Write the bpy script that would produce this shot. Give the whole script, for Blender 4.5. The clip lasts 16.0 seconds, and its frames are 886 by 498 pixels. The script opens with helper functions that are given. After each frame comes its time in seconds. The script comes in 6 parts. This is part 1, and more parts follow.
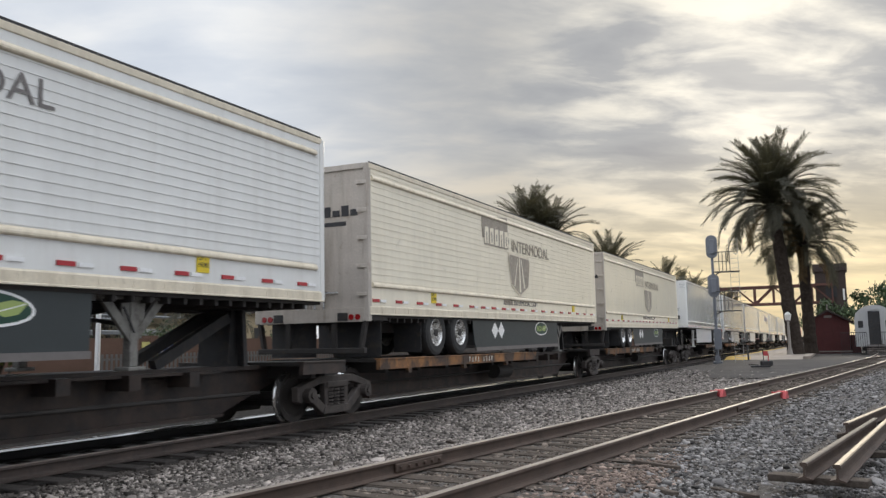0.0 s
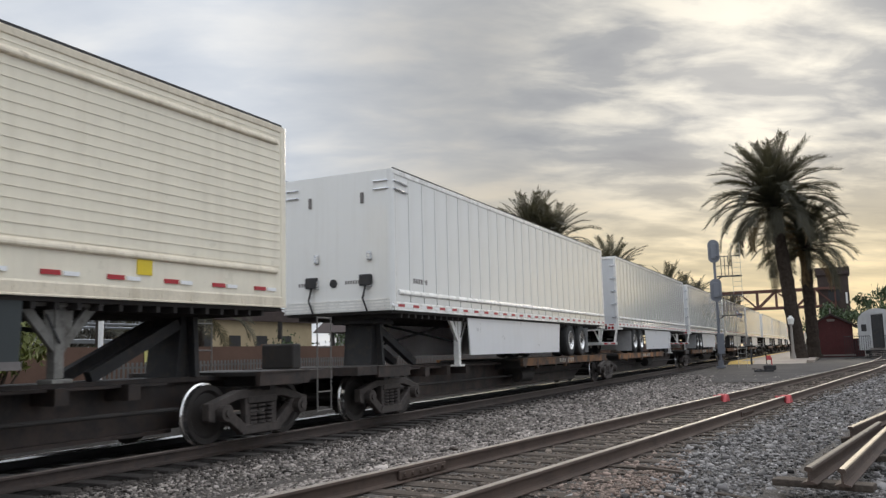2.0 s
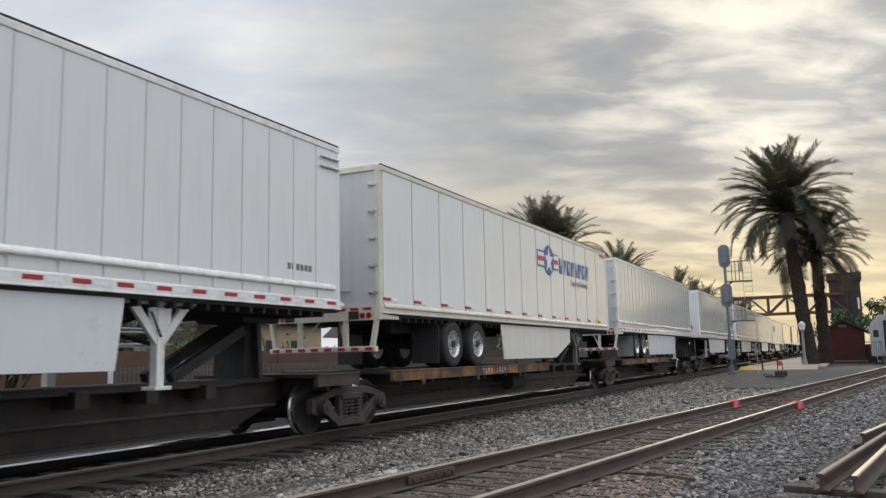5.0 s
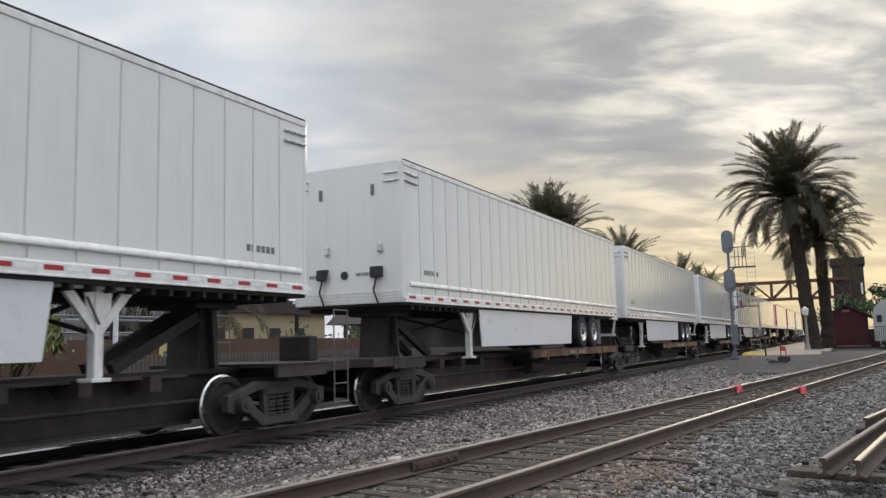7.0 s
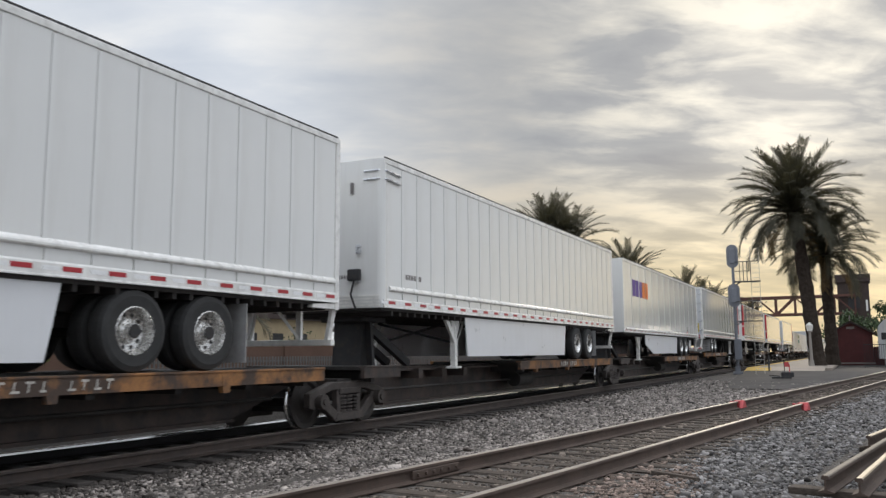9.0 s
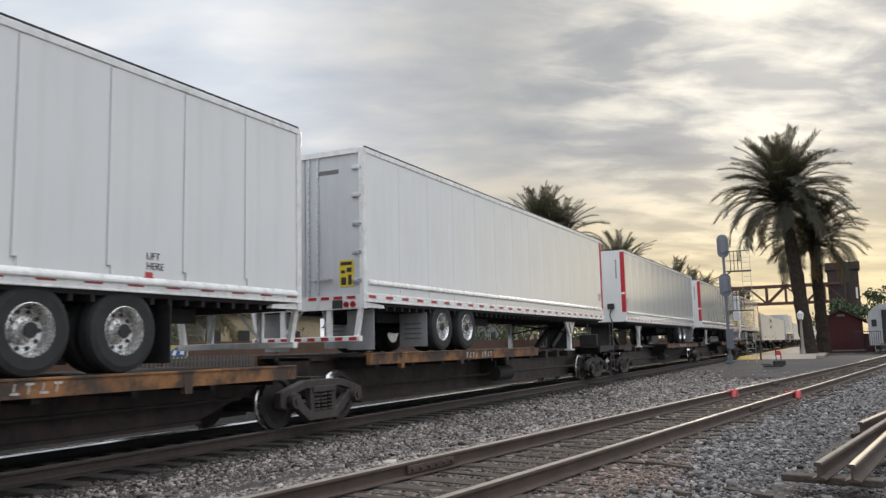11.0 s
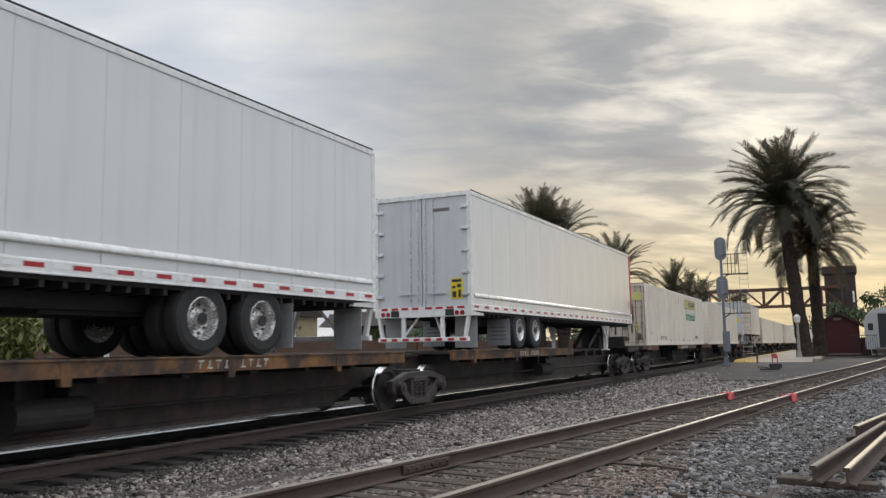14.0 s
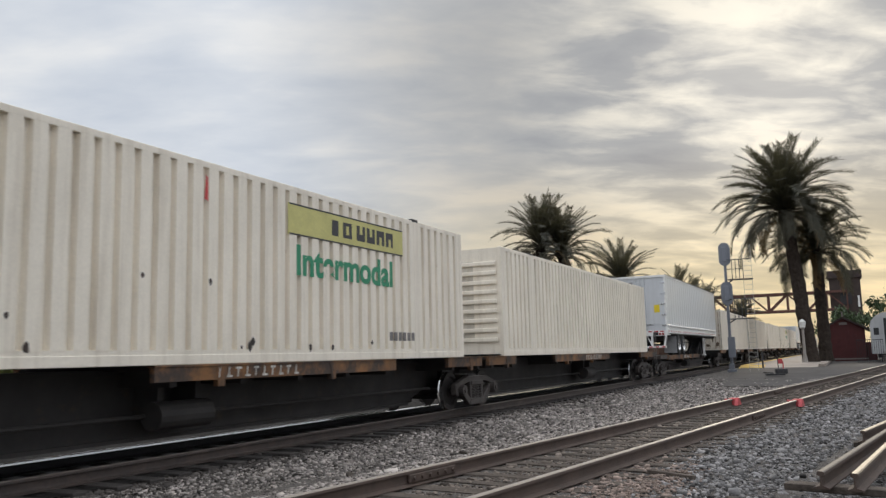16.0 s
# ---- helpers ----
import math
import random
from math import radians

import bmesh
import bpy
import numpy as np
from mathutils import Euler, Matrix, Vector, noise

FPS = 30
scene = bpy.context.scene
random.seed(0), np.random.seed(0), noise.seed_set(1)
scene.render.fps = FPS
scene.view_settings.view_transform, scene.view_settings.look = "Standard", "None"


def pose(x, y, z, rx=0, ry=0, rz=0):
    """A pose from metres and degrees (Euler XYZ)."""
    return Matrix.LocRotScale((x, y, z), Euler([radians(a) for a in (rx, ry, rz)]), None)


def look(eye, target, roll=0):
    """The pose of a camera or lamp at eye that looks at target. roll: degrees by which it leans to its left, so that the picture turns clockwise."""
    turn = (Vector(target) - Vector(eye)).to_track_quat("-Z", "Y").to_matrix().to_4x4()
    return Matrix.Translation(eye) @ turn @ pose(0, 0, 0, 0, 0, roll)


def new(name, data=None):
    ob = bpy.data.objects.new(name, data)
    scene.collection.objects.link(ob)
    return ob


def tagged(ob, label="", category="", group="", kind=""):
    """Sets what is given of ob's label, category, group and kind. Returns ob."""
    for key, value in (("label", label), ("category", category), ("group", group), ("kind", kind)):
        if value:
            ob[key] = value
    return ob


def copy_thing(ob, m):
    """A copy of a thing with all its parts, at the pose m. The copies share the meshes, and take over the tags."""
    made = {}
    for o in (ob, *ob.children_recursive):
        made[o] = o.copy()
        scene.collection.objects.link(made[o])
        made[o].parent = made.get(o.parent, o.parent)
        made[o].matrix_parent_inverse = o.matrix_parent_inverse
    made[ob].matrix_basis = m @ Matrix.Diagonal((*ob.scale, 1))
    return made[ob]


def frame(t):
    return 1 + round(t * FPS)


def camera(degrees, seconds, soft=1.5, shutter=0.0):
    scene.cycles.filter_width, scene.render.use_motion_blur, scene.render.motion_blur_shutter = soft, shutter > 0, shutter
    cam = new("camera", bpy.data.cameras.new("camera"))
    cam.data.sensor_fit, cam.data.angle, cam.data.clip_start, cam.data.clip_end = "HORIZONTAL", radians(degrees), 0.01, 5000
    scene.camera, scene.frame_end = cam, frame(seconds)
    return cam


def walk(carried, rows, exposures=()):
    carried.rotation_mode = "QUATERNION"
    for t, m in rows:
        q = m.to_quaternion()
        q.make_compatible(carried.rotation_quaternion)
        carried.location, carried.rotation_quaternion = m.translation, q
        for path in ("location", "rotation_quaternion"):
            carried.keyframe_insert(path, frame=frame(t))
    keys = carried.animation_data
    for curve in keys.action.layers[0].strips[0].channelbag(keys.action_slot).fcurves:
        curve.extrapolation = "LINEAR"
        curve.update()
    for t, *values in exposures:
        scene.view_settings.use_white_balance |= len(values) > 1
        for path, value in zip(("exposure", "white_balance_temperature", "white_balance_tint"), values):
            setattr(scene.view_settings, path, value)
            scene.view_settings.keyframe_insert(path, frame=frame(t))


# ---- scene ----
cam = camera(57.06, 16.0, soft=1.4, shutter=0.06)

# the eye stands still beside the siding, held in the hand: seconds, yaw, pitch, roll
EYE = (0.0, 0.0, 1.21)
TURNS = [
    (0, 25.39, 6.78, 0.99),
    (0.5, 25.39, 6.69, 1.22),
    (1, 25.52, 6.73, 1.25),
    (1.5, 25.44, 7.03, 1.41),
    (2, 25.57, 7.24, 1.40),
    (2.5, 25.53, 7.47, 1.44),
    (3, 25.79, 7.52, 1.18),
    (5.5, 26.25, 7.58, 1.29),
    (6, 26.03, 7.38, 1.57),
    (6.5, 25.99, 6.99, 1.63),
    (7, 26.45, 6.69, 1.53),
    (7.5, 26.98, 6.92, 0.95),
    (8, 26.80, 7.20, 0.62),
    (8.5, 26.68, 7.34, 0.25),
    (11, 26.15, 6.91, 1.37),
    (11.5, 26.00, 6.87, 1.11),
    (12, 26.06, 6.84, 1.08),
    (12.5, 26.04, 6.56, 1.00),
    (13, 25.96, 6.49, 0.75),
    (13.5, 26.09, 6.78, 0.72),
    (14, 25.93, 6.92, 0.89),
    (14.5, 26.32, 7.24, 0.97),
    (15, 26.28, 7.29, 0.87),
    (15.5, 26.39, 7.35, 1.06),
    (16, 26.25, 7.49, 1.37),
]
walk(cam, [(t, pose(*EYE, 90 + pitch, roll, yaw)) for t, yaw, pitch, roll in TURNS],
     [(0, 0.10), (1.5, 0.08), (3, -0.08), (5.5, 0.05), (6.5, 0.10), (7.5, -0.05), (8.5, 0.02), (11, 0.12), (12.5, 0.01), (14.5, -0.04), (15.5, -0.05), (16, -0.02)])

# ---- light: a cloudy evening, the sun behind thin cloud down the line ----
SUN_EL, SUN_AZ = 19.0, 3.0      # degrees up, degrees left of the track's direction
sx, sy, sz = (-math.sin(radians(SUN_AZ)) * math.cos(radians(SUN_EL)), math.cos(radians(SUN_AZ)) * math.cos(radians(SUN_EL)), math.sin(radians(SUN_EL)))


def node(tree, kind, operation="", data_type="", blend_type="", smooth=False, **inputs):
    n = tree.nodes.new(kind)
    if operation:
        n.operation = operation
    if data_type:
        n.data_type = data_type
    if blend_type:
        n.blend_type = blend_type
    if smooth:
        n.interpolation_type = "SMOOTHSTEP"
    for key, value in inputs.items():
        n.inputs[key].default_value = value
    return n


def ramp(tree, source, stops):
    n = tree.nodes.new("ShaderNodeValToRGB")
    while len(n.color_ramp.elements) < len(stops):
        n.color_ramp.elements.new(0.5)
    for e, (at, c) in zip(n.color_ramp.elements, stops):
        e.position = at
        e.color = (*c, 1) if len(c) == 3 else c
    tree.links.new(source, n.inputs[0])
    return n


def grey(v):
    return (v, v, v)


def build_world():
    world = bpy.data.worlds.new("evening_sky")
    scene.world = world
    world.use_nodes = True
    t = world.node_tree
    t.nodes.clear()
    link = t.links.new
    out = t.nodes.new("ShaderNodeOutputWorld")
    back = t.nodes.new("ShaderNodeBackground")
    link(back.outputs[0], out.inputs[0])
    coord = t.nodes.new("ShaderNodeTexCoord")
    way = node(t, "ShaderNodeVectorMath", operation="NORMALIZE")
    link(coord.outputs["Generated"], way.inputs[0])
    split = t.nodes.new("ShaderNodeSeparateXYZ")
    link(way.outputs[0], split.inputs[0])
    up = node(t, "ShaderNodeMath", operation="MAXIMUM")
    link(split.outputs[2], up.inputs[0])
    up.inputs[1].default_value = 0.0
    lift = node(t, "ShaderNodeMath", operation="ADD")
    link(up.outputs[0], lift.inputs[0])
    lift.inputs[1].default_value = 0.20
    flat = node(t, "ShaderNodeVectorMath", operation="DIVIDE")
    link(way.outputs[0], flat.inputs[0])
    spread = t.nodes.new("ShaderNodeCombineXYZ")
    for i in range(3):
        link(lift.outputs[0], spread.inputs[i])
    link(spread.outputs[0], flat.inputs[1])
    # cloud sheets seen in perspective, drawn out across the view
    turn = node(t, "ShaderNodeMapping")
    turn.inputs["Rotation"].default_value = (0, 0, radians(-30))
    link(flat.outputs[0], turn.inputs[0])
    place = node(t, "ShaderNodeMapping")
    place.inputs["Scale"].default_value = (0.80, 1.45, 0.0)
    place.inputs["Location"].default_value = (1.49, -3.84, 0)
    link(turn.outputs[0], place.inputs[0])
    big = node(t, "ShaderNodeTexNoise", Scale=1.7, Detail=6.0, Roughness=0.50, Distortion=0.20)
    link(place.outputs[0], big.inputs["Vector"])
    fine = node(t, "ShaderNodeTexNoise", Scale=5.0, Detail=6.0, Roughness=0.54, Distortion=0.3)
    link(place.outputs[0], fine.inputs["Vector"])
    mixed = node(t, "ShaderNodeMix", data_type="FLOAT")
    grainy = node(t, "ShaderNodeMapRange", smooth=True)
    grainy.inputs[1].default_value, grainy.inputs[2].default_value, grainy.inputs[3].default_value, grainy.inputs[4].default_value = 0.80, 0.985, 0.20, 0.46
    link(grainy.outputs[0], mixed.inputs[0])
    link(big.outputs[0], mixed.inputs[2])
    link(fine.outputs[0], mixed.inputs[3])
    cloud = ramp(t, mixed.outputs[0], [(0.34, (0.50, 0.545, 0.64)), (0.44, (0.62, 0.67, 0.75)), (0.53, (0.71, 0.75, 0.81)), (0.64, (0.87, 0.88, 0.89))])
    # nearness to the sun
    dot = node(t, "ShaderNodeVectorMath", operation="DOT_PRODUCT")
    link(way.outputs[0], dot.inputs[0])
    dot.inputs[1].default_value = (sx, sy, sz)
    link(dot.outputs["Value"], grainy.inputs[0])
    near = node(t, "ShaderNodeMapRange", smooth=True)
    link(dot.outputs["Value"], near.inputs[0])
    near.inputs[1].default_value, near.inputs[2].default_value = 0.945, 1.0
    core = node(t, "ShaderNodeMapRange", smooth=True)
    link(dot.outputs["Value"], core.inputs[0])
    core.inputs[1].default_value, core.inputs[2].default_value = 0.988, 1.0
    # warm light under the cloud towards the sunset
    level = node(t, "ShaderNodeMapRange", smooth=True)
    link(split.outputs[2], level.inputs[0])
    level.inputs[1].default_value, level.inputs[2].default_value = 0.26, 0.03
    side = node(t, "ShaderNodeMapRange", smooth=True)
    link(dot.outputs["Value"], side.inputs[0])
    side.inputs[1].default_value, side.inputs[2].default_value = 0.80, 0.965
    warmth = node(t, "ShaderNodeMath", operation="MULTIPLY")
    link(level.outputs[0], warmth.inputs[0])
    link(side.outputs[0], warmth.inputs[1])
    warm = node(t, "ShaderNodeMix", data_type="RGBA", blend_type="MULTIPLY")
    link(warmth.outputs[0], warm.inputs[0])
    link(cloud.outputs[0], warm.inputs[6])
    warm.inputs[7].default_value = (1.72, 1.40, 0.86, 1)
    dusk = node(t, "ShaderNodeMix", data_type="RGBA", blend_type="MULTIPLY")
    link(side.outputs[0], dusk.inputs[0])
    link(warm.outputs[2], dusk.inputs[6])
    dusk.inputs[7].default_value = (0.63, 0.60, 0.555, 1)
    # the sun's glow through the thin parts of the cloud
    thin = ramp(t, mixed.outputs[0], [(0.46, grey(0.0)), (0.58, grey(1.0))])
    glow = node(t, "ShaderNodeMath", operation="MULTIPLY")
    link(thin.outputs[0], glow.inputs[0])
    link(near.outputs[0], glow.inputs[1])
    lit = node(t, "ShaderNodeMix", data_type="RGBA", blend_type="ADD")
    link(glow.outputs[0], lit.inputs[0])
    link(dusk.outputs[2], lit.inputs[6])
    lit.inputs[7].default_value = (0.40, 0.36, 0.27, 1)
    lit2 = node(t, "ShaderNodeMix", data_type="RGBA", blend_type="ADD")
    link(core.outputs[0], lit2.inputs[0])
    link(lit.outputs[2], lit2.inputs[6])
    lit2.inputs[7].default_value = (0.13, 0.12, 0.10, 1)
    # an overcast sky is brightest overhead
    zen = node(t, "ShaderNodeMapRange", smooth=True)
    link(split.outputs[2], zen.inputs[0])
    zen.inputs[1].default_value, zen.inputs[2].default_value, zen.inputs[3].default_value, zen.inputs[4].default_value = 0.36, 0.90, 1.0, 2.6
    high = node(t, "ShaderNodeVectorMath", operation="SCALE")
    link(lit2.outputs[2], high.inputs[0])
    link(zen.outputs[0], high.inputs["Scale"])
    # a little clear sky above the cloud
    sky = node(t, "ShaderNodeTexSky")
    sky.sky_type, sky.sun_disc, sky.sun_elevation, sky.sun_rotation = "NISHITA", False, radians(SUN_EL), radians(-SUN_AZ)
    dim = node(t, "ShaderNodeVectorMath", operation="SCALE")
    dim.inputs["Scale"].default_value = 0.05
    link(sky.outputs[0], dim.inputs[0])
    both = node(t, "ShaderNodeMix", data_type="RGBA")
    both.inputs[0].default_value = 0.93
    link(dim.outputs[0], both.inputs[6])
    link(high.outputs[0], both.inputs[7])
    link(both.outputs[2], back.inputs[0])
    back.inputs[1].default_value = 1.0


build_world()
sun_data = bpy.data.lights.new("sun", "SUN")
sun_data.energy, sun_data.angle, sun_data.color = 0.9, radians(14), (1.0, 0.88, 0.70)
sun = new("sun", sun_data)
sun.matrix_world = look((sx * 100, sy * 100, sz * 100), (0, 0, 0))
scene.view_settings.exposure = 0.0

# ---- materials ----
def material(name, base, rough=0.6, metal=0.0, spread=0.14, scale=1.2, fine=26.0, bump=0.15, depth=0.01, streak=0.0, dirt=None, dirt_at=(0.55, 0.75), vary=0.0, island=0.0, coat=0.0, sheen=0.10):
    """Colour broken up at two scales, with relief; streak: run-down dirt; dirt: blotches of a second colour; vary: from piece to piece."""
    m = bpy.data.materials.new(name)
    m.use_nodes = True
    t = m.node_tree
    link = t.links.new
    shader = t.nodes["Principled BSDF"]
    coord = t.nodes.new("ShaderNodeTexCoord")
    coarse = node(t, "ShaderNodeTexNoise", Scale=scale, Detail=6.0, Roughness=0.6)
    grain = node(t, "ShaderNodeTexNoise", Scale=fine, Detail=4.0, Roughness=0.65)
    link(coord.outputs["Object"], coarse.inputs["Vector"])
    link(coord.outputs["Object"], grain.inputs["Vector"])
    a = ramp(t, coarse.outputs[0], [(0.3, grey(1 - spread)), (0.7, grey(1 + spread * 0.6))])
    b = ramp(t, grain.outputs[0], [(0.3, grey(1 - spread * 0.7)), (0.7, grey(1 + spread * 0.5))])
    mul = node(t, "ShaderNodeMix", data_type="RGBA", blend_type="MULTIPLY")
    mul.inputs[0].default_value = 1.0
    mul.clamp_result = False
    link(a.outputs[0], mul.inputs[6])
    link(b.outputs[0], mul.inputs[7])
    col = node(t, "ShaderNodeMix", data_type="RGBA", blend_type="MULTIPLY")
    col.inputs[0].default_value = 1.0
    col.inputs[6].default_value = (*base, 1)
    link(mul.outputs[2], col.inputs[7])
    last = col.outputs[2]
    if dirt:
        spot = node(t, "ShaderNodeTexNoise", Scale=scale * 2.3, Detail=8.0, Roughness=0.68)
        link(coord.outputs["Object"], spot.inputs["Vector"])
        where = ramp(t, spot.outputs[0], [(dirt_at[0], grey(0)), (dirt_at[1], grey(1))])
        mix = node(t, "ShaderNodeMix", data_type="RGBA")
        link(where.outputs[0], mix.inputs[0])
        link(last, mix.inputs[6])
        mix.inputs[7].default_value = (*dirt, 1)
        last = mix.outputs[2]
    if streak:
        run = node(t, "ShaderNodeMapping")
        run.inputs["Scale"].default_value = (5.0, 5.0, 0.35)
        link(coord.outputs["Object"], run.inputs[0])
        line = node(t, "ShaderNodeTexNoise", Scale=1.0, Detail=7.0, Roughness=0.62)
        link(run.outputs[0], line.inputs["Vector"])
        where = ramp(t, line.outputs[0], [(0.48, grey(0)), (0.78, grey(streak))])
        mix = node(t, "ShaderNodeMix", data_type="RGBA", blend_type="MULTIPLY")
        link(where.outputs[0], mix.inputs[0])
        link(last, mix.inputs[6])
        mix.inputs[7].default_value = (0.50, 0.44, 0.36, 1)
        last = mix.outputs[2]
    if vary or island:
        if vary:
            src = t.nodes.new("ShaderNodeObjectInfo").outputs["Random"]
        else:
            src = t.nodes.new("ShaderNodeNewGeometry").outputs["Random Per Island"]
        amount = vary or island
        shade = ramp(t, src, [(0.0, grey(1 - amount)), (1.0, grey(1 + amount))])
        mix = node(t, "ShaderNodeMix", data_type="RGBA", blend_type="MULTIPLY")
        mix.inputs[0].default_value = 1.0
        link(last, mix.inputs[6])
        link(shade.outputs[0], mix.inputs[7])
        last = mix.outputs[2]
    link(last, shader.inputs["Base Color"])
    rr = ramp(t, grain.outputs[0], [(0.3, grey(max(rough - sheen, 0.03))), (0.7, grey(min(rough + sheen, 1.0)))])
    link(rr.outputs[0], shader.inputs["Roughness"])
    shader.inputs["Metallic"].default_value = metal
    if rough >= 0.9:
        shader.inputs["Specular IOR Level"].default_value = 0.12      # dusty
    if coat:
        shader.inputs["Coat Weight"].default_value = coat
        shader.inputs["Coat Roughness"].default_value = 0.10
    if bump:
        bn = node(t, "ShaderNodeBump", Strength=bump, Distance=depth)
        link(grain.outputs[0], bn.inputs["Height"])
        link(bn.outputs[0], shader.inputs["Normal"])
    return m


def rippled(m, scale, depth):
    """Sheet that is not quite flat: slow ripples in the gloss of m."""
    t = m.node_tree
    shader = t.nodes["Principled BSDF"]
    coord = t.nodes.new("ShaderNodeTexCoord")
    stretch = node(t, "ShaderNodeMapping")
    stretch.inputs["Scale"].default_value = (1.0, 1.0, 0.45)
    t.links.new(coord.outputs["Object"], stretch.inputs[0])
    wave = node(t, "ShaderNodeTexNoise", Scale=scale, Detail=2.0, Roughness=0.5)
    t.links.new(stretch.outputs[0], wave.inputs["Vector"])
    bn = node(t, "ShaderNodeBump", Strength=1.0, Distance=depth)
    t.links.new(wave.outputs[0], bn.inputs["Height"])
    t.links.new(bn.outputs[0], shader.inputs["Normal"])
    t.links.new(bn.outputs[0], shader.inputs["Coat Normal"])
    return m


def leafy(m, colour, amount):
    """Thin leaves that let some light through."""
    t = m.node_tree
    shader, out = t.nodes["Principled BSDF"], t.nodes["Material Output"]
    glow = t.nodes.new("ShaderNodeBsdfTranslucent")
    glow.inputs["Color"].default_value = (*colour, 1)
    mix = t.nodes.new("ShaderNodeMixShader")
    mix.inputs[0].default_value = amount
    t.links.new(shader.outputs[0], mix.inputs[1])
    t.links.new(glow.outputs[0], mix.inputs[2])
    t.links.new(mix.outputs[0], out.inputs[0])
    return m


def plain(name, base, rough=0.6, metal=0.0):
    return material(name, base, rough, metal, spread=0.06, bump=0.05)


WHITE = rippled(material("white_painted_aluminium", (0.775, 0.775, 0.755), 0.22, spread=0.03, scale=0.35, fine=0.6, bump=0.0, streak=0.14, coat=1.0, sheen=0.02), 0.9, 0.020)
CREAM = rippled(material("aged_cream_paint", (0.88, 0.81, 0.655), 0.36, spread=0.06, scale=0.8, fine=3.0, bump=0.0, streak=0.18, coat=0.4), 1.1, 0.012)
OLD_WHITE = rippled(material("chalked_white_paint", (0.80, 0.80, 0.78), 0.38, spread=0.05, scale=0.7, fine=3.0, bump=0.0, streak=0.16, coat=0.4), 1.1, 0.012)
RAIL_WHITE = material("white_bottom_rail", (0.84, 0.83, 0.80), 0.30, spread=0.09, scale=1.5, fine=6.0, streak=0.30, coat=0.5, dirt=(0.45, 0.41, 0.35), dirt_at=(0.64, 0.85))
CREAM_RAIL = material("weathered_cream_rail", (0.76, 0.68, 0.54), 0.5, spread=0.12, scale=2.0, streak=0.5, dirt=(0.30, 0.23, 0.16), dirt_at=(0.60, 0.80))
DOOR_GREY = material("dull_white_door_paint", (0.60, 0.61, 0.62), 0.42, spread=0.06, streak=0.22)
DOOR_DIRTY = material("grimy_door_paint", (0.52, 0.47, 0.42), 0.55, spread=0.15, scale=1.4, streak=0.6, dirt=(0.22, 0.14, 0.09), dirt_at=(0.58, 0.8))
CHROME = material("worn_steel", (0.62, 0.63, 0.65), 0.28, 0.85, spread=0.08)
RIM = material("polished_aluminium_rim", (0.66, 0.65, 0.63), 0.26, 0.85, spread=0.18, scale=5, dirt=(0.22, 0.19, 0.16), dirt_at=(0.62, 0.85))
TYRE = material("tyre_rubber", (0.034, 0.034, 0.034), 0.85, spread=0.25, scale=6, bump=0.3)
BLACK = material("black_steel", (0.026, 0.026, 0.028), 0.6, spread=0.3, scale=3, bump=0.2, dirt=(0.062, 0.046, 0.035), dirt_at=(0.5, 0.8))
UNDER = material("grimy_underframe", (0.034, 0.030, 0.028), 0.75, spread=0.35, scale=2, bump=0.3, dirt=(0.060, 0.040, 0.026), dirt_at=(0.55, 0.8))
SILL = material("brown_weathered_car_steel", (0.064, 0.044, 0.036), 0.65, spread=0.35, scale=1.2, bump=0.25, streak=0.5, dirt=(0.022, 0.020, 0.020), dirt_at=(0.42, 0.66), vary=0.3)
EDGE = material("faded_orange_deck_edge", (0.27, 0.125, 0.045), 0.7, spread=0.35, scale=0.7, bump=0.25, dirt=(0.050, 0.033, 0.025), dirt_at=(0.40, 0.56), vary=0.35)
TRUCK_STEEL = material("dusty_cast_steel", (0.066, 0.054, 0.048), 0.7, spread=0.35, scale=4, bump=0.3, dirt=(0.030, 0.025, 0.023), dirt_at=(0.45, 0.7))
WHEEL_STEEL = material("rolled_wheel_steel", (0.045, 0.039, 0.036), 0.55, 0.4, spread=0.25, scale=4)
RUST_RED = material("rusted_rail_steel", (0.082, 0.055, 0.042), 0.8, spread=0.25, scale=2, fine=50, bump=0.35, dirt=(0.05, 0.035, 0.028), dirt_at=(0.5, 0.75))
RUST_DARK = material("greasy_main_rail_steel", (0.055, 0.038, 0.031), 0.7, spread=0.35, scale=2, fine=50, bump=0.35, dirt=(0.028, 0.022, 0.02), dirt_at=(0.45, 0.7))
RUST_BLACK = material("oil_black_rail_steel", (0.012, 0.011, 0.011), 0.6, spread=0.3, scale=2, fine=50, bump=0.3)
RAIL_TOP = material("polished_rail_head", (0.86, 0.85, 0.84), 0.16, 0.95, spread=0.05, scale=3, bump=0.02, sheen=0.04)
# near head coloured dark for the train's underside mirrored in it
RAIL_TOP_SHADED = material("shaded_rail_head", (0.22, 0.185, 0.165), 0.4, 0.6, spread=0.25, scale=3, dirt=(0.10, 0.075, 0.06), dirt_at=(0.5, 0.75))
RAIL_TOP_DULL = material("dull_rail_head", (0.27, 0.235, 0.205), 0.45, 0.5, spread=0.2, scale=3, dirt=(0.25, 0.17, 0.12), dirt_at=(0.55, 0.8))
TIE = material("weathered_tie_wood", (0.078, 0.064, 0.054), 0.9, spread=0.35, scale=2.2, fine=30, bump=0.6, depth=0.02, vary=0.3)
TIE_OILY = material("oil_dark_tie_wood", (0.035, 0.029, 0.026), 0.75, spread=0.3, scale=2.2, bump=0.5, depth=0.02, vary=0.25)
RED = material("red_reflective_tape", (0.42, 0.022, 0.03), 0.35, spread=0.06)
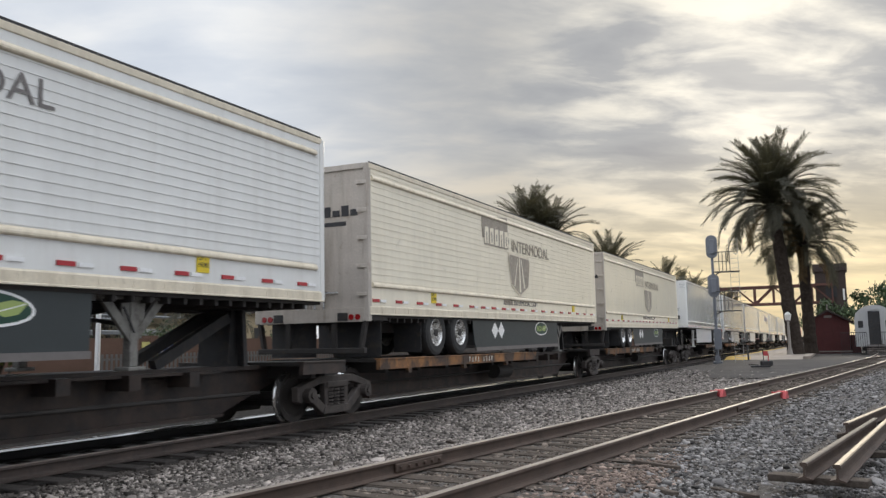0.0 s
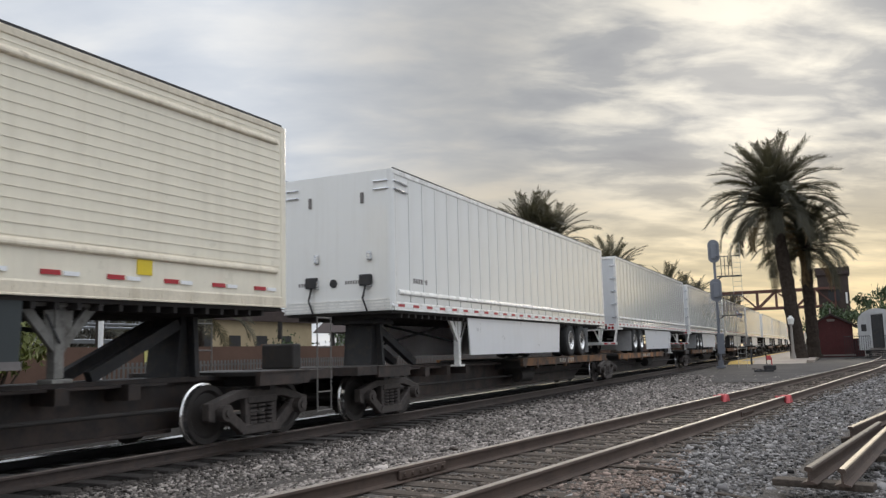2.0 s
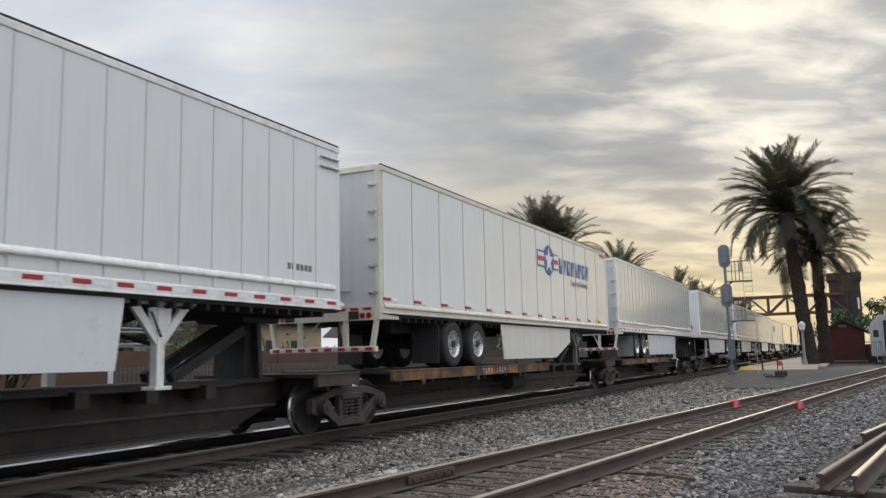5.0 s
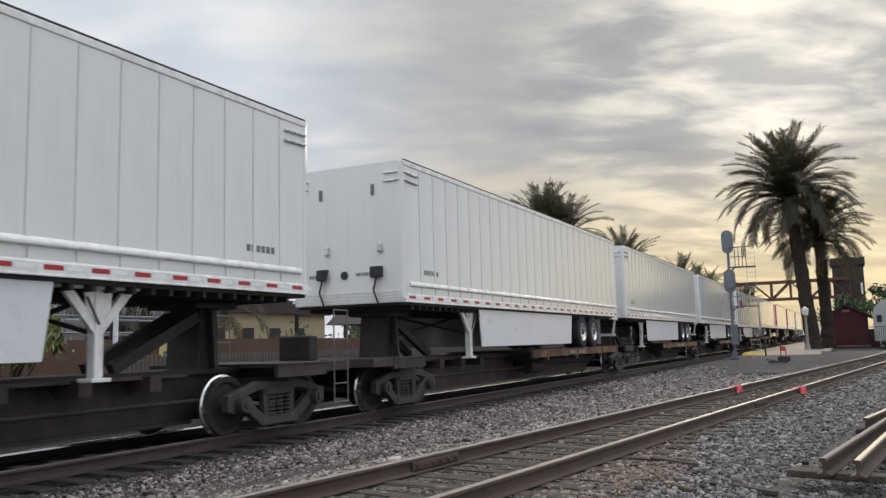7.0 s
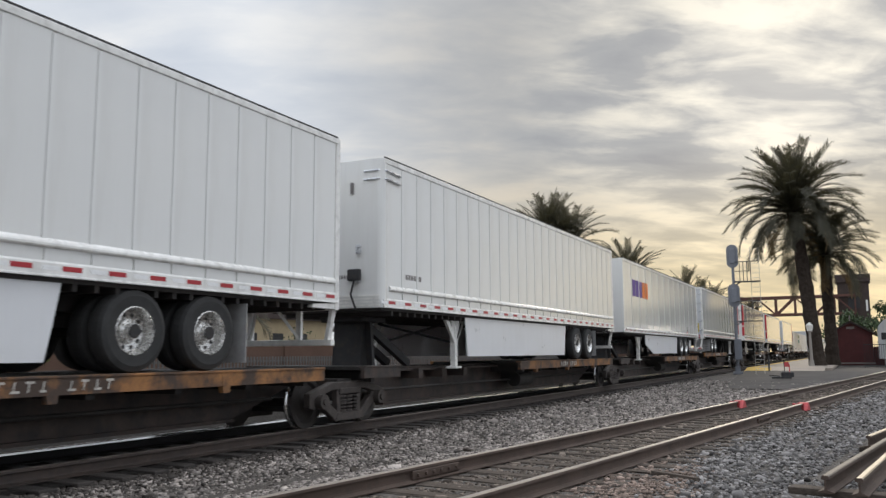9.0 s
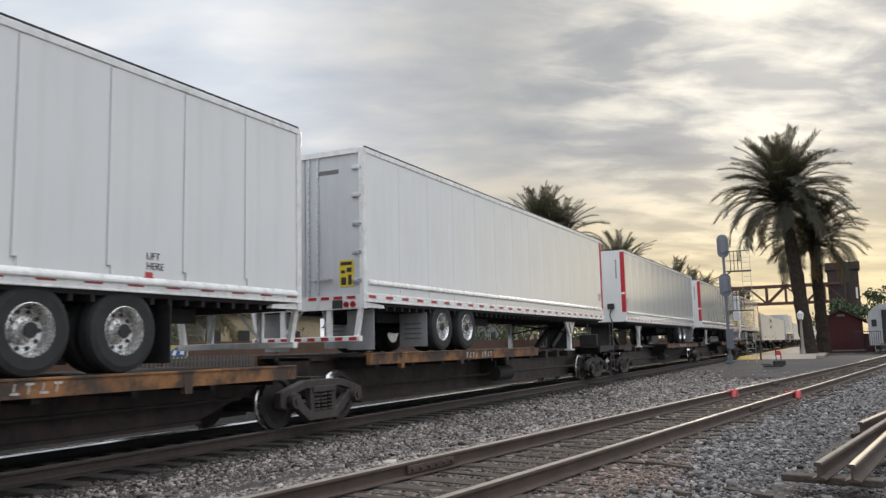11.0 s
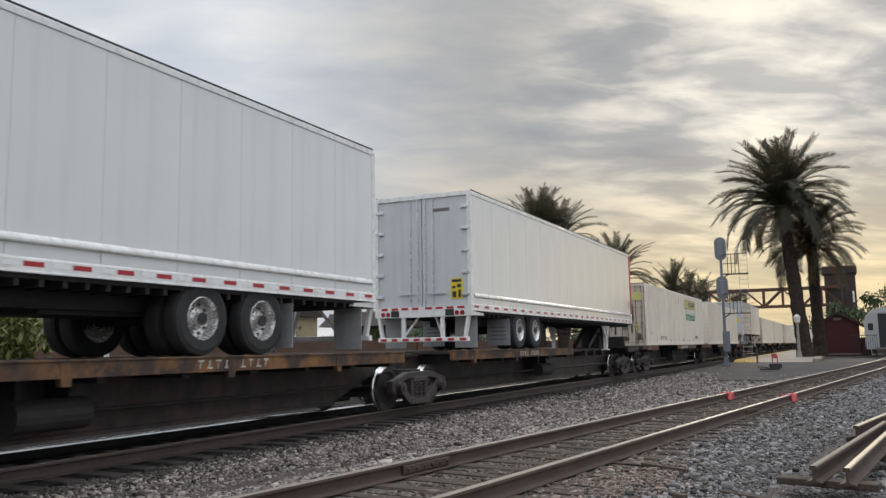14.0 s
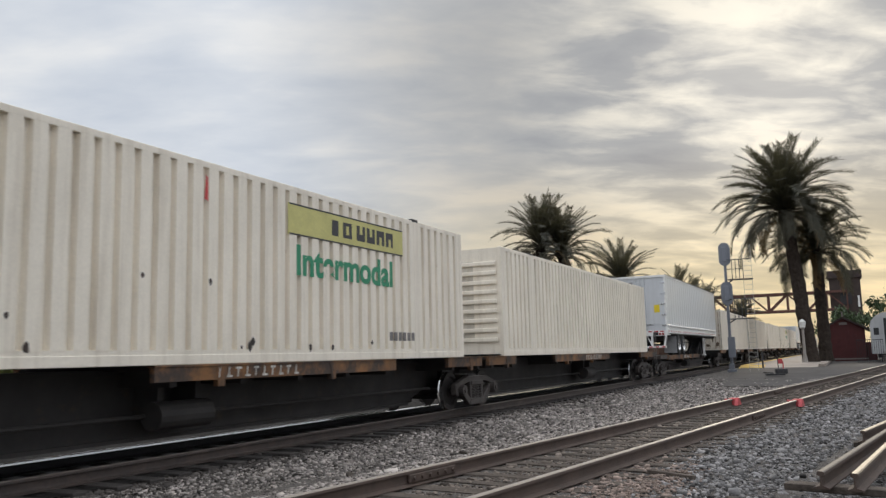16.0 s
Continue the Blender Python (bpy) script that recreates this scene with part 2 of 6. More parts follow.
TAPE = material("white_reflective_tape", (0.86, 0.86, 0.86), 0.3, spread=0.03)
RED_PAINT = material("red_corner_paint", (0.50, 0.020, 0.035), 0.35, spread=0.06, streak=0.1)
YELLOW = plain("yellow_sticker", (0.78, 0.58, 0.03), 0.45)
INK = plain("black_ink", (0.03, 0.03, 0.035), 0.5)
INK_GREY = material("faded_dark_grey_vinyl", (0.17, 0.155, 0.15), 0.5, spread=0.12, scale=4)
INK_FADED = material("sun_faded_brown_vinyl", (0.33, 0.285, 0.235), 0.5, spread=0.22, scale=5, dirt=(0.62, 0.54, 0.42), dirt_at=(0.55, 0.70))
GEAR_GREY = material("dull_grey_gear_paint", (0.20, 0.195, 0.18), 0.6, spread=0.25, scale=3, streak=0.4, dirt=(0.06, 0.05, 0.045), dirt_at=(0.5, 0.75))
SIGN_GREEN = plain("deep_green_vinyl", (0.012, 0.055, 0.036), 0.45)
LEAF_INK = plain("leaf_green_vinyl", (0.34, 0.43, 0.14), 0.45)
BLUE_INK = plain("faded_blue_vinyl", (0.075, 0.125, 0.31), 0.45)
RED_INK = plain("red_vinyl", (0.55, 0.06, 0.06), 0.45)
GREEN_INK = plain("green_vinyl", (0.02, 0.24, 0.12), 0.5)
ORANGE_INK = plain("orange_vinyl", (0.80, 0.20, 0.03), 0.45)
PURPLE_INK = plain("purple_vinyl", (0.12, 0.05, 0.30), 0.45)
LIME_INK = material("lime_vinyl", (0.56, 0.52, 0.19), 0.5, spread=0.12, scale=3)
CHALK = material("chalky_white_paint", (0.60, 0.57, 0.52), 0.85, spread=0.3, scale=6)
SKIRT_DARK = material("dark_grey_skirt_panel", (0.036, 0.045, 0.048), 0.5, spread=0.12, scale=1.5)
RAIL_AGED = material("yellowed_bottom_rail", (0.72, 0.67, 0.57), 0.4, spread=0.10, scale=1.5, fine=6.0, streak=0.35, dirt=(0.40, 0.35, 0.28), dirt_at=(0.62, 0.82))
SKIRT_AGED = material("yellowed_skirt_panel", (0.78, 0.75, 0.67), 0.4, spread=0.05, fine=1.5, bump=0.0, streak=0.25)
SKIRT_WHITE = material("white_skirt_panel", (0.74, 0.75, 0.77), 0.35, spread=0.03, fine=1.5, bump=0.0, coat=0.3, streak=0.08)
FLAP = material("pale_rubber_mudflap", (0.36, 0.36, 0.36), 0.8, spread=0.14, scale=5, streak=0.3)
BOX_CREAM = material("container_cream_paint", (0.85, 0.775, 0.655), 0.48, spread=0.08, scale=1.0, bump=0.06, streak=0.45, dirt=(0.42, 0.30, 0.19), dirt_at=(0.66, 0.86))
BOX_DOOR = material("rust_stained_door_paint", (0.62, 0.56, 0.47), 0.6, spread=0.2, scale=0.9, fine=9, streak=0.9, dirt=(0.20, 0.13, 0.085), dirt_at=(0.58, 0.76))
ALU_STEP = material("scuffed_ladder_steel", (0.16, 0.15, 0.14), 0.6, 0.2, spread=0.2)
BOX_RUST = material("dark_rust_stain", (0.17, 0.125, 0.09), 0.85, spread=0.5, scale=3.5, bump=0.4, dirt=(0.05, 0.034, 0.026), dirt_at=(0.45, 0.62))
BOX_RODS = material("rusty_door_rods", (0.26, 0.20, 0.15), 0.7, spread=0.3, scale=3, dirt=(0.06, 0.04, 0.03), dirt_at=(0.5, 0.65))
LAMP_RED = plain("red_lamp_lens", (0.30, 0.01, 0.012), 0.2)


# ---- shapes ----
def mesh_from(bm, name, mat):
    data = bpy.data.meshes.new(name)
    bm.to_mesh(data)
    bm.free()
    data.materials.append(mat)
    return data


def part(name, bm, mat, parent, label="", at=None):
    ob = new(name, mesh_from(bm, name, mat))
    ob.parent = parent
    if at is not None:
        ob.matrix_basis = at
    if label:
        ob["label"] = label
    return ob


def shared(name, data, parent, at):
    ob = new(name, data)
    ob.parent = parent
    ob.matrix_basis = at
    return ob


def pieces(name, outlines, x0, x1, mat, parent, label=""):
    """One part for each outline of (y, z), drawn out from x0 to x1."""
    for outline in outlines:
        part(name, slab(bmesh.new(), outline, x0, x1), mat, parent, label)


def thing(name, m, label, category, group=""):
    ob = new(name)
    ob.empty_display_size = 0.3
    ob.matrix_basis = m
    return tagged(ob, label, category, group)


def box(bm, x0, x1, y0, y1, z0, z1, m=None, bevel=0.0):
    made = bmesh.ops.create_cube(bm, size=1.0)["verts"]
    bmesh.ops.scale(bm, vec=(abs(x1 - x0), abs(y1 - y0), abs(z1 - z0)), verts=made)
    bmesh.ops.translate(bm, vec=((x0 + x1) / 2, (y0 + y1) / 2, (z0 + z1) / 2), verts=made)
    if m is not None:
        bmesh.ops.transform(bm, matrix=m, verts=made)
    if bevel:
        edges = list({e for v in made for e in v.link_edges})
        bmesh.ops.bevel(bm, geom=edges, offset=bevel, segments=2, affect="EDGES", profile=0.5)
    return bm


def boxed(*sizes, bevel=0.0):
    return box(bmesh.new(), *sizes, bevel=bevel)


def rod(bm, a, b, r0, r1=None, seg=10):
    """A round bar from a to b."""
    a, b = Vector(a), Vector(b)
    turn = (b - a).to_track_quat("Z", "Y").to_matrix().to_4x4()
    m = Matrix.Translation((a + b) / 2) @ turn
    bmesh.ops.create_cone(bm, cap_ends=True, segments=seg, radius1=r0, radius2=r0 if r1 is None else r1, depth=(b - a).length, matrix=m)
    return bm


def bar(bm, a, b, w, h):
    """A square bar from a to b."""
    a, b = Vector(a), Vector(b)
    turn = (b - a).to_track_quat("Y", "Z").to_matrix().to_4x4()
    n = (b - a).length
    box(bm, -w / 2, w / 2, -n / 2, n / 2, -h / 2, h / 2, Matrix.Translation((a + b) / 2) @ turn)
    return bm


def slab(bm, outline, x0, x1):
    """An outline of (y, z) drawn out from x0 to x1."""
    front = [bm.verts.new((x1, y, z)) for y, z in outline]
    back = [bm.verts.new((x0, y, z)) for y, z in outline]
    bm.faces.new(front)
    bm.faces.new(back[::-1])
    n = len(outline)
    for i in range(n):
        j = (i + 1) % n
        bm.faces.new((front[j], front[i], back[i], back[j]))
    bmesh.ops.recalc_face_normals(bm, faces=bm.faces[:])
    return bm


def strip(bm, profile, y0, y1):
    """A profile of (x, z) drawn out along y."""
    a = [bm.verts.new((x, y0, z)) for x, z in profile]
    b = [bm.verts.new((x, y1, z)) for x, z in profile]
    bm.faces.new(a)
    bm.faces.new(b[::-1])
    for i in range(len(profile)):
        j = (i + 1) % len(profile)
        bm.faces.new((a[j], a[i], b[i], b[j]))
    bmesh.ops.recalc_face_normals(bm, faces=bm.faces[:])
    return bm


def lathe(bm, profile, seg=28, ring=False):
    """A profile of (radius, along) turned about the x axis."""
    rings = []
    for r, u in profile:
        rings.append([bm.verts.new((u, r * math.cos(2 * math.pi * k / seg), r * math.sin(2 * math.pi * k / seg))) for k in range(seg)])
    for a, b in zip(rings, rings[1:]):
        for k in range(seg):
            bm.faces.new((a[k], a[(k + 1) % seg], b[(k + 1) % seg], b[k]))
    if ring:
        for k in range(seg):
            bm.faces.new((rings[-1][k], rings[-1][(k + 1) % seg], rings[0][(k + 1) % seg], rings[0][k]))
    else:
        bm.faces.new(rings[0][::-1])
        bm.faces.new(rings[-1])
    bmesh.ops.recalc_face_normals(bm, faces=bm.faces[:])
    return bm


def lettering(text, size, parent, mat, m, name="lettering", label="", stretch=1.0, bold=0.0):
    """Words in the built-in font, 2 mm thick, as a mesh; m takes the writing plane (x along, y up) to its place."""
    curve = bpy.data.curves.new("words", "FONT")
    curve.body, curve.size, curve.extrude, curve.offset = text, size, 0.002, bold
    holder = bpy.data.objects.new("words", curve)
    data = bpy.data.meshes.new_from_object(holder)
    bpy.data.objects.remove(holder)
    data.name = name
    data.materials.clear()
    data.materials.append(mat)
    data.transform(m @ Matrix.Diagonal((stretch, 1, 1, 1)))
    ob = new(name, data)
    ob.parent = parent
    if label:
        ob["label"] = label
    return ob


def on_side(y, z, side=1, x=1.30):
    """The writing plane on a long side; side -1: the other side."""
    m = Matrix(((0, 0, 1, 0), (1, 0, 0, 0), (0, 1, 0, 0), (0, 0, 0, 1)))
    if side < 0:
        m = pose(0, 0, 0, 0, 0, 180) @ m
    return Matrix.Translation((side * x, y, z)) @ m


def on_end(x, z, y, face=-1):
    """The writing plane on an end wall that faces along -y (face -1) or +y."""
    m = pose(0, 0, 0, 90, 0, 0 if face < 0 else 180)
    return Matrix.Translation((x, y, z)) @ m


# ---- the train: road trailers and containers on spine cars ----
TRACK_X = -8.93
LENGTH = 16.12


def build_wheel_data():
    """Meshes of a road wheel: tyre and dished rim, about the x axis, outer face at +x."""
    tyre = lathe(bmesh.new(), [(0.29, -0.13), (0.42, -0.14), (0.485, -0.115), (0.50, -0.06), (0.50, 0.06), (0.485, 0.115), (0.42, 0.14), (0.29, 0.13)], 32, True)
    rim = lathe(bmesh.new(), [(0.05, -0.12), (0.29, -0.12), (0.305, 0.125), (0.285, 0.135), (0.265, 0.09), (0.235, 0.0), (0.16, -0.015), (0.145, 0.03), (0.10, 0.05), (0.095, 0.11), (0.03, 0.115)], 28)
    for k in range(10):
        a = 2 * math.pi * k / 10
        c = Vector((0.004, 0.200 * math.cos(a), 0.200 * math.sin(a)))
        f = rim.faces.new([rim.verts.new(c + Vector((0, 0.026 * math.cos(b * math.pi / 4), 0.026 * math.sin(b * math.pi / 4)))) for b in range(8)])
        f.material_index = 1
        rod(rim, (0.02, 0.125 * math.cos(a), 0.125 * math.sin(a)), (0.06, 0.125 * math.cos(a), 0.125 * math.sin(a)), 0.014, seg=6)
    data = mesh_from(rim, "rim", RIM)
    data.materials.append(BLACK)
    return mesh_from(tyre, "tyre", TYRE), data


TYRE_DATA, RIM_DATA = build_wheel_data()


def trailer(name, label, style, zb, zt, body, rail, group, rear=None, skirt=None, skirt_span=(5.2, 12.7), axles=(3.2, 4.45), round_front=False, leg_at=12.85, red_end=False, flaps=False, top_rub=False, rub=0.36, rear_mat=None, sign_at=0.0, tape_gap=0.62, tape_up=0.07, gear=None):
    """A semi-trailer: rear doors at y = 0, front wall at y = LENGTH, tyres' foot at z = 0."""
    L = LENGTH
    root = thing(name, Matrix.Identity(4), label, "trailer", group)
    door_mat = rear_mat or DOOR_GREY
    gear = gear or (GEAR_GREY if style == "rib" else rail)
    guard = UNDER if style == "rib" else rail
    for s in (1, -1):
        if style == "rib":
            wall = part("side_wall", boxed(s * 1.255, s * 1.285, 0.10, L - 0.12, zb + 0.05, zt - 0.06), body, root)
            rib = mesh_from(slab(bmesh.new(), [(0.14, 0), (L - 0.16, 0), (L - 0.16, 0.013), (0.14, 0.013)], s * 1.284, s * 1.2925), "rib", body)
            z = zb + 0.50
            while z < zt - 0.15:
                shared("rib", rib, wall, Matrix.Translation((0, 0, z)))
                z += 0.128
        else:
            wall = part("side_wall", boxed(s * 1.24, s * 1.268, 0.10, L - 0.12, zb + 0.05, zt - 0.06), body, root)
            step = {"post": 0.61, "wide": 1.22, "smooth": 1.22}[style]
            proud = {"post": 0.010, "wide": 0.014, "smooth": 0.0005}[style]
            half = {"post": 0.022, "wide": 0.030, "smooth": 0.003}[style]
            gap = {"post": 0.005, "wide": 0.007, "smooth": 0.0025}[style]
            panel = mesh_from(boxed(s * 1.266, s * 1.285, half + gap, step - half - gap, zb + 0.05, zt - 0.06), "panel", body)
            seam = mesh_from(boxed(s * 1.28, s * (1.285 + proud), -half, half, zb + 0.30, zt - 0.12), "seam", body)
            y = 0.12
            while y + step < L - 0.10:
                shared("panel", panel, wall, Matrix.Translation((0, y, 0)))
                y += step
                shared("seam", seam, wall, Matrix.Translation((0, y, 0)))
            part("panel", boxed(s * 1.266, s * 1.285, y + half + gap, L - 0.11, zb + 0.05, zt - 0.06), body, wall)
        bm = boxed(s * 1.24, s * 1.300, 0.05, L - 0.06, zt - 0.10, zt, bevel=0.012)
        part("top_rail", bm, rail, root)
        bm = strip(bmesh.new(), [(s * 1.22, zb), (s * 1.312, zb), (s * 1.312, zb + 0.018), (s * 1.300, zb + 0.026), (s * 1.300, zb + 0.145), (s * 1.284, zb + 0.172), (s * 1.22, zb + 0.172)], 0.05, L - 0.06)
        if style == "rib":
            for k in range(30):
                box(bm, s * 1.30, s * 1.303, 0.5 + k * 0.52, 0.53 + k * 0.52, zb + 0.02, zb + 0.11)
        part("bottom_rail", bm, rail, root)
        for zr in ([zb + rub] if not top_rub else [zb + 0.56, zt - 0.27]):
            bm = strip(bmesh.new(), [(s * 1.283, zr - 0.055), (s * 1.318, zr - 0.045), (s * 1.330, zr - 0.030), (s * 1.330, zr - 0.005), (s * 1.318, zr + 0.022), (s * 1.283, zr + 0.055)], 0.15, L - 0.25)
            part("rub_rail", bm, rail, root)
        red, pale = bmesh.new(), bmesh.new()
        y = 0.15
        while y < L - 0.4:
            gap = tape_gap if style != "rib" else (0.9 if y < 4 or y > 8 else 0.7)
            zl = zb + (tape_up if style != "rib" else 0.24)
            slab(red, [(y, zl), (y + 0.25, zl), (y + 0.25, zl + 0.055), (y, zl + 0.055)], s * 1.280, s * 1.3035)
            slab(pale, [(y + 0.29, zl), (y + 0.50, zl), (y + 0.50, zl + 0.05), (y + 0.29, zl + 0.05)], s * 1.280, s * 1.3030)
            y += gap
        part("red_tape", red, RED, root, "row of red reflective marks")["kind"] = "stuff"
        part("white_tape", pale, TAPE, root, "row of white reflective marks")["kind"] = "stuff"
        part("roof_seal", boxed(s * 1.262, s * 1.294, 0.08, L - 0.10, zt, zt + 0.028), BLACK, root, "dark roof edge seal")
    part("roof", boxed(-1.25, 1.25, 0.03, L - 0.05, zt - 0.05, zt - 0.005), rail, root)
    if style == "rib":
        part("roof_edge", boxed(1.16, 1.29, 3.6, L - 0.4, zt, zt + 0.035), BLACK, root, "dark worn roof edging")
    bm = boxed(-1.24, 1.24, 0.05, L - 0.06, zb - 0.05, zb + 0.02)
    for k in range(52):
        box(bm, -1.22, 1.22, 0.3 + k * 0.30, 0.36 + k * 0.30, zb - 0.13, zb - 0.04)
    part("floor_frame", bm, UNDER, root)
    # front wall with its corners and fittings
    bm = boxed(-1.19, 1.19, L - 0.05, L, zb, zt - 0.01)
    for s in (1, -1):
        if round_front:
            rod(bm, (s * 1.175, L - 0.125, zb + 0.0), (s * 1.175, L - 0.125, zt - 0.01), 0.125, seg=24)
        else:
            box(bm, s * 1.17, s * 1.30, L - 0.13, L, zb, zt - 0.005, bevel=0.02)
    part("front_wall", bm, body, root)
    if red_end:
        for s in (1, -1):
            bm = boxed(s * 1.135, s * 1.306, L - 0.16, L + 0.006, zb + 0.36, zt - 0.06, bevel=0.03)
            part("corner_panel", bm, RED_PAINT, root, "red painted front corner")
        for s in (1, -1):
            lettering("53'", 0.33, root, INK_GREY, on_side(L - 0.62 if s > 0 else L - 0.14, zb + 0.66, s, 1.289), "size_lettering", "dark grey 53' lettering")
    if round_front:
        for k, dz in enumerate((0.24, 0.40)):
            bm = bmesh.new()
            for s in (1, -1):
                rod(bm, (s * 1.31, L - 0.65, zt - dz - 0.02), (s * 1.31, L - 0.13, zt - dz), 0.022, seg=8)
                rod(bm, (s * 1.31, L - 0.13, zt - dz), (s * 1.18, L + 0.015, zt - dz), 0.022, seg=8)
                rod(bm, (s * 1.18, L + 0.015, zt - dz), (s * 0.90, L + 0.015, zt - dz), 0.022, seg=8)
            part("corner_band", bm, CHROME, root, "curved metal guard band")
        bm = bmesh.new()
        for k in range(4):
            box(bm, -1.24, 1.24, L, L + 0.014, zb + 0.03 + k * 0.06, zb + 0.06 + k * 0.06)
        part("nose_slats", bm, rail, root)
    for s in (0.55, -0.72):
        if s > 0 and not round_front and not red_end:
            continue
        part("service_box", boxed(s - 0.13, s + 0.13, L, L + 0.10, zb + 0.50, zb + 0.72, bevel=0.02), BLACK, root, "dark hose coupling box")
        bm = bmesh.new()
        rod(bm, (s, L + 0.06, zb + 0.5), (s + 0.05, L + 0.09, zb + 0.25), 0.02)
        rod(bm, (s + 0.05, L + 0.09, zb + 0.25), (s - 0.04, L + 0.06, zb - 0.02), 0.02)
        part("air_hose", bm, BLACK, root)
    bm = bmesh.new()
    rod(bm, (0.05, L, zb + 0.58), (0.05, L + 0.025, zb + 0.58), 0.085, seg=18)
    part("round_cap", bm, BLACK, root)
    # rear frame and doors
    bm = boxed(-1.295, -1.20, 0.0, 0.12, zb - 0.12, zt, bevel=0.012)
    box(bm, 1.20, 1.295, 0.0, 0.12, zb - 0.12, zt, bevel=0.012)
    box(bm, -1.2, 1.2, 0.0, 0.10, zt - 0.10, zt)
    box(bm, -1.2, 1.2, 0.0, 0.10, zb - 0.12, zb + 0.13)
    part("rear_frame", bm, DOOR_DIRTY if style == "rib" else rail, root)
    for s in (1, -1):
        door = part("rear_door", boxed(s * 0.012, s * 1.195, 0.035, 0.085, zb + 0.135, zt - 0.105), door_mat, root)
        bm = bmesh.new()
        for u in (0.10, 0.30):
            rod(bm, (s * u, 0.018, zb + 0.0), (s * u, 0.018, zt - 0.09), 0.017, seg=8)
        part("lock_rod", bm, CHROME, door, "steel door locking rods")
        hinge = mesh_from(boxed(s * 1.05, s * 1.26, -0.008, 0.034, 0, 0.07, bevel=0.008), "hinge", DOOR_DIRTY if style == "rib" else CHROME)
        for k in range(5):
            shared("hinge", hinge, door, Matrix.Translation((0, 0, zb + 0.35 + k * (zt - zb - 0.75) / 4)))
        bm = boxed(s * 0.2, s * 0.62, -0.008, 0.02, zb + 0.42, zb + 0.45)
        part("door_handle", bm, CHROME, door)
        for k in range(0 if style == "rib" else 4):
            x = s * (0.18 + 0.28 * k)
            part("red_tape", boxed(x - 0.09, x + 0.09, -0.006, 0.0, zb + 0.06, zb + 0.115), RED, root)
        bm = bmesh.new()
        for u in (0.92, 1.06):
            rod(bm, (s * u, -0.02, zb - 0.035), (s * u, 0.02, zb - 0.035), 0.055, seg=14)
        part("tail_light", bm, LAMP_RED, root, "pair of round red tail lights")
        part("light_housing", boxed(s * 0.62, s * 0.84, -0.012, 0.02, zb - 0.10, zb + 0.05), BLACK, root)
        # rear guard
        bm = bmesh.new()
        bar(bm, (s * 0.52, 0.05, zb - 0.10), (s * 0.52, 0.05, zb - 0.62), 0.10, 0.06)
        bar(bm, (s * 0.20, 0.3, zb - 0.05), (s * 0.52, 0.06, zb - 0.58), 0.05, 0.05)
        part("guard_post", bm, guard, root)
        part("guard_post", bar(bmesh.new(), (s * 1.2, 0.05, zb - 0.10), (s * 1.10, 0.05, zb - 0.62), 0.10, 0.07), guard, root)
        part("side_bracket", slab(bmesh.new(), [(0.02, zb - 0.10), (0.75, zb - 0.10), (0.70, zb - 0.04), (0.02, zb + 0.0)], s * 1.18, s * 1.28), guard, root)
    part("rear_guard", boxed(-1.2, 1.2, -0.02, 0.09, zb - 0.70, zb - 0.60, bevel=0.012), guard, root)
    for k in range(0 if style == "rib" else 8):
        part("red_tape", boxed(-1.12 + k * 0.30, -0.96 + k * 0.30, -0.026, -0.019, zb - 0.68, zb - 0.62), RED, root)
    # running gear
    bm = bmesh.new()
    for s in (1, -1):
        box(bm, s * 0.42, s * 0.60, 1.6, 7.2, zb - 0.32, zb - 0.10)
        for a in axles:
            box(bm, s * 0.40, s * 0.56, a - 0.45, a + 0.45, 0.55, 0.68)
            slab(bm, [(a - 0.35, zb - 0.2), (a + 0.1, 0.45), (a + 0.25, 0.5), (a + 0.05, zb - 0.2)], s * 0.40, s * 0.56)
    for a in axles:
        rod(bm, (-1.0, a, 0.50), (1.0, a, 0.50), 0.07)
    box(bm, -0.5, 0.5, 4.9, 6.4, zb - 0.38, zb - 0.16)
    part("suspension", bm, UNDER, root)
    for a in axles:
        for s in (1, -1):
            for x, nm in ((1.13, "wheel"), (0.80, "wheel")):
                hub = part(nm, rod(bmesh.new(), (-0.1, 0, 0), (0.13 if x > 1 else 0.0, 0, 0), 0.085, seg=12), BLACK, root, at=Matrix.Translation((s * x, a, 0.50)) @ pose(0, 0, 0, 0, 0, 0 if s > 0 else 180))
                shared("tyre", TYRE_DATA, hub, Matrix.Identity(4))
                shared("rim", RIM_DATA, hub, Matrix.Identity(4))
    for s in (1, -1):
        bm = boxed(s * 0.62, s * 1.26, axles[0] - 0.74, axles[0] - 0.725, 0.10, zb - 0.12)
        part("mudflap", bm, FLAP if flaps or style == "post" else BLACK, root)
        if style == "rib":
            part("mudflap", boxed(s * 0.20, s * 1.26, 0.50, 0.515, 0.05, zb - 0.1), BLACK, root)
        if flaps:
            part("mudflap", boxed(s * 0.66, s * 1.24, 0.42, 0.435, 0.06, zb - 0.1), FLAP, root)
            for k in range(4):
                part("printed_bar", boxed(s * 0.74, s * 1.14, axles[0] - 0.745, axles[0] - 0.7395, 0.25 + k * 0.10, 0.28 + k * 0.10), INK_GREY, root)
        # landing gear
        bm = bmesh.new()
        for e in (1, -1):
            slab(bm, [(leg_at + e * 0.58, zb - 0.03), (leg_at + e * 0.42, zb - 0.03), (leg_at + e * 0.05, zb - 0.46), (leg_at + e * 0.05, zb - 0.62)], s * 1.00, s * 1.06)
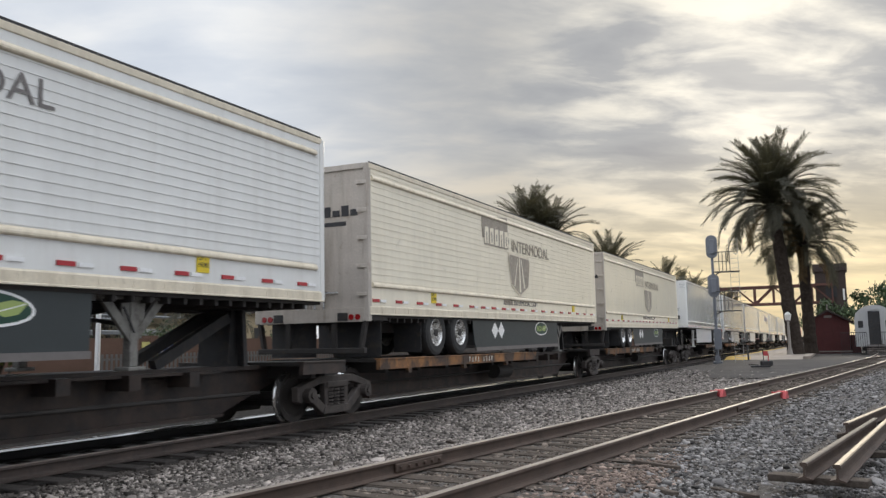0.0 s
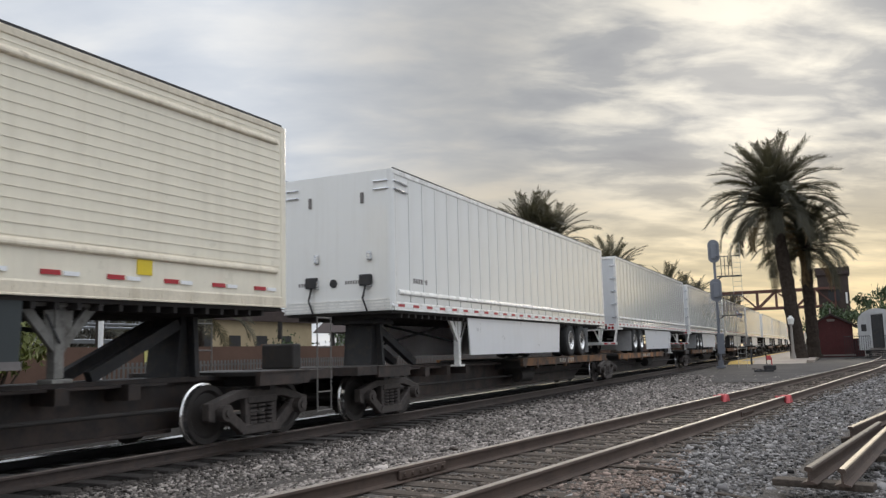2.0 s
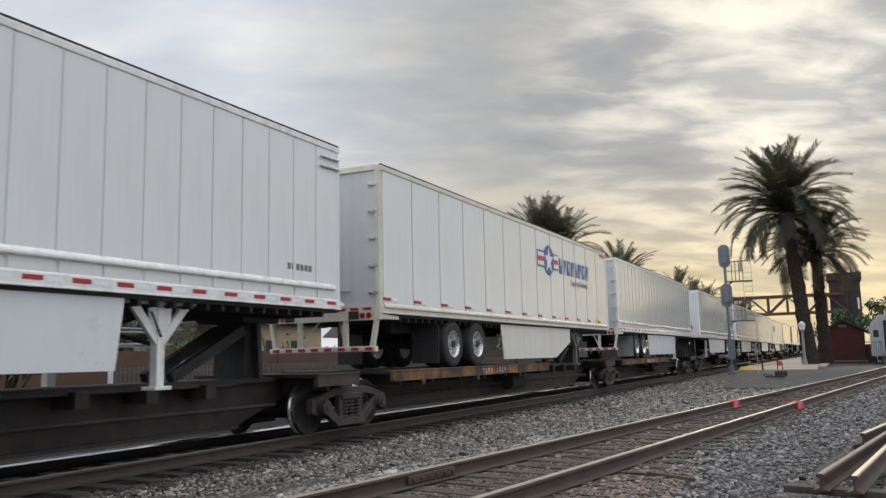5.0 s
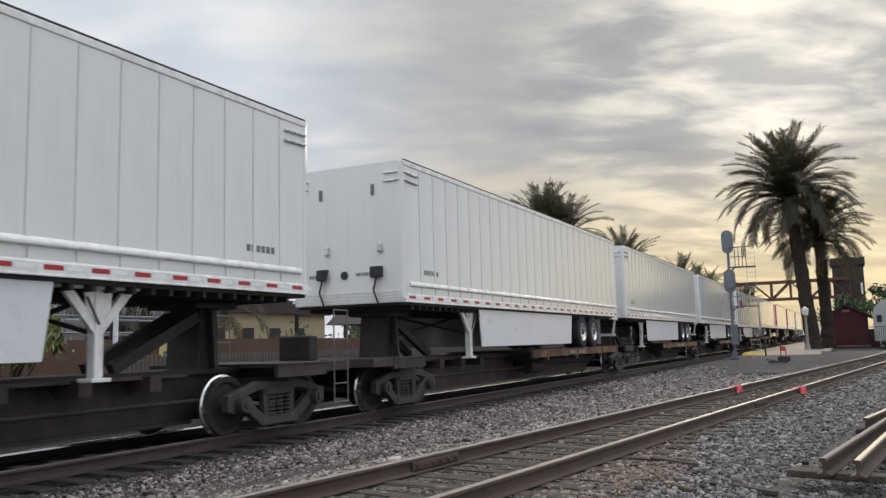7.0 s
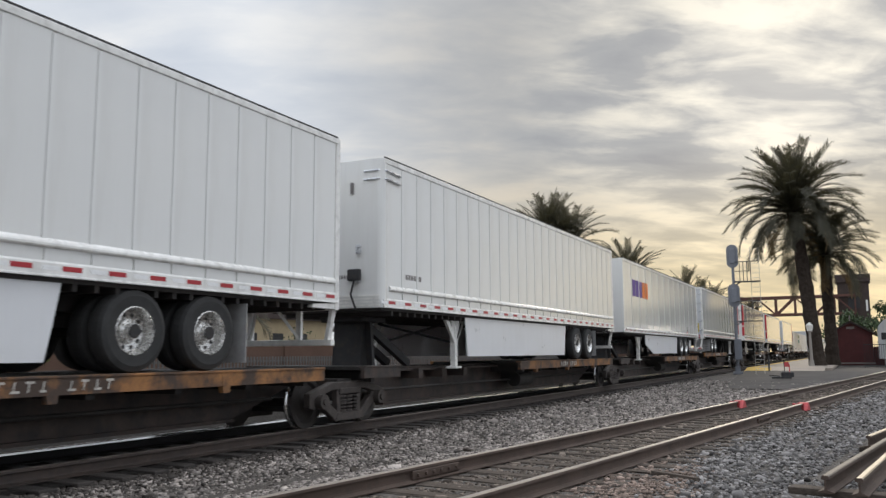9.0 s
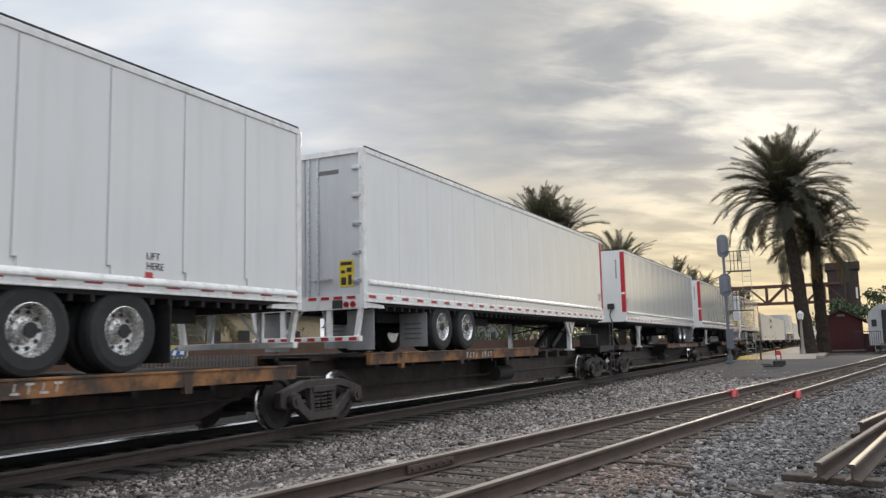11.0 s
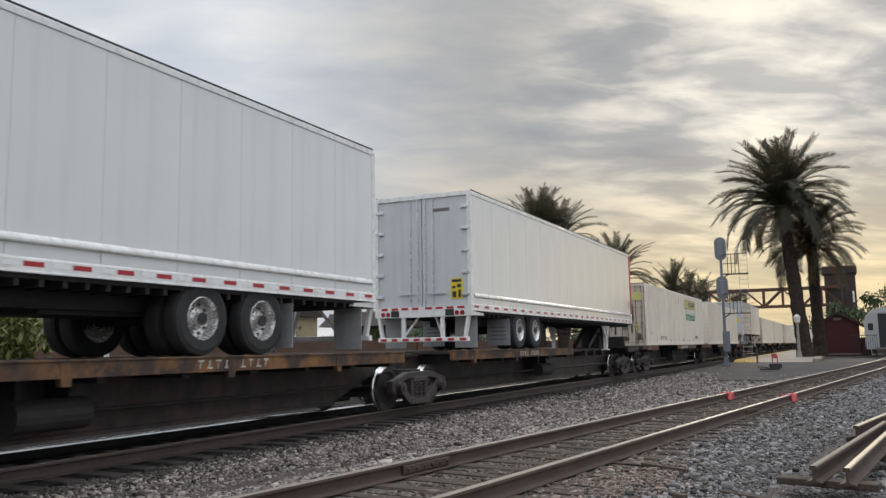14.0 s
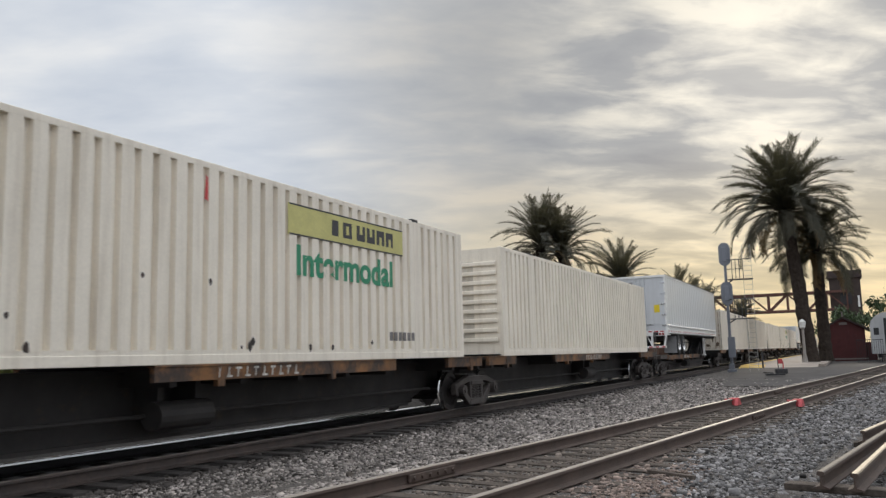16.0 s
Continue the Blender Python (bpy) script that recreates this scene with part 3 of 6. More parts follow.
        slab(bm, [(leg_at - 0.20, zb - 0.04), (leg_at + 0.20, zb - 0.04), (leg_at + 0.16, zb - 0.50), (leg_at - 0.16, zb - 0.50)], s * 1.02, s * 1.05)
        slab(bm, [(leg_at - 0.64, zb - 0.02), (leg_at + 0.64, zb - 0.02), (leg_at + 0.56, zb - 0.09), (leg_at - 0.56, zb - 0.09)], s * 1.0, s * 1.09)
        leg = part("landing_gear", bm, gear, root)
        bm = boxed(s * 0.94, s * 1.07, leg_at - 0.065, leg_at + 0.065, -0.07, zb - 0.12, bevel=0.01)
        part("leg", bm, gear, leg)
        part("foot", boxed(s * 0.88, s * 1.13, leg_at - 0.14, leg_at + 0.14, -0.12, -0.07, bevel=0.01), gear, leg)
        bm = bmesh.new()
        bar(bm, (s * 1.09, leg_at - 0.2, zb - 0.18), (s * 1.09, leg_at - 0.02, zb - 0.5), 0.02, 0.02)
        part("crank", bm, BLACK, leg)
    bm = bmesh.new()
    bar(bm, (-0.95, leg_at, 0.45), (0.95, leg_at, zb - 0.15), 0.05, 0.05)
    bar(bm, (0.95, leg_at, 0.45), (-0.95, leg_at, zb - 0.15), 0.05, 0.05)
    part("cross_brace", bm, BLACK, root)
    if skirt:
        y0, y1 = skirt_span
        for s in (1, -1):
            outline = [(y0, zb - 0.02), (y0 + 0.10, zb - 0.55), (y0 + 0.18, 0.14), (y1 - (0.12 if skirt is SKIRT_WHITE else 0.02), 0.14), (y1, zb - 0.02)]
            if style == "wide":
                outline = [(y0, zb - 0.02), (y0 + 0.10, zb - 0.35), (y0 + 0.20, 0.14), (y1 - 1.4, 0.14), (y1, zb - 0.45), (y1, zb - 0.02)]
            sk = part("side_skirt", slab(bmesh.new(), outline, s * 1.20, s * 1.225), skirt, root)
            if skirt is SKIRT_DARK:
                part("skirt_edge", boxed(s * 1.20, s * 1.235, y0 + 0.2, y1, 0.05, 0.14), INK_GREY, sk)
                bm = bmesh.new()
                for c in (6.38, 6.82):
                    slab(bm, [(c - 0.22, 0.54), (c, 0.34), (c + 0.22, 0.54), (c, 0.76)], s * 1.225, s * 1.23)
                part("diamond_placard", bm, TAPE, sk, "pair of white diamond placards")
                c = 9.75 + sign_at
                oval = [(c + 0.56 * math.cos(a) * (1 - 0.15 * math.sin(a)), 0.60 + 0.20 * math.sin(a)) for a in [k * math.pi / 10 for k in range(20)]]
                part("sign_border", slab(bmesh.new(), oval, s * 1.225, s * 1.2275), TAPE, sk)
                sign = part("green_sign", slab(bmesh.new(), [(c + (y - c) * 0.92, 0.60 + (z - 0.60) * 0.84) for y, z in oval], s * 1.2275, s * 1.2295), SIGN_GREEN, sk, "rounded green leaf sign")
                leaf = [(c + 0.06, 0.56), (c + 0.20, 0.51), (c + 0.36, 0.54), (c + 0.47, 0.66), (c + 0.28, 0.69), (c + 0.14, 0.66)]
                part("leaf_shape", slab(bmesh.new(), leaf, s * 1.2295, s * 1.2315), LEAF_INK, sign, "pale green leaf shape")
                part("leaf_vein", slab(bmesh.new(), [(c + 0.10, 0.555), (c + 0.44, 0.645), (c + 0.44, 0.657), (c + 0.10, 0.567)], s * 1.2315, s * 1.233), TAPE, sign)
                lettering("eco", 0.30, sign, LEAF_INK, on_side(c - 0.42 if s > 0 else c + 0.05, 0.53, s, 1.2305), "sign_lettering", "lime green eco lettering", 1.0, 0.006)
    return root


def trailer_kinds():
    kinds = {}
    # an older white one leads, with higher sides
    q = trailer("trailer", "chalky white ribbed road trailer with dark skirts and grey lettering", "rib", 0.85, 3.62, OLD_WHITE, CREAM_RAIL, "trailers on the train", skirt=SKIRT_DARK, skirt_span=(4.95, 11.4), axles=(2.90, 4.15), top_rub=True, rear_mat=DOOR_DIRTY, leg_at=12.2, sign_at=0.35)
    lettering("INTERMODAL", 0.46, q, INK_GREY, on_side(7.55, 2.80, 1, 1.2995), "lettering", "dark grey INTERMODAL lettering", 1.12)
    st = part("lift_sticker", slab(bmesh.new(), [(13.05, 1.15), (13.29, 1.15), (13.29, 1.43), (13.05, 1.43)], 1.284, 1.302), YELLOW, q, "yellow lifting point sticker")
    lettering("LIFT\nHERE", 0.095, st, INK, on_side(13.06, 1.32, 1, 1.3035))
    kinds["Q"] = q
    p = trailer("trailer", "cream ribbed road trailer with dark side skirts and faded lettering", "rib", 0.83, 3.68, CREAM, CREAM_RAIL, "trailers on the train", skirt=SKIRT_DARK, skirt_span=(4.95, 11.6), axles=(2.90, 4.15), top_rub=True, rear_mat=DOOR_DIRTY, leg_at=12.2, sign_at=0.3)
    bm = slab(bmesh.new(), [(5.50, 3.37), (5.55, 2.84), (7.40, 2.86), (7.30, 3.10), (7.28, 3.52)], 1.297, 1.300)
    part("brand_block", bm, INK_FADED, p, "dark block with pale lettering shapes")
    for mat, grow, x in ((INK_FADED, 0.035, 1.3000), (CREAM, 0.0, 1.3020)):
        for k in range(5):
            y = 5.68 + k * 0.34
            part("brand_bar", slab(bmesh.new(), [(y - grow, 2.70 - grow), (y + 0.25 + grow, 2.72 - grow), (y + 0.26 + grow, 3.14 + grow), (y + 0.02 - grow, 3.12 + grow)], 1.297, x), mat, p)
    for k in range(5):
        y = 5.68 + k * 0.34
        part("brand_bar", slab(bmesh.new(), [(y + 0.10, 2.70 + 0.06 * (k % 3)), (y + 0.16, 2.70 + 0.06 * (k % 3)), (y + 0.16, 3.0 + 0.04 * (k % 2)), (y + 0.10, 3.0)], 1.302, 1.3035), INK_FADED, p)
    lettering("INTERMODAL", 0.46, p, INK_FADED, on_side(7.55, 2.66, 1, 1.2995), "lettering", "dark grey INTERMODAL lettering", 1.12)
    bm = slab(bmesh.new(), [(7.28, 2.50), (7.36, 2.62), (8.95, 2.58), (9.03, 2.44), (8.85, 1.72), (8.15, 1.44), (7.46, 1.74)], 1.2968, 1.2995)
    part("shield_emblem", bm, CREAM_RAIL, p)
    bm = slab(bmesh.new(), [(7.34, 2.47), (7.40, 2.56), (8.91, 2.52), (8.97, 2.42), (8.80, 1.76), (8.15, 1.51), (7.51, 1.77)], 1.2990, 1.3008)
    part("shield_emblem", bm, INK_FADED, p, "dark shield emblem")
    bm = bmesh.new()
    for a, b, w in (((7.72, 1.72), (8.02, 2.50), 0.035), ((8.50, 1.70), (8.28, 2.48), 0.05), ((8.15, 1.58), (8.15, 2.52), 0.06), ((8.15, 2.0), (8.52, 2.04), 0.05)):
        slab(bm, [(a[0] - w, a[1]), (a[0] + w, a[1]), (b[0] + w * 0.4, b[1]), (b[0] - w * 0.4, b[1])], 1.3008, 1.3022)
    part("emblem_line", bm, CREAM, p)
    for k in range(5):
        y = 6.90 + k * 0.135
        part("brand_bar", slab(bmesh.new(), [(y, 1.21), (y + 0.10, 1.21), (y + 0.10, 1.36), (y, 1.36)], 1.290, 1.3), INK_FADED, p)
    lettering("INTERMODAL.COM", 0.215, p, INK_GREY, on_side(7.62, 1.21, 1, 1.2965), "lettering", "small grey web address lettering", 1.02)
    for s in (1, -1):
        bm = slab(bmesh.new(), [(2.62, 1.12), (2.86, 1.12), (2.86, 1.38), (2.62, 1.38)], s * 1.284, s * 1.302)
        st = part("lift_sticker", bm, YELLOW, p, "yellow lifting point sticker")
        lettering("LIFT\nHERE", 0.095, st, INK, on_side(2.63 if s > 0 else 2.85, 1.27, s, 1.3035))
    part("lift_sticker", slab(bmesh.new(), [(13.10, 1.15), (13.34, 1.15), (13.34, 1.41), (13.10, 1.41)], 1.284, 1.302), YELLOW, p, "yellow lifting point sticker")
    for k in range(5):
        part("brand_bar", boxed(0.10 + k * 0.20, 0.26 + k * 0.20, 0.028, 0.036, 2.70, 2.90 if k % 2 else 2.82), INK, p)
    part("brand_bar", boxed(0.2, 0.8, 0.028, 0.036, 2.52, 2.60), INK, p)
    kinds["P"] = p

    for key, front_bands in (("W", True), ("X", True), ("V", False)):
        kinds[key] = trailer("trailer", {"W": "white road trailer with riveted seams and white side skirts", "X": "white road trailer with long white skirts reaching its legs", "V": "white road trailer with yellow rear door sticker"}[key], "post", 1.05, 3.85, OLD_WHITE if key == "V" else WHITE, RAIL_WHITE, "trailers on the train", skirt=None if key == "V" else SKIRT_WHITE, skirt_span=(5.3, 11.5) if key == "W" else (5.3, 12.4), axles=(3.01, 4.28), round_front=front_bands, leg_at=12.25 if key == "W" else 12.55)
    for key in "WX":
        bm = bmesh.new()
        for s in (1, -1):
            for k in range(6):
                slab(bm, [(14.6 + k * 0.11, 1.62), (14.68 + k * 0.11, 1.62), (14.68 + k * 0.11, 1.72), (14.6 + k * 0.11, 1.72)], s * 1.285, s * 1.288)
        part("number_marking", bm, INK_GREY, kinds[key])["kind"] = "stuff"
    part("door_sticker", boxed(0.70, 0.96, 0.028, 0.036, 2.05, 2.42), YELLOW, kinds["V"], "yellow warning sticker")

    c = trailer("trailer", "white panel trailer with blue star emblem and blue lettering", "wide", 1.05, 3.85, WHITE, RAIL_AGED, "trailers on the train", skirt=SKIRT_AGED, skirt_span=(6.0, 11.7), axles=(3.2, 4.5), rub=0.14, tape_gap=1.22, tape_up=0.24, gear=GEAR_GREY)
    bm = bmesh.new()
    rod(bm, (1.290, 9.72, 2.96), (1.3005, 9.72, 2.96), 0.44, seg=40)
    star_disc = part("star_emblem", bm, BLUE_INK, c, "round blue emblem with a white star")
    pts = []
    for k in range(10):
        r = 0.40 if k % 2 == 0 else 0.165
        a = math.pi / 2 + k * math.pi / 5
        pts.append((9.72 + r * math.cos(a), 2.96 + r * math.sin(a)))
    part("star", slab(bmesh.new(), pts, 1.3005, 1.303), TAPE, star_disc)
    for y0, y1 in ((8.72, 9.32), (10.12, 10.55)):
        part("emblem_bar", slab(bmesh.new(), [(y0, 2.72), (y1, 2.72), (y1, 3.20), (y0, 3.20)], 1.288, 1.2985), BLUE_INK, c, "striped emblem bar")
        part("emblem_bar", slab(bmesh.new(), [(y0 + 0.05, 2.77), (y1, 2.77), (y1, 3.15), (y0 + 0.05, 3.15)], 1.2985, 1.3), TAPE, c)
        part("emblem_bar", slab(bmesh.new(), [(y0 + 0.05, 2.89), (y1, 2.89), (y1, 3.03), (y0 + 0.05, 3.03)], 1.3, 1.3015), RED_INK, c)
    for k in range(8):
        y = 10.66 + k * 0.40
        bm = slab(bmesh.new(), [(y + 0.03, 2.66), (y + 0.30, 2.66), (y + 0.33, 3.12), (y + 0.06, 3.12)], 1.288, 1.3)
        bar_ob = part("brand_bar", bm, BLUE_INK, c, "bold blue lettering shape")
        zc = (2.90, 2.66, 2.80, 2.66)[k % 4]
        part("notch", slab(bmesh.new(), [(y + 0.13, zc), (y + 0.21, zc), (y + 0.23, zc + 0.22), (y + 0.15, zc + 0.22)], 1.3, 1.3015), WHITE, bar_ob)
    lettering("Capacity Solutions", 0.26, c, INK_GREY, on_side(11.75, 2.38, 1, 1.299), "lettering", "grey Capacity Solutions lettering")
    part("yellow_sticker", slab(bmesh.new(), [(14.55, 1.22), (14.85, 1.22), (14.85, 1.42), (14.55, 1.42)], 1.285, 1.2885), YELLOW, c, "square yellow sticker")
    part("corner_mark", slab(bmesh.new(), [(15.3, 3.62), (15.95, 3.62), (15.95, 3.70), (15.3, 3.74)], 1.285, 1.2885), RED_INK, c)
    kinds["C"] = c
    for key, x in (("W", -0.62), ("W", 0.62), ("X", -0.62), ("X", 0.62)):
        for z in (1.52, 2.05):
            part("hose_cup", boxed(x - 0.22, x - 0.12, LENGTH, LENGTH + 0.06, z, z + 0.18, bevel=0.02), CHROME, kinds[key])
        part("vent_cap", boxed(x - 0.05, x + 0.02, LENGTH, LENGTH + 0.03, 3.2, 3.42, bevel=0.01), INK_GREY, kinds[key])
        for k in range(6):
            part("number_bar", boxed(-x * 0.9 + k * 0.06, -x * 0.9 + k * 0.06 + 0.04, LENGTH, LENGTH + 0.004, 1.60, 1.67), INK_GREY, kinds[key])

    f = trailer("trailer", "white panel trailer with lifting mark and white skirts", "wide", 0.96, 3.76, WHITE, RAIL_WHITE, "trailers on the train", skirt=SKIRT_WHITE, skirt_span=(5.6, 12.4), axles=(3.49, 4.74), rub=0.14)
    for k, (m, n) in enumerate(((PURPLE_INK, 3), (ORANGE_INK, 2))):
        for j in range(n):
            y = 14.6 - (k * 3 + j) * 0.55
            bm = slab(bmesh.new(), [(y, 2.4), (y - 0.42, 2.4), (y - 0.42, 3.05), (y, 3.05)], -1.3, -1.288)
            part("brand_bar", bm, m, f, "bold purple lettering shape" if k == 0 else "bold orange lettering shape")
    lettering("LIFT\nHERE", 0.125, f, INK, on_side(3.21, 1.38, -1, 1.289), "lettering", "black LIFT HERE lettering")
    bm = slab(bmesh.new(), [(3.16, 1.04), (3.26, 1.16), (3.22, 1.16), (3.22, 1.22), (3.10, 1.22), (3.10, 1.16), (3.06, 1.16)], -1.29, -1.285)
    part("arrow_mark", bm, RED_INK, f, "small red arrow")
    kinds["F"] = f

    for key in "M":
        s = trailer("trailer", "smooth white trailer with red front corners and bare underframe", "smooth", 0.91, 3.74, WHITE, RAIL_WHITE, "trailers on the train", axles=(3.22, 4.48), red_end=True, flaps=True, leg_at=12.9)
        stick = part("door_sticker", boxed(0.76, 1.06, 0.024, 0.034, 1.20, 1.68), YELLOW, s, "yellow warning sticker")
        bm = boxed(0.79, 1.03, 0.018, 0.024, 1.59, 1.65)
        box(bm, 0.80, 0.88, 0.018, 0.024, 1.44, 1.50)
        box(bm, 0.92, 1.02, 0.018, 0.024, 1.46, 1.54)
        box(bm, 0.80, 0.90, 0.018, 0.024, 1.23, 1.37)
        box(bm, 0.95, 1.02, 0.018, 0.024, 1.23, 1.41)
        part("sticker_print", bm, INK, stick)["kind"] = "stuff"
        part("door_plate", boxed(0.3, 0.75, 0.03, 0.037, 3.30, 3.38), INK_GREY, s)
        for x in (-0.98, 0.98):
            for k in range(7):
                part("number_bar", boxed(x - 0.03, x + 0.03, LENGTH, LENGTH + 0.004, 2.62 + k * 0.11, 2.69 + k * 0.11), INK_GREY, s)
            part("corner_label", boxed(x * 1.25 - 0.07, x * 1.25 + 0.07, LENGTH + 0.006, LENGTH + 0.010, 1.98, 2.06), TAPE, s)
        kinds[key] = s
    return kinds


def container(key, label, logo):
    """A 53 ft corrugated container: doors at y = 0; foot at z = 0."""
    L, h = LENGTH + 0.05, 2.74
    root = thing("container", Matrix.Identity(4), label, "container", "containers on the train")
    for s in (1, -1):
        # folded sheet
        bm = bmesh.new()
        y, pts = 0.22, []
        while y < L - 0.25:
            pts += [(y, 1.222), (y + 0.022, 1.296), (y + 0.205, 1.296), (y + 0.227, 1.222)]
            y += 0.30
        lo = [bm.verts.new((s * x, yy, 0.18)) for yy, x in pts]
        hi = [bm.verts.new((s * x, yy, h - 0.08)) for yy, x in pts]
        for i in range(len(pts) - 1):
            q = (lo[i], lo[i + 1], hi[i + 1], hi[i])
            bm.faces.new(q if s > 0 else q[::-1])
        box(bm, s * 1.19, s * 1.215, 0.2, L - 0.2, 0.17, h - 0.07)
        part("side_wall", bm, BOX_CREAM, root)
        part("top_rail", boxed(s * 1.22, s * 1.297, 0.12, L - 0.12, h - 0.09, h, bevel=0.01), BOX_CREAM, root)
        bm = boxed(s * 1.20, s * 1.299, 0.12, L - 0.12, 0.0, 0.13, bevel=0.01)
        box(bm, s * 1.20, s * 1.292, 0.12, L - 0.12, 0.13, 0.19)
        part("bottom_rail", bm, BOX_CREAM, root)
        for yp in (2.2, L - 2.2):
            part("corner_post", boxed(s * 1.23, s * 1.302, yp - 0.07, yp + 0.07, 0.0, h + 0.005, bevel=0.01), BOX_CREAM, root)
            part("corner_casting", boxed(s * 1.12, s * 1.306, yp - 0.12, yp + 0.12, h - 0.03, h + 0.04, bevel=0.02), BLACK, root)
        for yp in (0.06, L - 0.06):
            part("corner_post", boxed(s * 1.20, s * 1.30, yp - 0.07, yp + 0.07, 0.0, h, bevel=0.012), BOX_CREAM, root)
    part("roof", boxed(-1.22, 1.22, 0.1, L - 0.1, h - 0.05, h - 0.01), BOX_CREAM, root)
    part("floor_frame", boxed(-1.2, 1.2, 0.1, L - 0.1, 0.02, 0.16), UNDER, root)
    wall = part("front_wall", boxed(-1.2, 1.2, L - 0.05, L - 0.01, 0.05, h - 0.02), BOX_CREAM, root)
    rib = mesh_from(boxed(-1.15, 1.15, L - 0.011, L + 0.035, 0.0, 0.11, bevel=0.02), "rib", BOX_CREAM)
    for k in range(9):
        shared("rib", rib, wall, Matrix.Translation((0, 0, 0.35 + k * 0.24)))
    for s in (1, -1):
        part("rust_stain", boxed(s * 0.35 - 0.16, s * 0.35 + 0.16, L - 0.01, L - 0.004, 0.4, 2.4), BOX_DOOR, wall)
    part("door_sill", boxed(-1.2, 1.2, 0.0, 0.1, 0.0, 0.14), BOX_DOOR, root)
    part("door_header", boxed(-1.2, 1.2, 0.0, 0.1, h - 0.12, h), BOX_DOOR, root)
    part("roof_seal", boxed(-1.24, 1.24, -0.006, 0.10, h, h + 0.03), BLACK, root, "dark edge over the doors")
    for s in (1, -1):
        bm = boxed(s * 0.012, s * 1.19, 0.03, 0.08, 0.15, h - 0.13)
        for k in range(4):
            box(bm, s * 0.06, s * 1.12, 0.018, 0.034, 0.30 + k * 0.60, 0.66 + k * 0.60, bevel=0.006)
        door = part("door", bm, BOX_DOOR, root)
        bm = bmesh.new()
        for u in (0.16, 0.42, 0.80, 1.05):
            rod(bm, (s * u, 0.0, 0.08), (s * u, 0.0, h - 0.08), 0.018, seg=8)
            for k in range(4):
                box(bm, s * u - 0.05, s * u + 0.05, -0.01, 0.03, 0.25 + k * 0.7, 0.31 + k * 0.7)
        part("lock_rod", bm, BOX_RODS, door, "rusty door locking rods")
        rnd = random.Random(17 + s)
        for k, (x, z, w, hh) in enumerate(((0.62, 1.42, 0.10, 0.48), (0.60, 0.75, 0.07, 0.22), (0.30, 1.05, 0.035, 0.30), (0.92, 0.40, 0.12, 0.16), (0.28, 0.32, 0.16, 0.10)) if s > 0 else ((-0.88, 1.15, 0.07, 0.20), (-0.60, 0.62, 0.06, 0.32), (-0.30, 0.95, 0.03, 0.38), (-0.95, 0.36, 0.10, 0.14))):
            pts = [(x + w * math.cos(a) * rnd.uniform(0.6, 1.1), z + hh * math.sin(a) * rnd.uniform(0.8, 1.1)) for a in [j * math.pi / 9 for j in range(18)]]
            bm = slab(bmesh.new(), pts, 0.0, 0.006)
            bmesh.ops.transform(bm, matrix=Matrix(((0, 1, 0, 0), (1, 0, 0, 0.010 - 0.0007 * k), (0, 0, 1, 0), (0, 0, 0, 1))), verts=bm.verts[:])
            bmesh.ops.recalc_face_normals(bm, faces=bm.faces[:])
            part("rust_stain", bm, BOX_RUST, door, "dark brown rust stain")
        part("door_gasket", boxed(s * 1.175, s * 1.20, 0.015, 0.05, 0.15, h - 0.13), BLACK, door)
    if logo:
        plate = part("name_board", boxed(-1.08, 1.08, -0.022, -0.016, 2.0, 2.38), LIME_INK, root, "yellow board with dark lettering shapes")
        for k in range(6):
            part("brand_bar", boxed(-0.62 + k * 0.22, -0.47 + k * 0.22, -0.026, -0.021, 2.09, 2.33), INK, plate)
        part("placard", boxed(0.76, 0.98, -0.02, -0.012, 0.68, 0.95), LIME_INK, root)
        part("placard", boxed(0.2, 0.42, -0.02, -0.012, 0.7, 0.92), INK_GREY, root)
        plate = part("name_board", slab(bmesh.new(), [(9.8, 1.97), (13.45, 1.97), (13.45, 2.47), (9.8, 2.47)], 1.288, 1.2985), LIME_INK, root, "yellow board with dark lettering shapes")
        pieces("brand_bar", [[(y, 2.09), (y + w, 2.09), (y + w, 2.36), (y, 2.36)] for y, w in ((11.0, 0.20), (11.34, 0.28), (11.78, 0.28), (12.12, 0.28), (12.46, 0.28), (12.80, 0.26))], 1.2985, 1.3005, INK, plate)
        pieces("notch", [[(y + 0.10, z), (y + 0.18, z), (y + 0.18, z + 0.15), (y + 0.10, z + 0.15)] for y, z in ((11.34, 2.15), (11.78, 2.21), (12.12, 2.21), (12.46, 2.09), (12.80, 2.09))], 1.3005, 1.302, LIME_INK, plate)
        pieces("border_line", [[(9.82, z), (13.43, z), (13.43, z + 0.025), (9.82, z + 0.025)] for z in (1.97, 2.445)], 1.2985, 1.3005, INK, plate)
        # scars in the paint
        rnd = random.Random(3)
        for k in range(16):
            y, z, r = rnd.uniform(0.8, 12.5), rnd.choice((0.22, 0.24, 0.3, 0.55, 1.1)), rnd.uniform(0.02, 0.05)
            pts = [(y + r * math.cos(a) * rnd.uniform(0.6, 1.2), z + 1.6 * r * math.sin(a) * rnd.uniform(0.6, 1.2)) for a in [j * math.pi / 4 for j in range(8)]]
            part("rust_scar", slab(bmesh.new(), pts, 1.29, 1.2972), SILL, root)
        part("red_streak", slab(bmesh.new(), [(7.96, 2.22), (8.02, 2.20), (8.01, 2.52), (7.98, 2.55)], 1.29, 1.2972), RED_INK, root)
        lettering("Intermodal", 0.66, root, GREEN_INK, on_side(9.98, 1.36, 1, 1.2985), "lettering", "bold green Intermodal lettering", 1.05, 0.018)
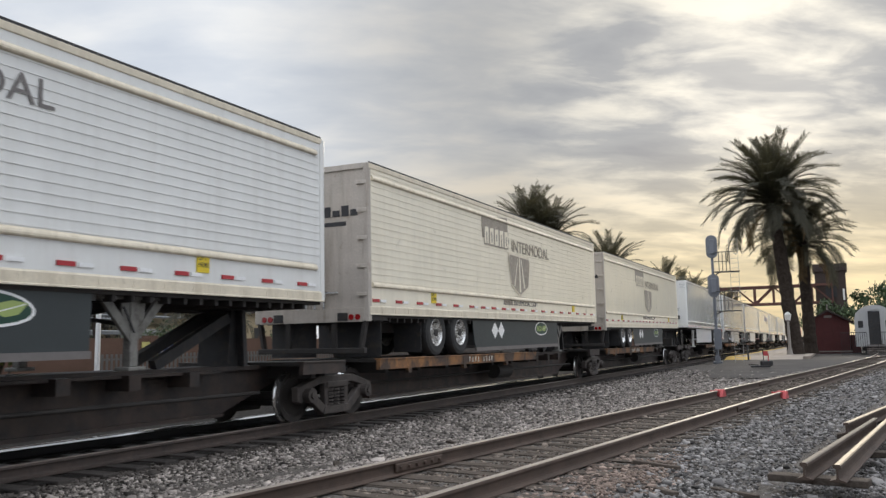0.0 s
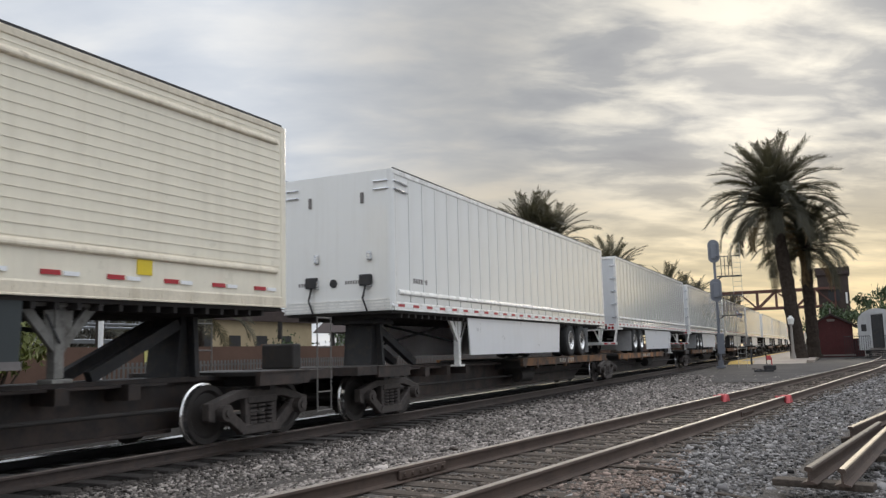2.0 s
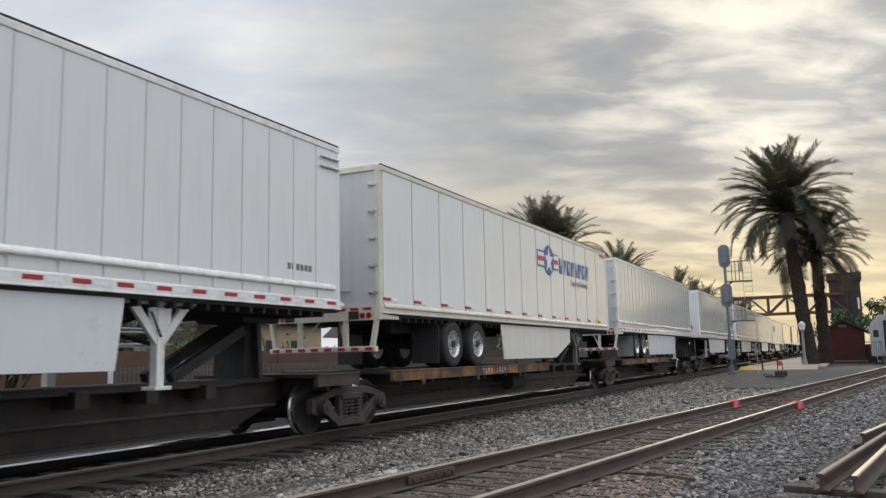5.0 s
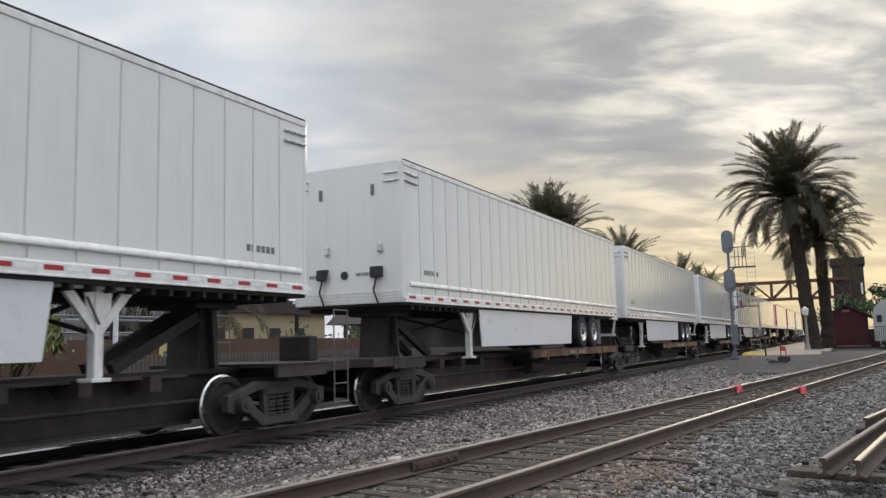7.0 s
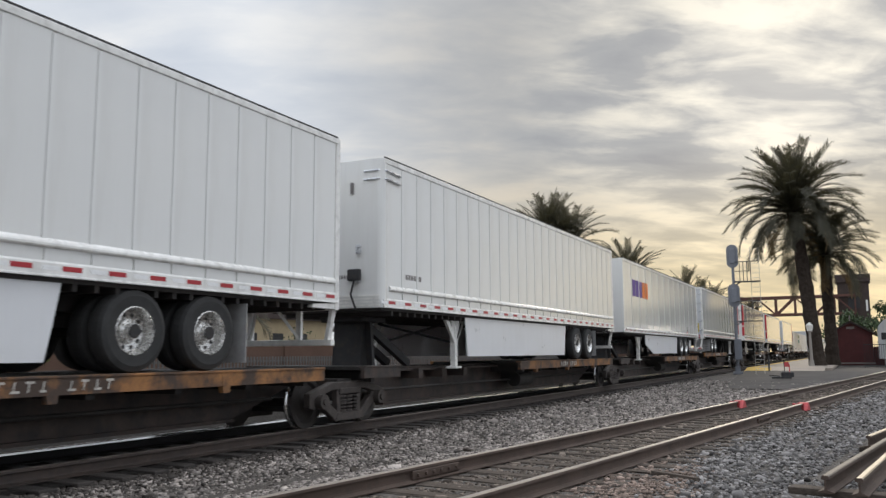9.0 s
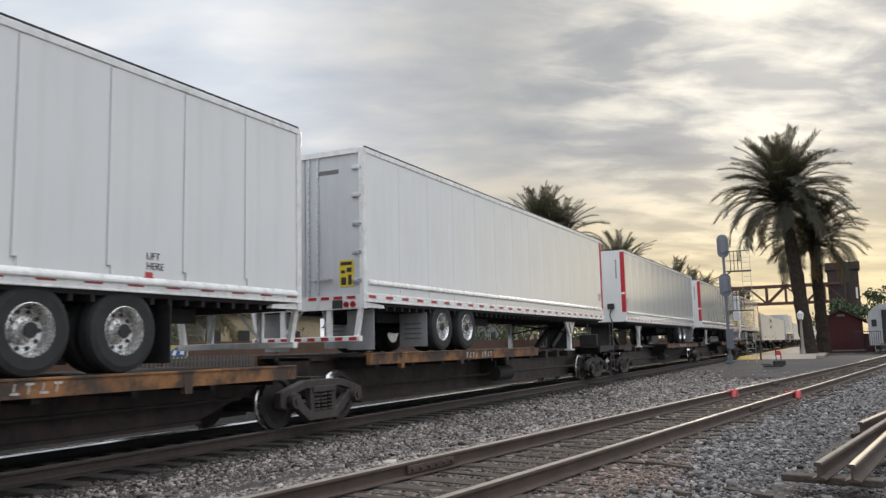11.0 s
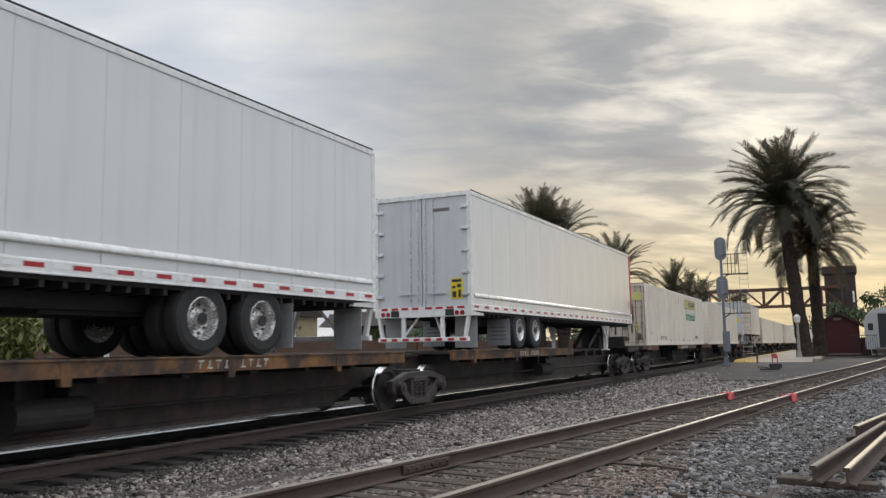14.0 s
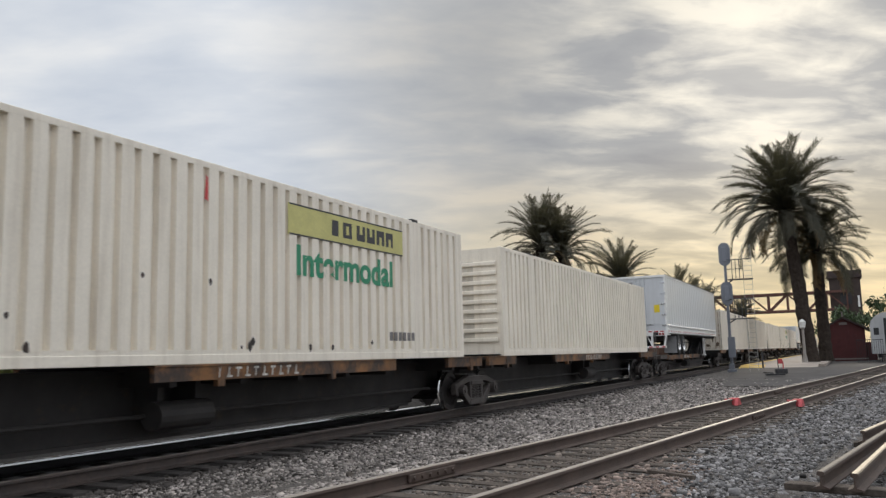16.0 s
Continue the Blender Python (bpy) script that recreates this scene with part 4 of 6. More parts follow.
        lettering("TOP LIFT ONLY", 0.24, root, INK_GREY, on_side(2.75, 0.27, 1, 1.2985), "lettering", "small dark TOP LIFT ONLY lettering", 0.95)
        bm = bmesh.new()
        for k in range(7):
            slab(bm, [(12.9 + k * 0.17, 0.34), (13.02 + k * 0.17, 0.34), (13.02 + k * 0.17, 0.50), (12.9 + k * 0.17, 0.50)], 1.287, 1.2985)
        part("number_marking", bm, INK_GREY, root)["kind"] = "stuff"
    return root


# railway trucks
def truck_parts():
    """Meshes of a freight truck about its centre, rail top at z = 0."""
    frame_bm = bmesh.new()
    slab(frame_bm, [(-1.14, 0.58), (-0.52, 0.74), (0.52, 0.74), (1.14, 0.58), (1.12, 0.47), (0.50, 0.61), (-0.50, 0.61), (-1.12, 0.47)], -0.070, 0.070)
    slab(frame_bm, [(-0.44, 0.09), (0.44, 0.09), (0.37, 0.23), (-0.37, 0.23)], -0.078, 0.085)
    for s in (1, -1):
        slab(frame_bm, [(s * 1.06, 0.52), (s * 0.80, 0.55), (s * 0.33, 0.22), (s * 0.42, 0.095)], -0.062, 0.062)
        slab(frame_bm, [(s * 0.24, 0.20), (s * 0.36, 0.20), (s * 0.38, 0.64), (s * 0.24, 0.64)], -0.055, 0.056)
        slab(frame_bm, [(s * 0.70, 0.30), (s * 0.78, 0.30), (s * 0.80, 0.54), (s * 0.72, 0.54)], -0.050, 0.050)
        slab(frame_bm, [(s * 1.02, 0.30), (s * 1.16, 0.34), (s * 1.17, 0.58), (s * 1.02, 0.60)], -0.066, 0.066)
    bmesh.ops.bevel(frame_bm, geom=frame_bm.edges[:], offset=0.012, segments=1, affect="EDGES")
    for s in (1, -1):
        rod(frame_bm, (0.05, s * 0.89, 0.44), (0.17, s * 0.89, 0.44), 0.12, seg=14)
        rod(frame_bm, (0.05, s * 0.89, 0.44), (0.20, s * 0.89, 0.44), 0.06, seg=10)
    spring_bm = bmesh.new()
    for k in (-0.2, 0.0, 0.2):
        for j in range(5):
            rod(spring_bm, (0.02, k, 0.24 + j * 0.06), (0.02, k, 0.275 + j * 0.06), 0.085, seg=10)
    box(spring_bm, -0.03, 0.085, -0.33, 0.33, 0.53, 0.64, bevel=0.02)
    bolster = bmesh.new()
    box(bolster, -0.95, 0.95, -0.22, 0.22, 0.45, 0.78)
    box(bolster, -0.3, 0.3, -0.3, 0.3, 0.60, 0.95)
    for s in (1, -1):
        box(bolster, -0.95, 0.95, s * 0.40 - 0.04, s * 0.40 + 0.04, 0.22, 0.32)
    wheel_bm = bmesh.new()
    for s in (1, -1):
        prof = [(0.10, s * 0.66), (0.36, s * 0.665), (0.445, s * 0.672), (0.445, s * 0.700), (0.420, s * 0.715), (0.418, s * 0.80), (0.34, s * 0.80), (0.30, s * 0.765), (0.16, s * 0.775), (0.10, s * 0.80)]
        lathe(wheel_bm, prof, 36)
    rod(wheel_bm, (-1.0, 0, 0), (1.0, 0, 0), 0.08, seg=12)
    # the running surface is bright
    for f in wheel_bm.faces:
        c = f.calc_center_median()
        if math.hypot(c.y, c.z) > 0.41:
            f.material_index = 1
    wheel_data = mesh_from(wheel_bm, "wheelset", WHEEL_STEEL)
    wheel_data.materials.append(RAIL_TOP)
    return (mesh_from(frame_bm, "side_frame", TRUCK_STEEL), mesh_from(spring_bm, "spring_nest", TRUCK_STEEL), mesh_from(bolster, "bolster", UNDER), wheel_data)


FRAME_DATA, SPRING_DATA, BOLSTER_DATA, WHEELSET_DATA = truck_parts()
WHEELSETS = {1: [], -1: []}


def truck(parent, y):
    hub = shared("truck", BOLSTER_DATA, parent, Matrix.Translation((0, y, 0)))
    for s in (1, -1):
        turn = Matrix.Translation((s * 1.0, 0, 0)) @ pose(0, 0, 0, 0, 0, 0 if s > 0 else 180)
        shared("side_frame", FRAME_DATA, hub, turn)
        shared("spring_nest", SPRING_DATA, hub, turn)["kind"] = "stuff"
    for s in (1, -1):
        WHEELSETS[s].append(shared("wheelset", WHEELSET_DATA, hub, Matrix.Translation((0, s * 0.89, 0.42))))
    return hub


BEARER_DATA = mesh_from(boxed(-1.22, 1.22, -0.06, 0.06, -0.28, -0.07), "cross_bearer", UNDER)


def spine_car(y0, y1, zd, rear_low, loaded, trucks, label):
    """A spine car unit between the joints y0 and y1 (along the track at the clip's start); deck top at zd."""
    n = y1 - y0
    root = thing("spine_car", Matrix.Identity(4), label, "railcar", "spine cars of the train")

    def yy(u):      # u: metres from the end under the trailer's wheels
        return u if rear_low else n - u

    def stretch(u0, u1):
        a, b = yy(u0), yy(u1)
        return min(a, b), max(a, b)

    a, b = stretch(0.6, n - 0.6)
    bm = bmesh.new()
    slab(bm, [(a, 0.72), (a + 1.6, 0.22), (b - 1.6, 0.22), (b, 0.72), (b, zd - 0.06), (a, zd - 0.06)], -0.33, 0.33)
    box(bm, -0.42, 0.42, a, b, zd - 0.12, zd - 0.05)
    box(bm, -0.42, 0.42, a + 1.6, b - 1.6, 0.19, 0.24)
    # container cars: the blacker colour carries the shade below the deck
    part("centre_sill", bm, SILL if loaded == "trailer" else UNDER, root)
    if loaded == "trailer":
        d0, d1 = stretch(1.1, 10.0)
        h0, h1 = stretch(n - 1.35, n - 0.1)
        m0, m1 = stretch(9.9, n - 2.5)
        spans = [(d0, d1), (h0, h1)]
        ps = yy(n - 1.75)
        pl = yy(n - 4.3)
        bm = bmesh.new()
        sg = 1 if ps > pl else -1
        slab(bm, [(ps - 0.24, zd - 0.06), (ps + 0.24, zd - 0.06), (ps + 0.15, zd + 0.85), (ps - 0.15, zd + 0.85)], -0.30, 0.30)
        box(bm, -0.48, 0.48, ps - 0.45, ps + 0.45, zd + 0.83, zd + 0.93, bevel=0.02)
        part("hitch_stand", bm, BLACK, root, "black trailer hitch stand")
        for w in (-1, 1):
            part("hitch_leg", bar(bmesh.new(), (w * 0.42, ps, zd - 0.05), (w * 0.36, ps, zd + 0.83), 0.09, 0.12), BLACK, root)
        bm = bmesh.new()
        for s in (1, -1):
            bar(bm, (s * 0.25, ps - sg * 0.2, zd + 0.72), (s * 0.25, pl + sg * 0.8, zd + 0.0), 0.12, 0.16)
        part("hitch_brace", bm, BLACK, root, "slanting hitch brace")
        bm = bmesh.new()
        for k in range(3):
            u = yy(n - 3.2 - k * 1.1)
            box(bm, -0.75, 0.75, u - 0.1, u + 0.1, zd - 0.30, zd - 0.10)
        box(bm, 0.42, 0.62, m0, m1, zd - 0.14, zd - 0.10)
        part("sill_bracket", bm, SILL, root)
    else:
        spans = [stretch(0.2, 2.6), stretch(7.6, 13.6), stretch(n - 2.0, n - 0.2)]
    for p, q in spans:
        deck = part("deck", boxed(-1.22, 1.22, p + 0.02, q - 0.02, zd - 0.07, zd - 0.008), UNDER, root)
        k = p + 0.4
        while k < q:
            shared("cross_bearer", BEARER_DATA, deck, Matrix.Translation((0, k, zd)))
            k += 1.35
    for p, q in spans:
        for s in (1, -1):
            bm = boxed(s * 1.22, s * 1.30, p, q, zd - 0.21, zd - 0.02)
            box(bm, s * 1.18, s * 1.315, p, q, zd - 0.03, zd, bevel=0.006)
            k = p + 1.2
            while k < q - 0.5:
                slab(bm, [(k - 0.10, zd - 0.03), (k + 0.10, zd - 0.03), (k + 0.06, zd - 0.30), (k - 0.06, zd - 0.30)], s * 1.22, s * 1.306)
                k += 2.7
            at_hitch = loaded == "trailer" and q - p < 2.0
            part("deck_edge", bm, SILL if at_hitch else EDGE, root, "dark brown deck edge" if at_hitch else "faded orange deck edge")
    bm = bmesh.new()
    if loaded == "trailer":
        c = yy(6.0)
        for k in range(9):
            if k != 4:
                bar(bm, (1.303, c + k * 0.17 - 0.74, zd - 0.165), (1.303, c + k * 0.17 - 0.72, zd - 0.055), 0.035, 0.006)
                box(bm, 1.3, 1.304, c + k * 0.17 - 0.76, c + k * 0.17 - 0.66, zd - (0.17 if k % 2 else 0.075), zd - (0.145 if k % 2 else 0.05))
    else:
        c = yy(9.6)
        for k in range(10):
            bar(bm, (1.303, c + k * 0.19 - 0.86, zd - 0.18), (1.303, c + k * 0.19 - 0.84, zd - 0.045), 0.04, 0.006)
            box(bm, 1.3, 1.304, c + k * 0.19 - 0.88, c + k * 0.19 - 0.77, zd - (0.185 if k % 2 else 0.075), zd - (0.155 if k % 2 else 0.045))
    part("number_marking", bm, CHALK, root, "chalky white number marking")["kind"] = "stuff"
    # steps, pipes and brake gear
    bm = bmesh.new()
    rod(bm, (0.62, a + 1.0, 0.52), (0.62, b - 1.0, 0.52), 0.03)
    u = yy(8.6)
    rod(bm, (0.75, u - 0.5, 0.52), (0.75, u + 0.5, 0.52), 0.19, seg=16)
    box(bm, 0.3, 0.75, u - 0.4, u - 0.3, 0.5, zd - 0.08)
    box(bm, 0.3, 0.75, u + 0.3, u + 0.4, 0.5, zd - 0.08)
    part("air_reservoir", bm, UNDER, root)
    for y, end in trucks:
        truck(root, y)
        if end:
            # coupler, and a ladder step at a free end of the car
            bm = bmesh.new()
            e = y + end * 1.15
            box(bm, -0.14, 0.14, min(e, e + end * 0.95), max(e, e + end * 0.95), 0.72, 0.98, bevel=0.03)
            box(bm, -0.2, 0.2, e + end * 0.72 - 0.14, e + end * 0.72 + 0.14, 0.70, 1.0, bevel=0.04)
            part("coupler", bm, UNDER, root)
            g = y + end * 1.35
            for s in (1, -1) if end > 0 else ():
                bm = bmesh.new()
                for o in (-0.2, 0.2):
                    rod(bm, (s * 1.28, g + o, 0.30), (s * 1.28, g + o, zd + 0.85), 0.013, seg=8)
                for z in (0.32, 0.62, zd + 0.35, zd + 0.83):
                    rod(bm, (s * 1.28, g - 0.2, z), (s * 1.28, g + 0.2, z), 0.013, seg=8)
                part("ladder", bm, ALU_STEP, root)
            part("end_platform", boxed(-1.28, 1.28, min(y, g + end * 0.25), max(y, g + end * 0.25), zd - 0.16, zd - 0.01), SILL, root)
            if end > 0:
                bm = boxed(0.1, 0.75, g - 0.14, g + 0.10, zd, zd + 0.42, bevel=0.03)
                rod(bm, (0.4, g - 0.02, zd + 0.5), (0.4, g - 0.02, zd + 0.8), 0.04, seg=8)
                part("brake_stand", bm, UNDER, root)
    return root


# each load: kind, whether its front goes first past the camera, its near end along the track at the start
LOADS = [
    ("Q", False, -4.61), ("P", False, 12.95), ("P", False, 30.39), ("X", True, 49.90), ("W", False, 68.13), ("W", False, 85.75),
    ("C", False, 103.11), ("W", False, 120.69), ("X", True, 139.86), ("X", True, 157.35), ("X", True, 174.86), ("F", True, 192.45),
    ("M", False, 210.43), ("M", True, 229.88), ("M", True, 248.72), ("M", False, 269.17), ("J", False, 288.25), ("J", True, 306.85),
    ("V", False, 327.70), ("K", False, 346.9), ("K", False, 364.6), ("J", True, 383.9), ("J", False, 401.6), ("K", True, 421.0),
    ("V", False, 439.2), ("J", False, 457.8), ("K", False, 475.5), ("J", True, 494.8), ("W", True, 512.6), ("J", False, 531.0),
]
BREAKS = (2, 7, 12, 15, 17, 20, 22, 25, 27)      # a coupling follows these loads; elsewhere the units share a truck
MOVERS = []                                     # (thing, place at the start)


def build_train():
    kinds = trailer_kinds()
    kinds["J"] = container("J", "cream corrugated container with yellow name board and rust", True)
    kinds["K"] = container("K", "plain cream corrugated container streaked with rust", False)
    ends = [a + LENGTH for _, _, a in LOADS]
    joint = [LOADS[0][2] - 0.7]
    for i in range(len(LOADS) - 1):
        joint.append((ends[i] + LOADS[i + 1][2]) / 2)
    joint.append(ends[-1] + 0.7)
    joint[2], joint[9], joint[14] = 29.35, 156.9, 248.0
    used = set()
    for i, (kind, flip, a) in enumerate(LOADS):
        zd = 1.15 if 13 <= i <= 15 or i == 12 else 1.0
        if kind in "JK":
            zd = 1.18
        base = zd
        nose_up = 0.55 if kind in "QP" else 0.0      # the front rides high on its hitch
        near = pose(TRACK_X, a, base - 0.05 * nose_up, nose_up) if not flip else pose(TRACK_X, a + LENGTH, base, 0, 0, 180)
        if kind in used:
            load = copy_thing(kinds[kind], near)
        else:
            load = kinds[kind]
            load.matrix_basis = near
            used.add(kind)
        MOVERS.append((load, near))
        lo = joint[i] + (1.0 if i and i - 1 in BREAKS else 0.0)
        hi = joint[i + 1] - (1.0 if i in BREAKS else 0.0)
        trucks = []
        if i and i - 1 in BREAKS:
            trucks.append((1.0, -1))
        else:
            trucks.append((0.0, 0))
        if i in BREAKS:
            trucks.append((hi - lo - 1.0, 1))
        car = spine_car(lo, hi, zd, not flip, "container" if kind in "JK" else "trailer", trucks, "weathered brown spine car with orange deck edges")
        at = pose(TRACK_X, lo, 0.0)
        car.matrix_basis = at
        MOVERS.append((car, at))
        if i == 9:
            bm = bmesh.new()
            for k in range(6):
                u, h = 2.95 + k * 0.40, 0.50 - 0.035 * k
                bar(bm, (0.335, u, 0.26), (0.335, u + 0.03, 0.26 + h), 0.06, 0.012)
                bar(bm, (0.335, u + 0.03, 0.26 + h * (0.95 if k % 2 else 0.6)), (0.335, u + 0.24, 0.26 + h * (0.86 if k % 2 else 0.5)), 0.06, 0.012)
                bar(bm, (0.335, u + 0.24, 0.26 + h * (0.86 if k % 2 else 0.5)), (0.335, u + 0.22, 0.27 + h * 0.08 * (k % 3)), 0.06, 0.012)
            part("graffiti", bm, CHALK, car, "chalky white scrawl")
            lettering("Life", 0.52, car, CHALK, Matrix.Translation((0.333, 5.70, 0.27)) @ on_side(0, 0, 1, 0), "graffiti", "chalky white Life lettering", 0.95)


build_train()


def travelled(t):
    """Metres the train has gone by t seconds."""
    return 18.0865 * t - 0.011959 * t * t + 0.00038272 * t ** 3


# ---- ground and tracks ----
BALLAST = material("grey_ballast_bed", (0.140, 0.127, 0.117), 0.95, spread=0.4, scale=3.5, fine=34, bump=1.0, depth=0.05, dirt=(0.11, 0.09, 0.08), dirt_at=(0.5, 0.75))
STONE = material("crushed_ballast_stone", (0.262, 0.234, 0.214), 0.9, spread=0.25, scale=2.0, fine=60, bump=0.3, island=0.85)
STONE_DARK = material("oily_ballast_stone", (0.10, 0.088, 0.08), 0.9, spread=0.25, scale=2.0, fine=60, bump=0.3, island=0.5)
ASPHALT = material("worn_asphalt", (0.078, 0.071, 0.067), 0.9, spread=0.22, scale=0.5, fine=30, bump=0.4)
PAVING = material("platform_concrete", (0.29, 0.245, 0.205), 0.85, spread=0.14, scale=0.8, bump=0.2)
YELLOW_EDGE = material("worn_yellow_edge", (0.52, 0.34, 0.07), 0.8, spread=0.2, scale=2)
GROUND_Z = -0.22


def siding_x(y):
    """The siding's centre line."""
    return -3.60 + 0.128 * (y - 8.0) - (0.0011 * (y - 45) ** 2 if y > 45 else 0.0)


def ground_height(x, y):
    z = GROUND_Z
    d = abs(x - TRACK_X)
    if d > 1.7:
        z -= 0.16 * min(1.0, (d - 1.7) / 1.2) * max(0.0, min(1.0, (60 - y) / 30))
    s = abs(x - siding_x(y))
    if s < 1.6:
        z = max(z, GROUND_Z + 0.03)
    elif s < 2.6:
        z = max(z, GROUND_Z + 0.03 - 0.16 * (s - 1.6))
    return z


def build_ground():
    bm = bmesh.new()
    xs = [-1500, -400, -120, -60, -30, -18, -14] + [-12 + 0.5 * k for k in range(41)] + [10, 14, 20, 40, 120, 400, 1500]
    ys = [-1500, -300, -80, -20, -6] + [-2 + 1.0 * k for k in range(85)] + [90, 100, 120, 150, 200, 300, 600, 2500]
    grid = [[bm.verts.new((x, y, ground_height(x, y))) for x in xs] for y in ys]
    for a, b in zip(grid, grid[1:]):
        for i in range(len(xs) - 1):
            bm.faces.new((a[i], a[i + 1], b[i + 1], b[i]))
    ob = new("ground", mesh_from(bm, "ground", BALLAST))
    tagged(ob, "wide bed of grey crushed stone ballast", "ground", kind="structure")


RAIL_SECTION = [(-0.075, -0.171), (0.075, -0.171), (0.075, -0.160), (0.016, -0.140), (0.010, -0.12), (0.010, -0.045), (0.038, -0.036), (0.034, -0.010), (0.024, 0.0), (-0.024, 0.0), (-0.034, -0.010), (-0.038, -0.036), (-0.010, -0.045), (-0.010, -0.12), (-0.016, -0.140), (-0.075, -0.160)]


def rail_mesh(path, z, side_mat, top_mat, bright=(7, 8, 9)):
    """A rail drawn along (x, y) places."""
    bm = bmesh.new()
    rings = []
    for i, (x, y) in enumerate(path):
        p, q = path[max(i - 1, 0)], path[min(i + 1, len(path) - 1)]
        d = Vector((q[0] - p[0], q[1] - p[1], 0)).normalized()
        r = Vector((d.y, -d.x, 0))
        rings.append([bm.verts.new((x + r.x * u, y + r.y * u, z + v)) for u, v in RAIL_SECTION])
    n = len(RAIL_SECTION)
    for a, b in zip(rings, rings[1:]):
        for k in range(n):
            f = bm.faces.new((a[k], a[(k + 1) % n], b[(k + 1) % n], b[k]))
            f.material_index = 1 if k in bright else 0
    for cap in (rings[0], rings[-1]):
        bm.faces.new(cap)
    bmesh.ops.recalc_face_normals(bm, faces=bm.faces[:])
    data = mesh_from(bm, "rail", side_mat)
    data.materials.append(top_mat)
    return data


def offset_path(centre, side):
    out = []
    for i, (x, y) in enumerate(centre):
        p, q = centre[max(i - 1, 0)], centre[min(i + 1, len(centre) - 1)]
        d = Vector((q[0] - p[0], q[1] - p[1])).normalized()
        out.append((x + d.y * side, y - d.x * side))
    return out


build_ground()
main_line = tagged(new("main_track"), "main railway track with polished rails on oily ties", "railway track", kind="structure")
for s in (1, -1):
    ob = new("rail", rail_mesh([(TRACK_X + s * 0.752, -40.0), (TRACK_X + s * 0.752, 30.0), (TRACK_X + s * 0.752, 900.0)], 0.0, RUST_DARK if s > 0 else RUST_BLACK, RAIL_TOP if s < 0 else RAIL_TOP_SHADED, (6, 7, 8, 9) if s < 0 else (7, 8, 9)))
    ob.parent = main_line
siding = tagged(new("siding_track"), "rusty siding track on weathered grey ties", "railway track", kind="structure")
SIDING_PATH = [(siding_x(y), y) for y in [-12 + 2 * k for k in range(60)]]
for s in (1, -1):
    ob = new("rail", rail_mesh(offset_path(SIDING_PATH, s * 0.752), 0.0, RUST_RED, RAIL_TOP_DULL))
    ob.parent = siding


def build_ties():
    rnd = random.Random(5)
    data = []
    for k in range(4):
        bm = box(bmesh.new(), -1.32, 1.32, -0.115, 0.115, -0.16, 0.0, bevel=0.012)
        for v in bm.verts:
            v.co += Vector((rnd.uniform(-0.03, 0.03), rnd.uniform(-0.012, 0.012), rnd.uniform(-0.012, 0.006)))
        data.append(bm)
    grey_ties = [mesh_from(b, "tie", TIE) for b in data]
    dark = []
    for k in range(3):
        bm = box(bmesh.new(), -1.30, 1.30, -0.115, 0.115, -0.16, 0.0, bevel=0.012)
        dark.append(mesh_from(bm, "tie", TIE_OILY))
    y = -17.02
    while y < 62:
        x = siding_x(y)
        shared("tie", grey_ties[rnd.randrange(4)], siding, pose(x + rnd.uniform(-0.08, 0.08), y, -0.172, 0, 0, -7.3 + rnd.uniform(-2, 2)))
        y += 0.53
    y = -20.02
    while y < 75:
        shared("tie", dark[rnd.randrange(3)], main_line, pose(TRACK_X + rnd.uniform(-0.06, 0.10), y, -0.172, 0, 0, rnd.uniform(-1.5, 1.5)))
        y += 0.53


# ---- loose stone ----
def scatter_stones(name, label, mat, places, seed):
    """Broken stones, each a bent eight-cornered lump of its own, joined into one mesh; places: rows of x, y, z, size."""
    rng = np.random.default_rng(seed)
    n = len(places)
    cube = np.array([(-1, -1, -1), (1, -1, -1), (1, 1, -1), (-1, 1, -1), (-1, -1, 1), (1, -1, 1), (1, 1, 1), (-1, 1, 1)], float)
    quads = np.array([(0, 3, 2, 1), (4, 5, 6, 7), (0, 1, 5, 4), (1, 2, 6, 5), (2, 3, 7, 6), (3, 0, 4, 7)])
    local = cube[None] * rng.uniform(0.35, 1.05, (n, 8, 3)) * np.array([1.0, 0.80, 0.52])
    spin, tip = rng.uniform(0, 2 * np.pi, n), rng.uniform(-0.6, 0.6, n)
    ct, st = np.cos(tip)[:, None], np.sin(tip)[:, None]
    y, z = local[..., 1] * ct - local[..., 2] * st, local[..., 1] * st + local[..., 2] * ct
    cs, ss = np.cos(spin)[:, None], np.sin(spin)[:, None]
    x, y = local[..., 0] * cs - y * ss, local[..., 0] * ss + y * cs
    verts = np.stack([x, y, z], -1) * places[:, None, 3:4] * 0.5 + places[:, None, :3]
    faces = (quads[None] + (np.arange(n) * 8)[:, None, None]).reshape(-1, 4)
    data = bpy.data.meshes.new(name)
    data.vertices.add(n * 8)
    data.vertices.foreach_set("co", verts.reshape(-1))
    data.loops.add(n * 24)
    data.loops.foreach_set("vertex_index", faces.reshape(-1).astype(np.int32))
    data.polygons.add(n * 6)
    data.polygons.foreach_set("loop_start", np.arange(0, n * 24, 4, dtype=np.int32))
    data.update(calc_edges=True)
    data.materials.append(mat)
    return tagged(new(name, data), label, "gravel", kind="stuff")


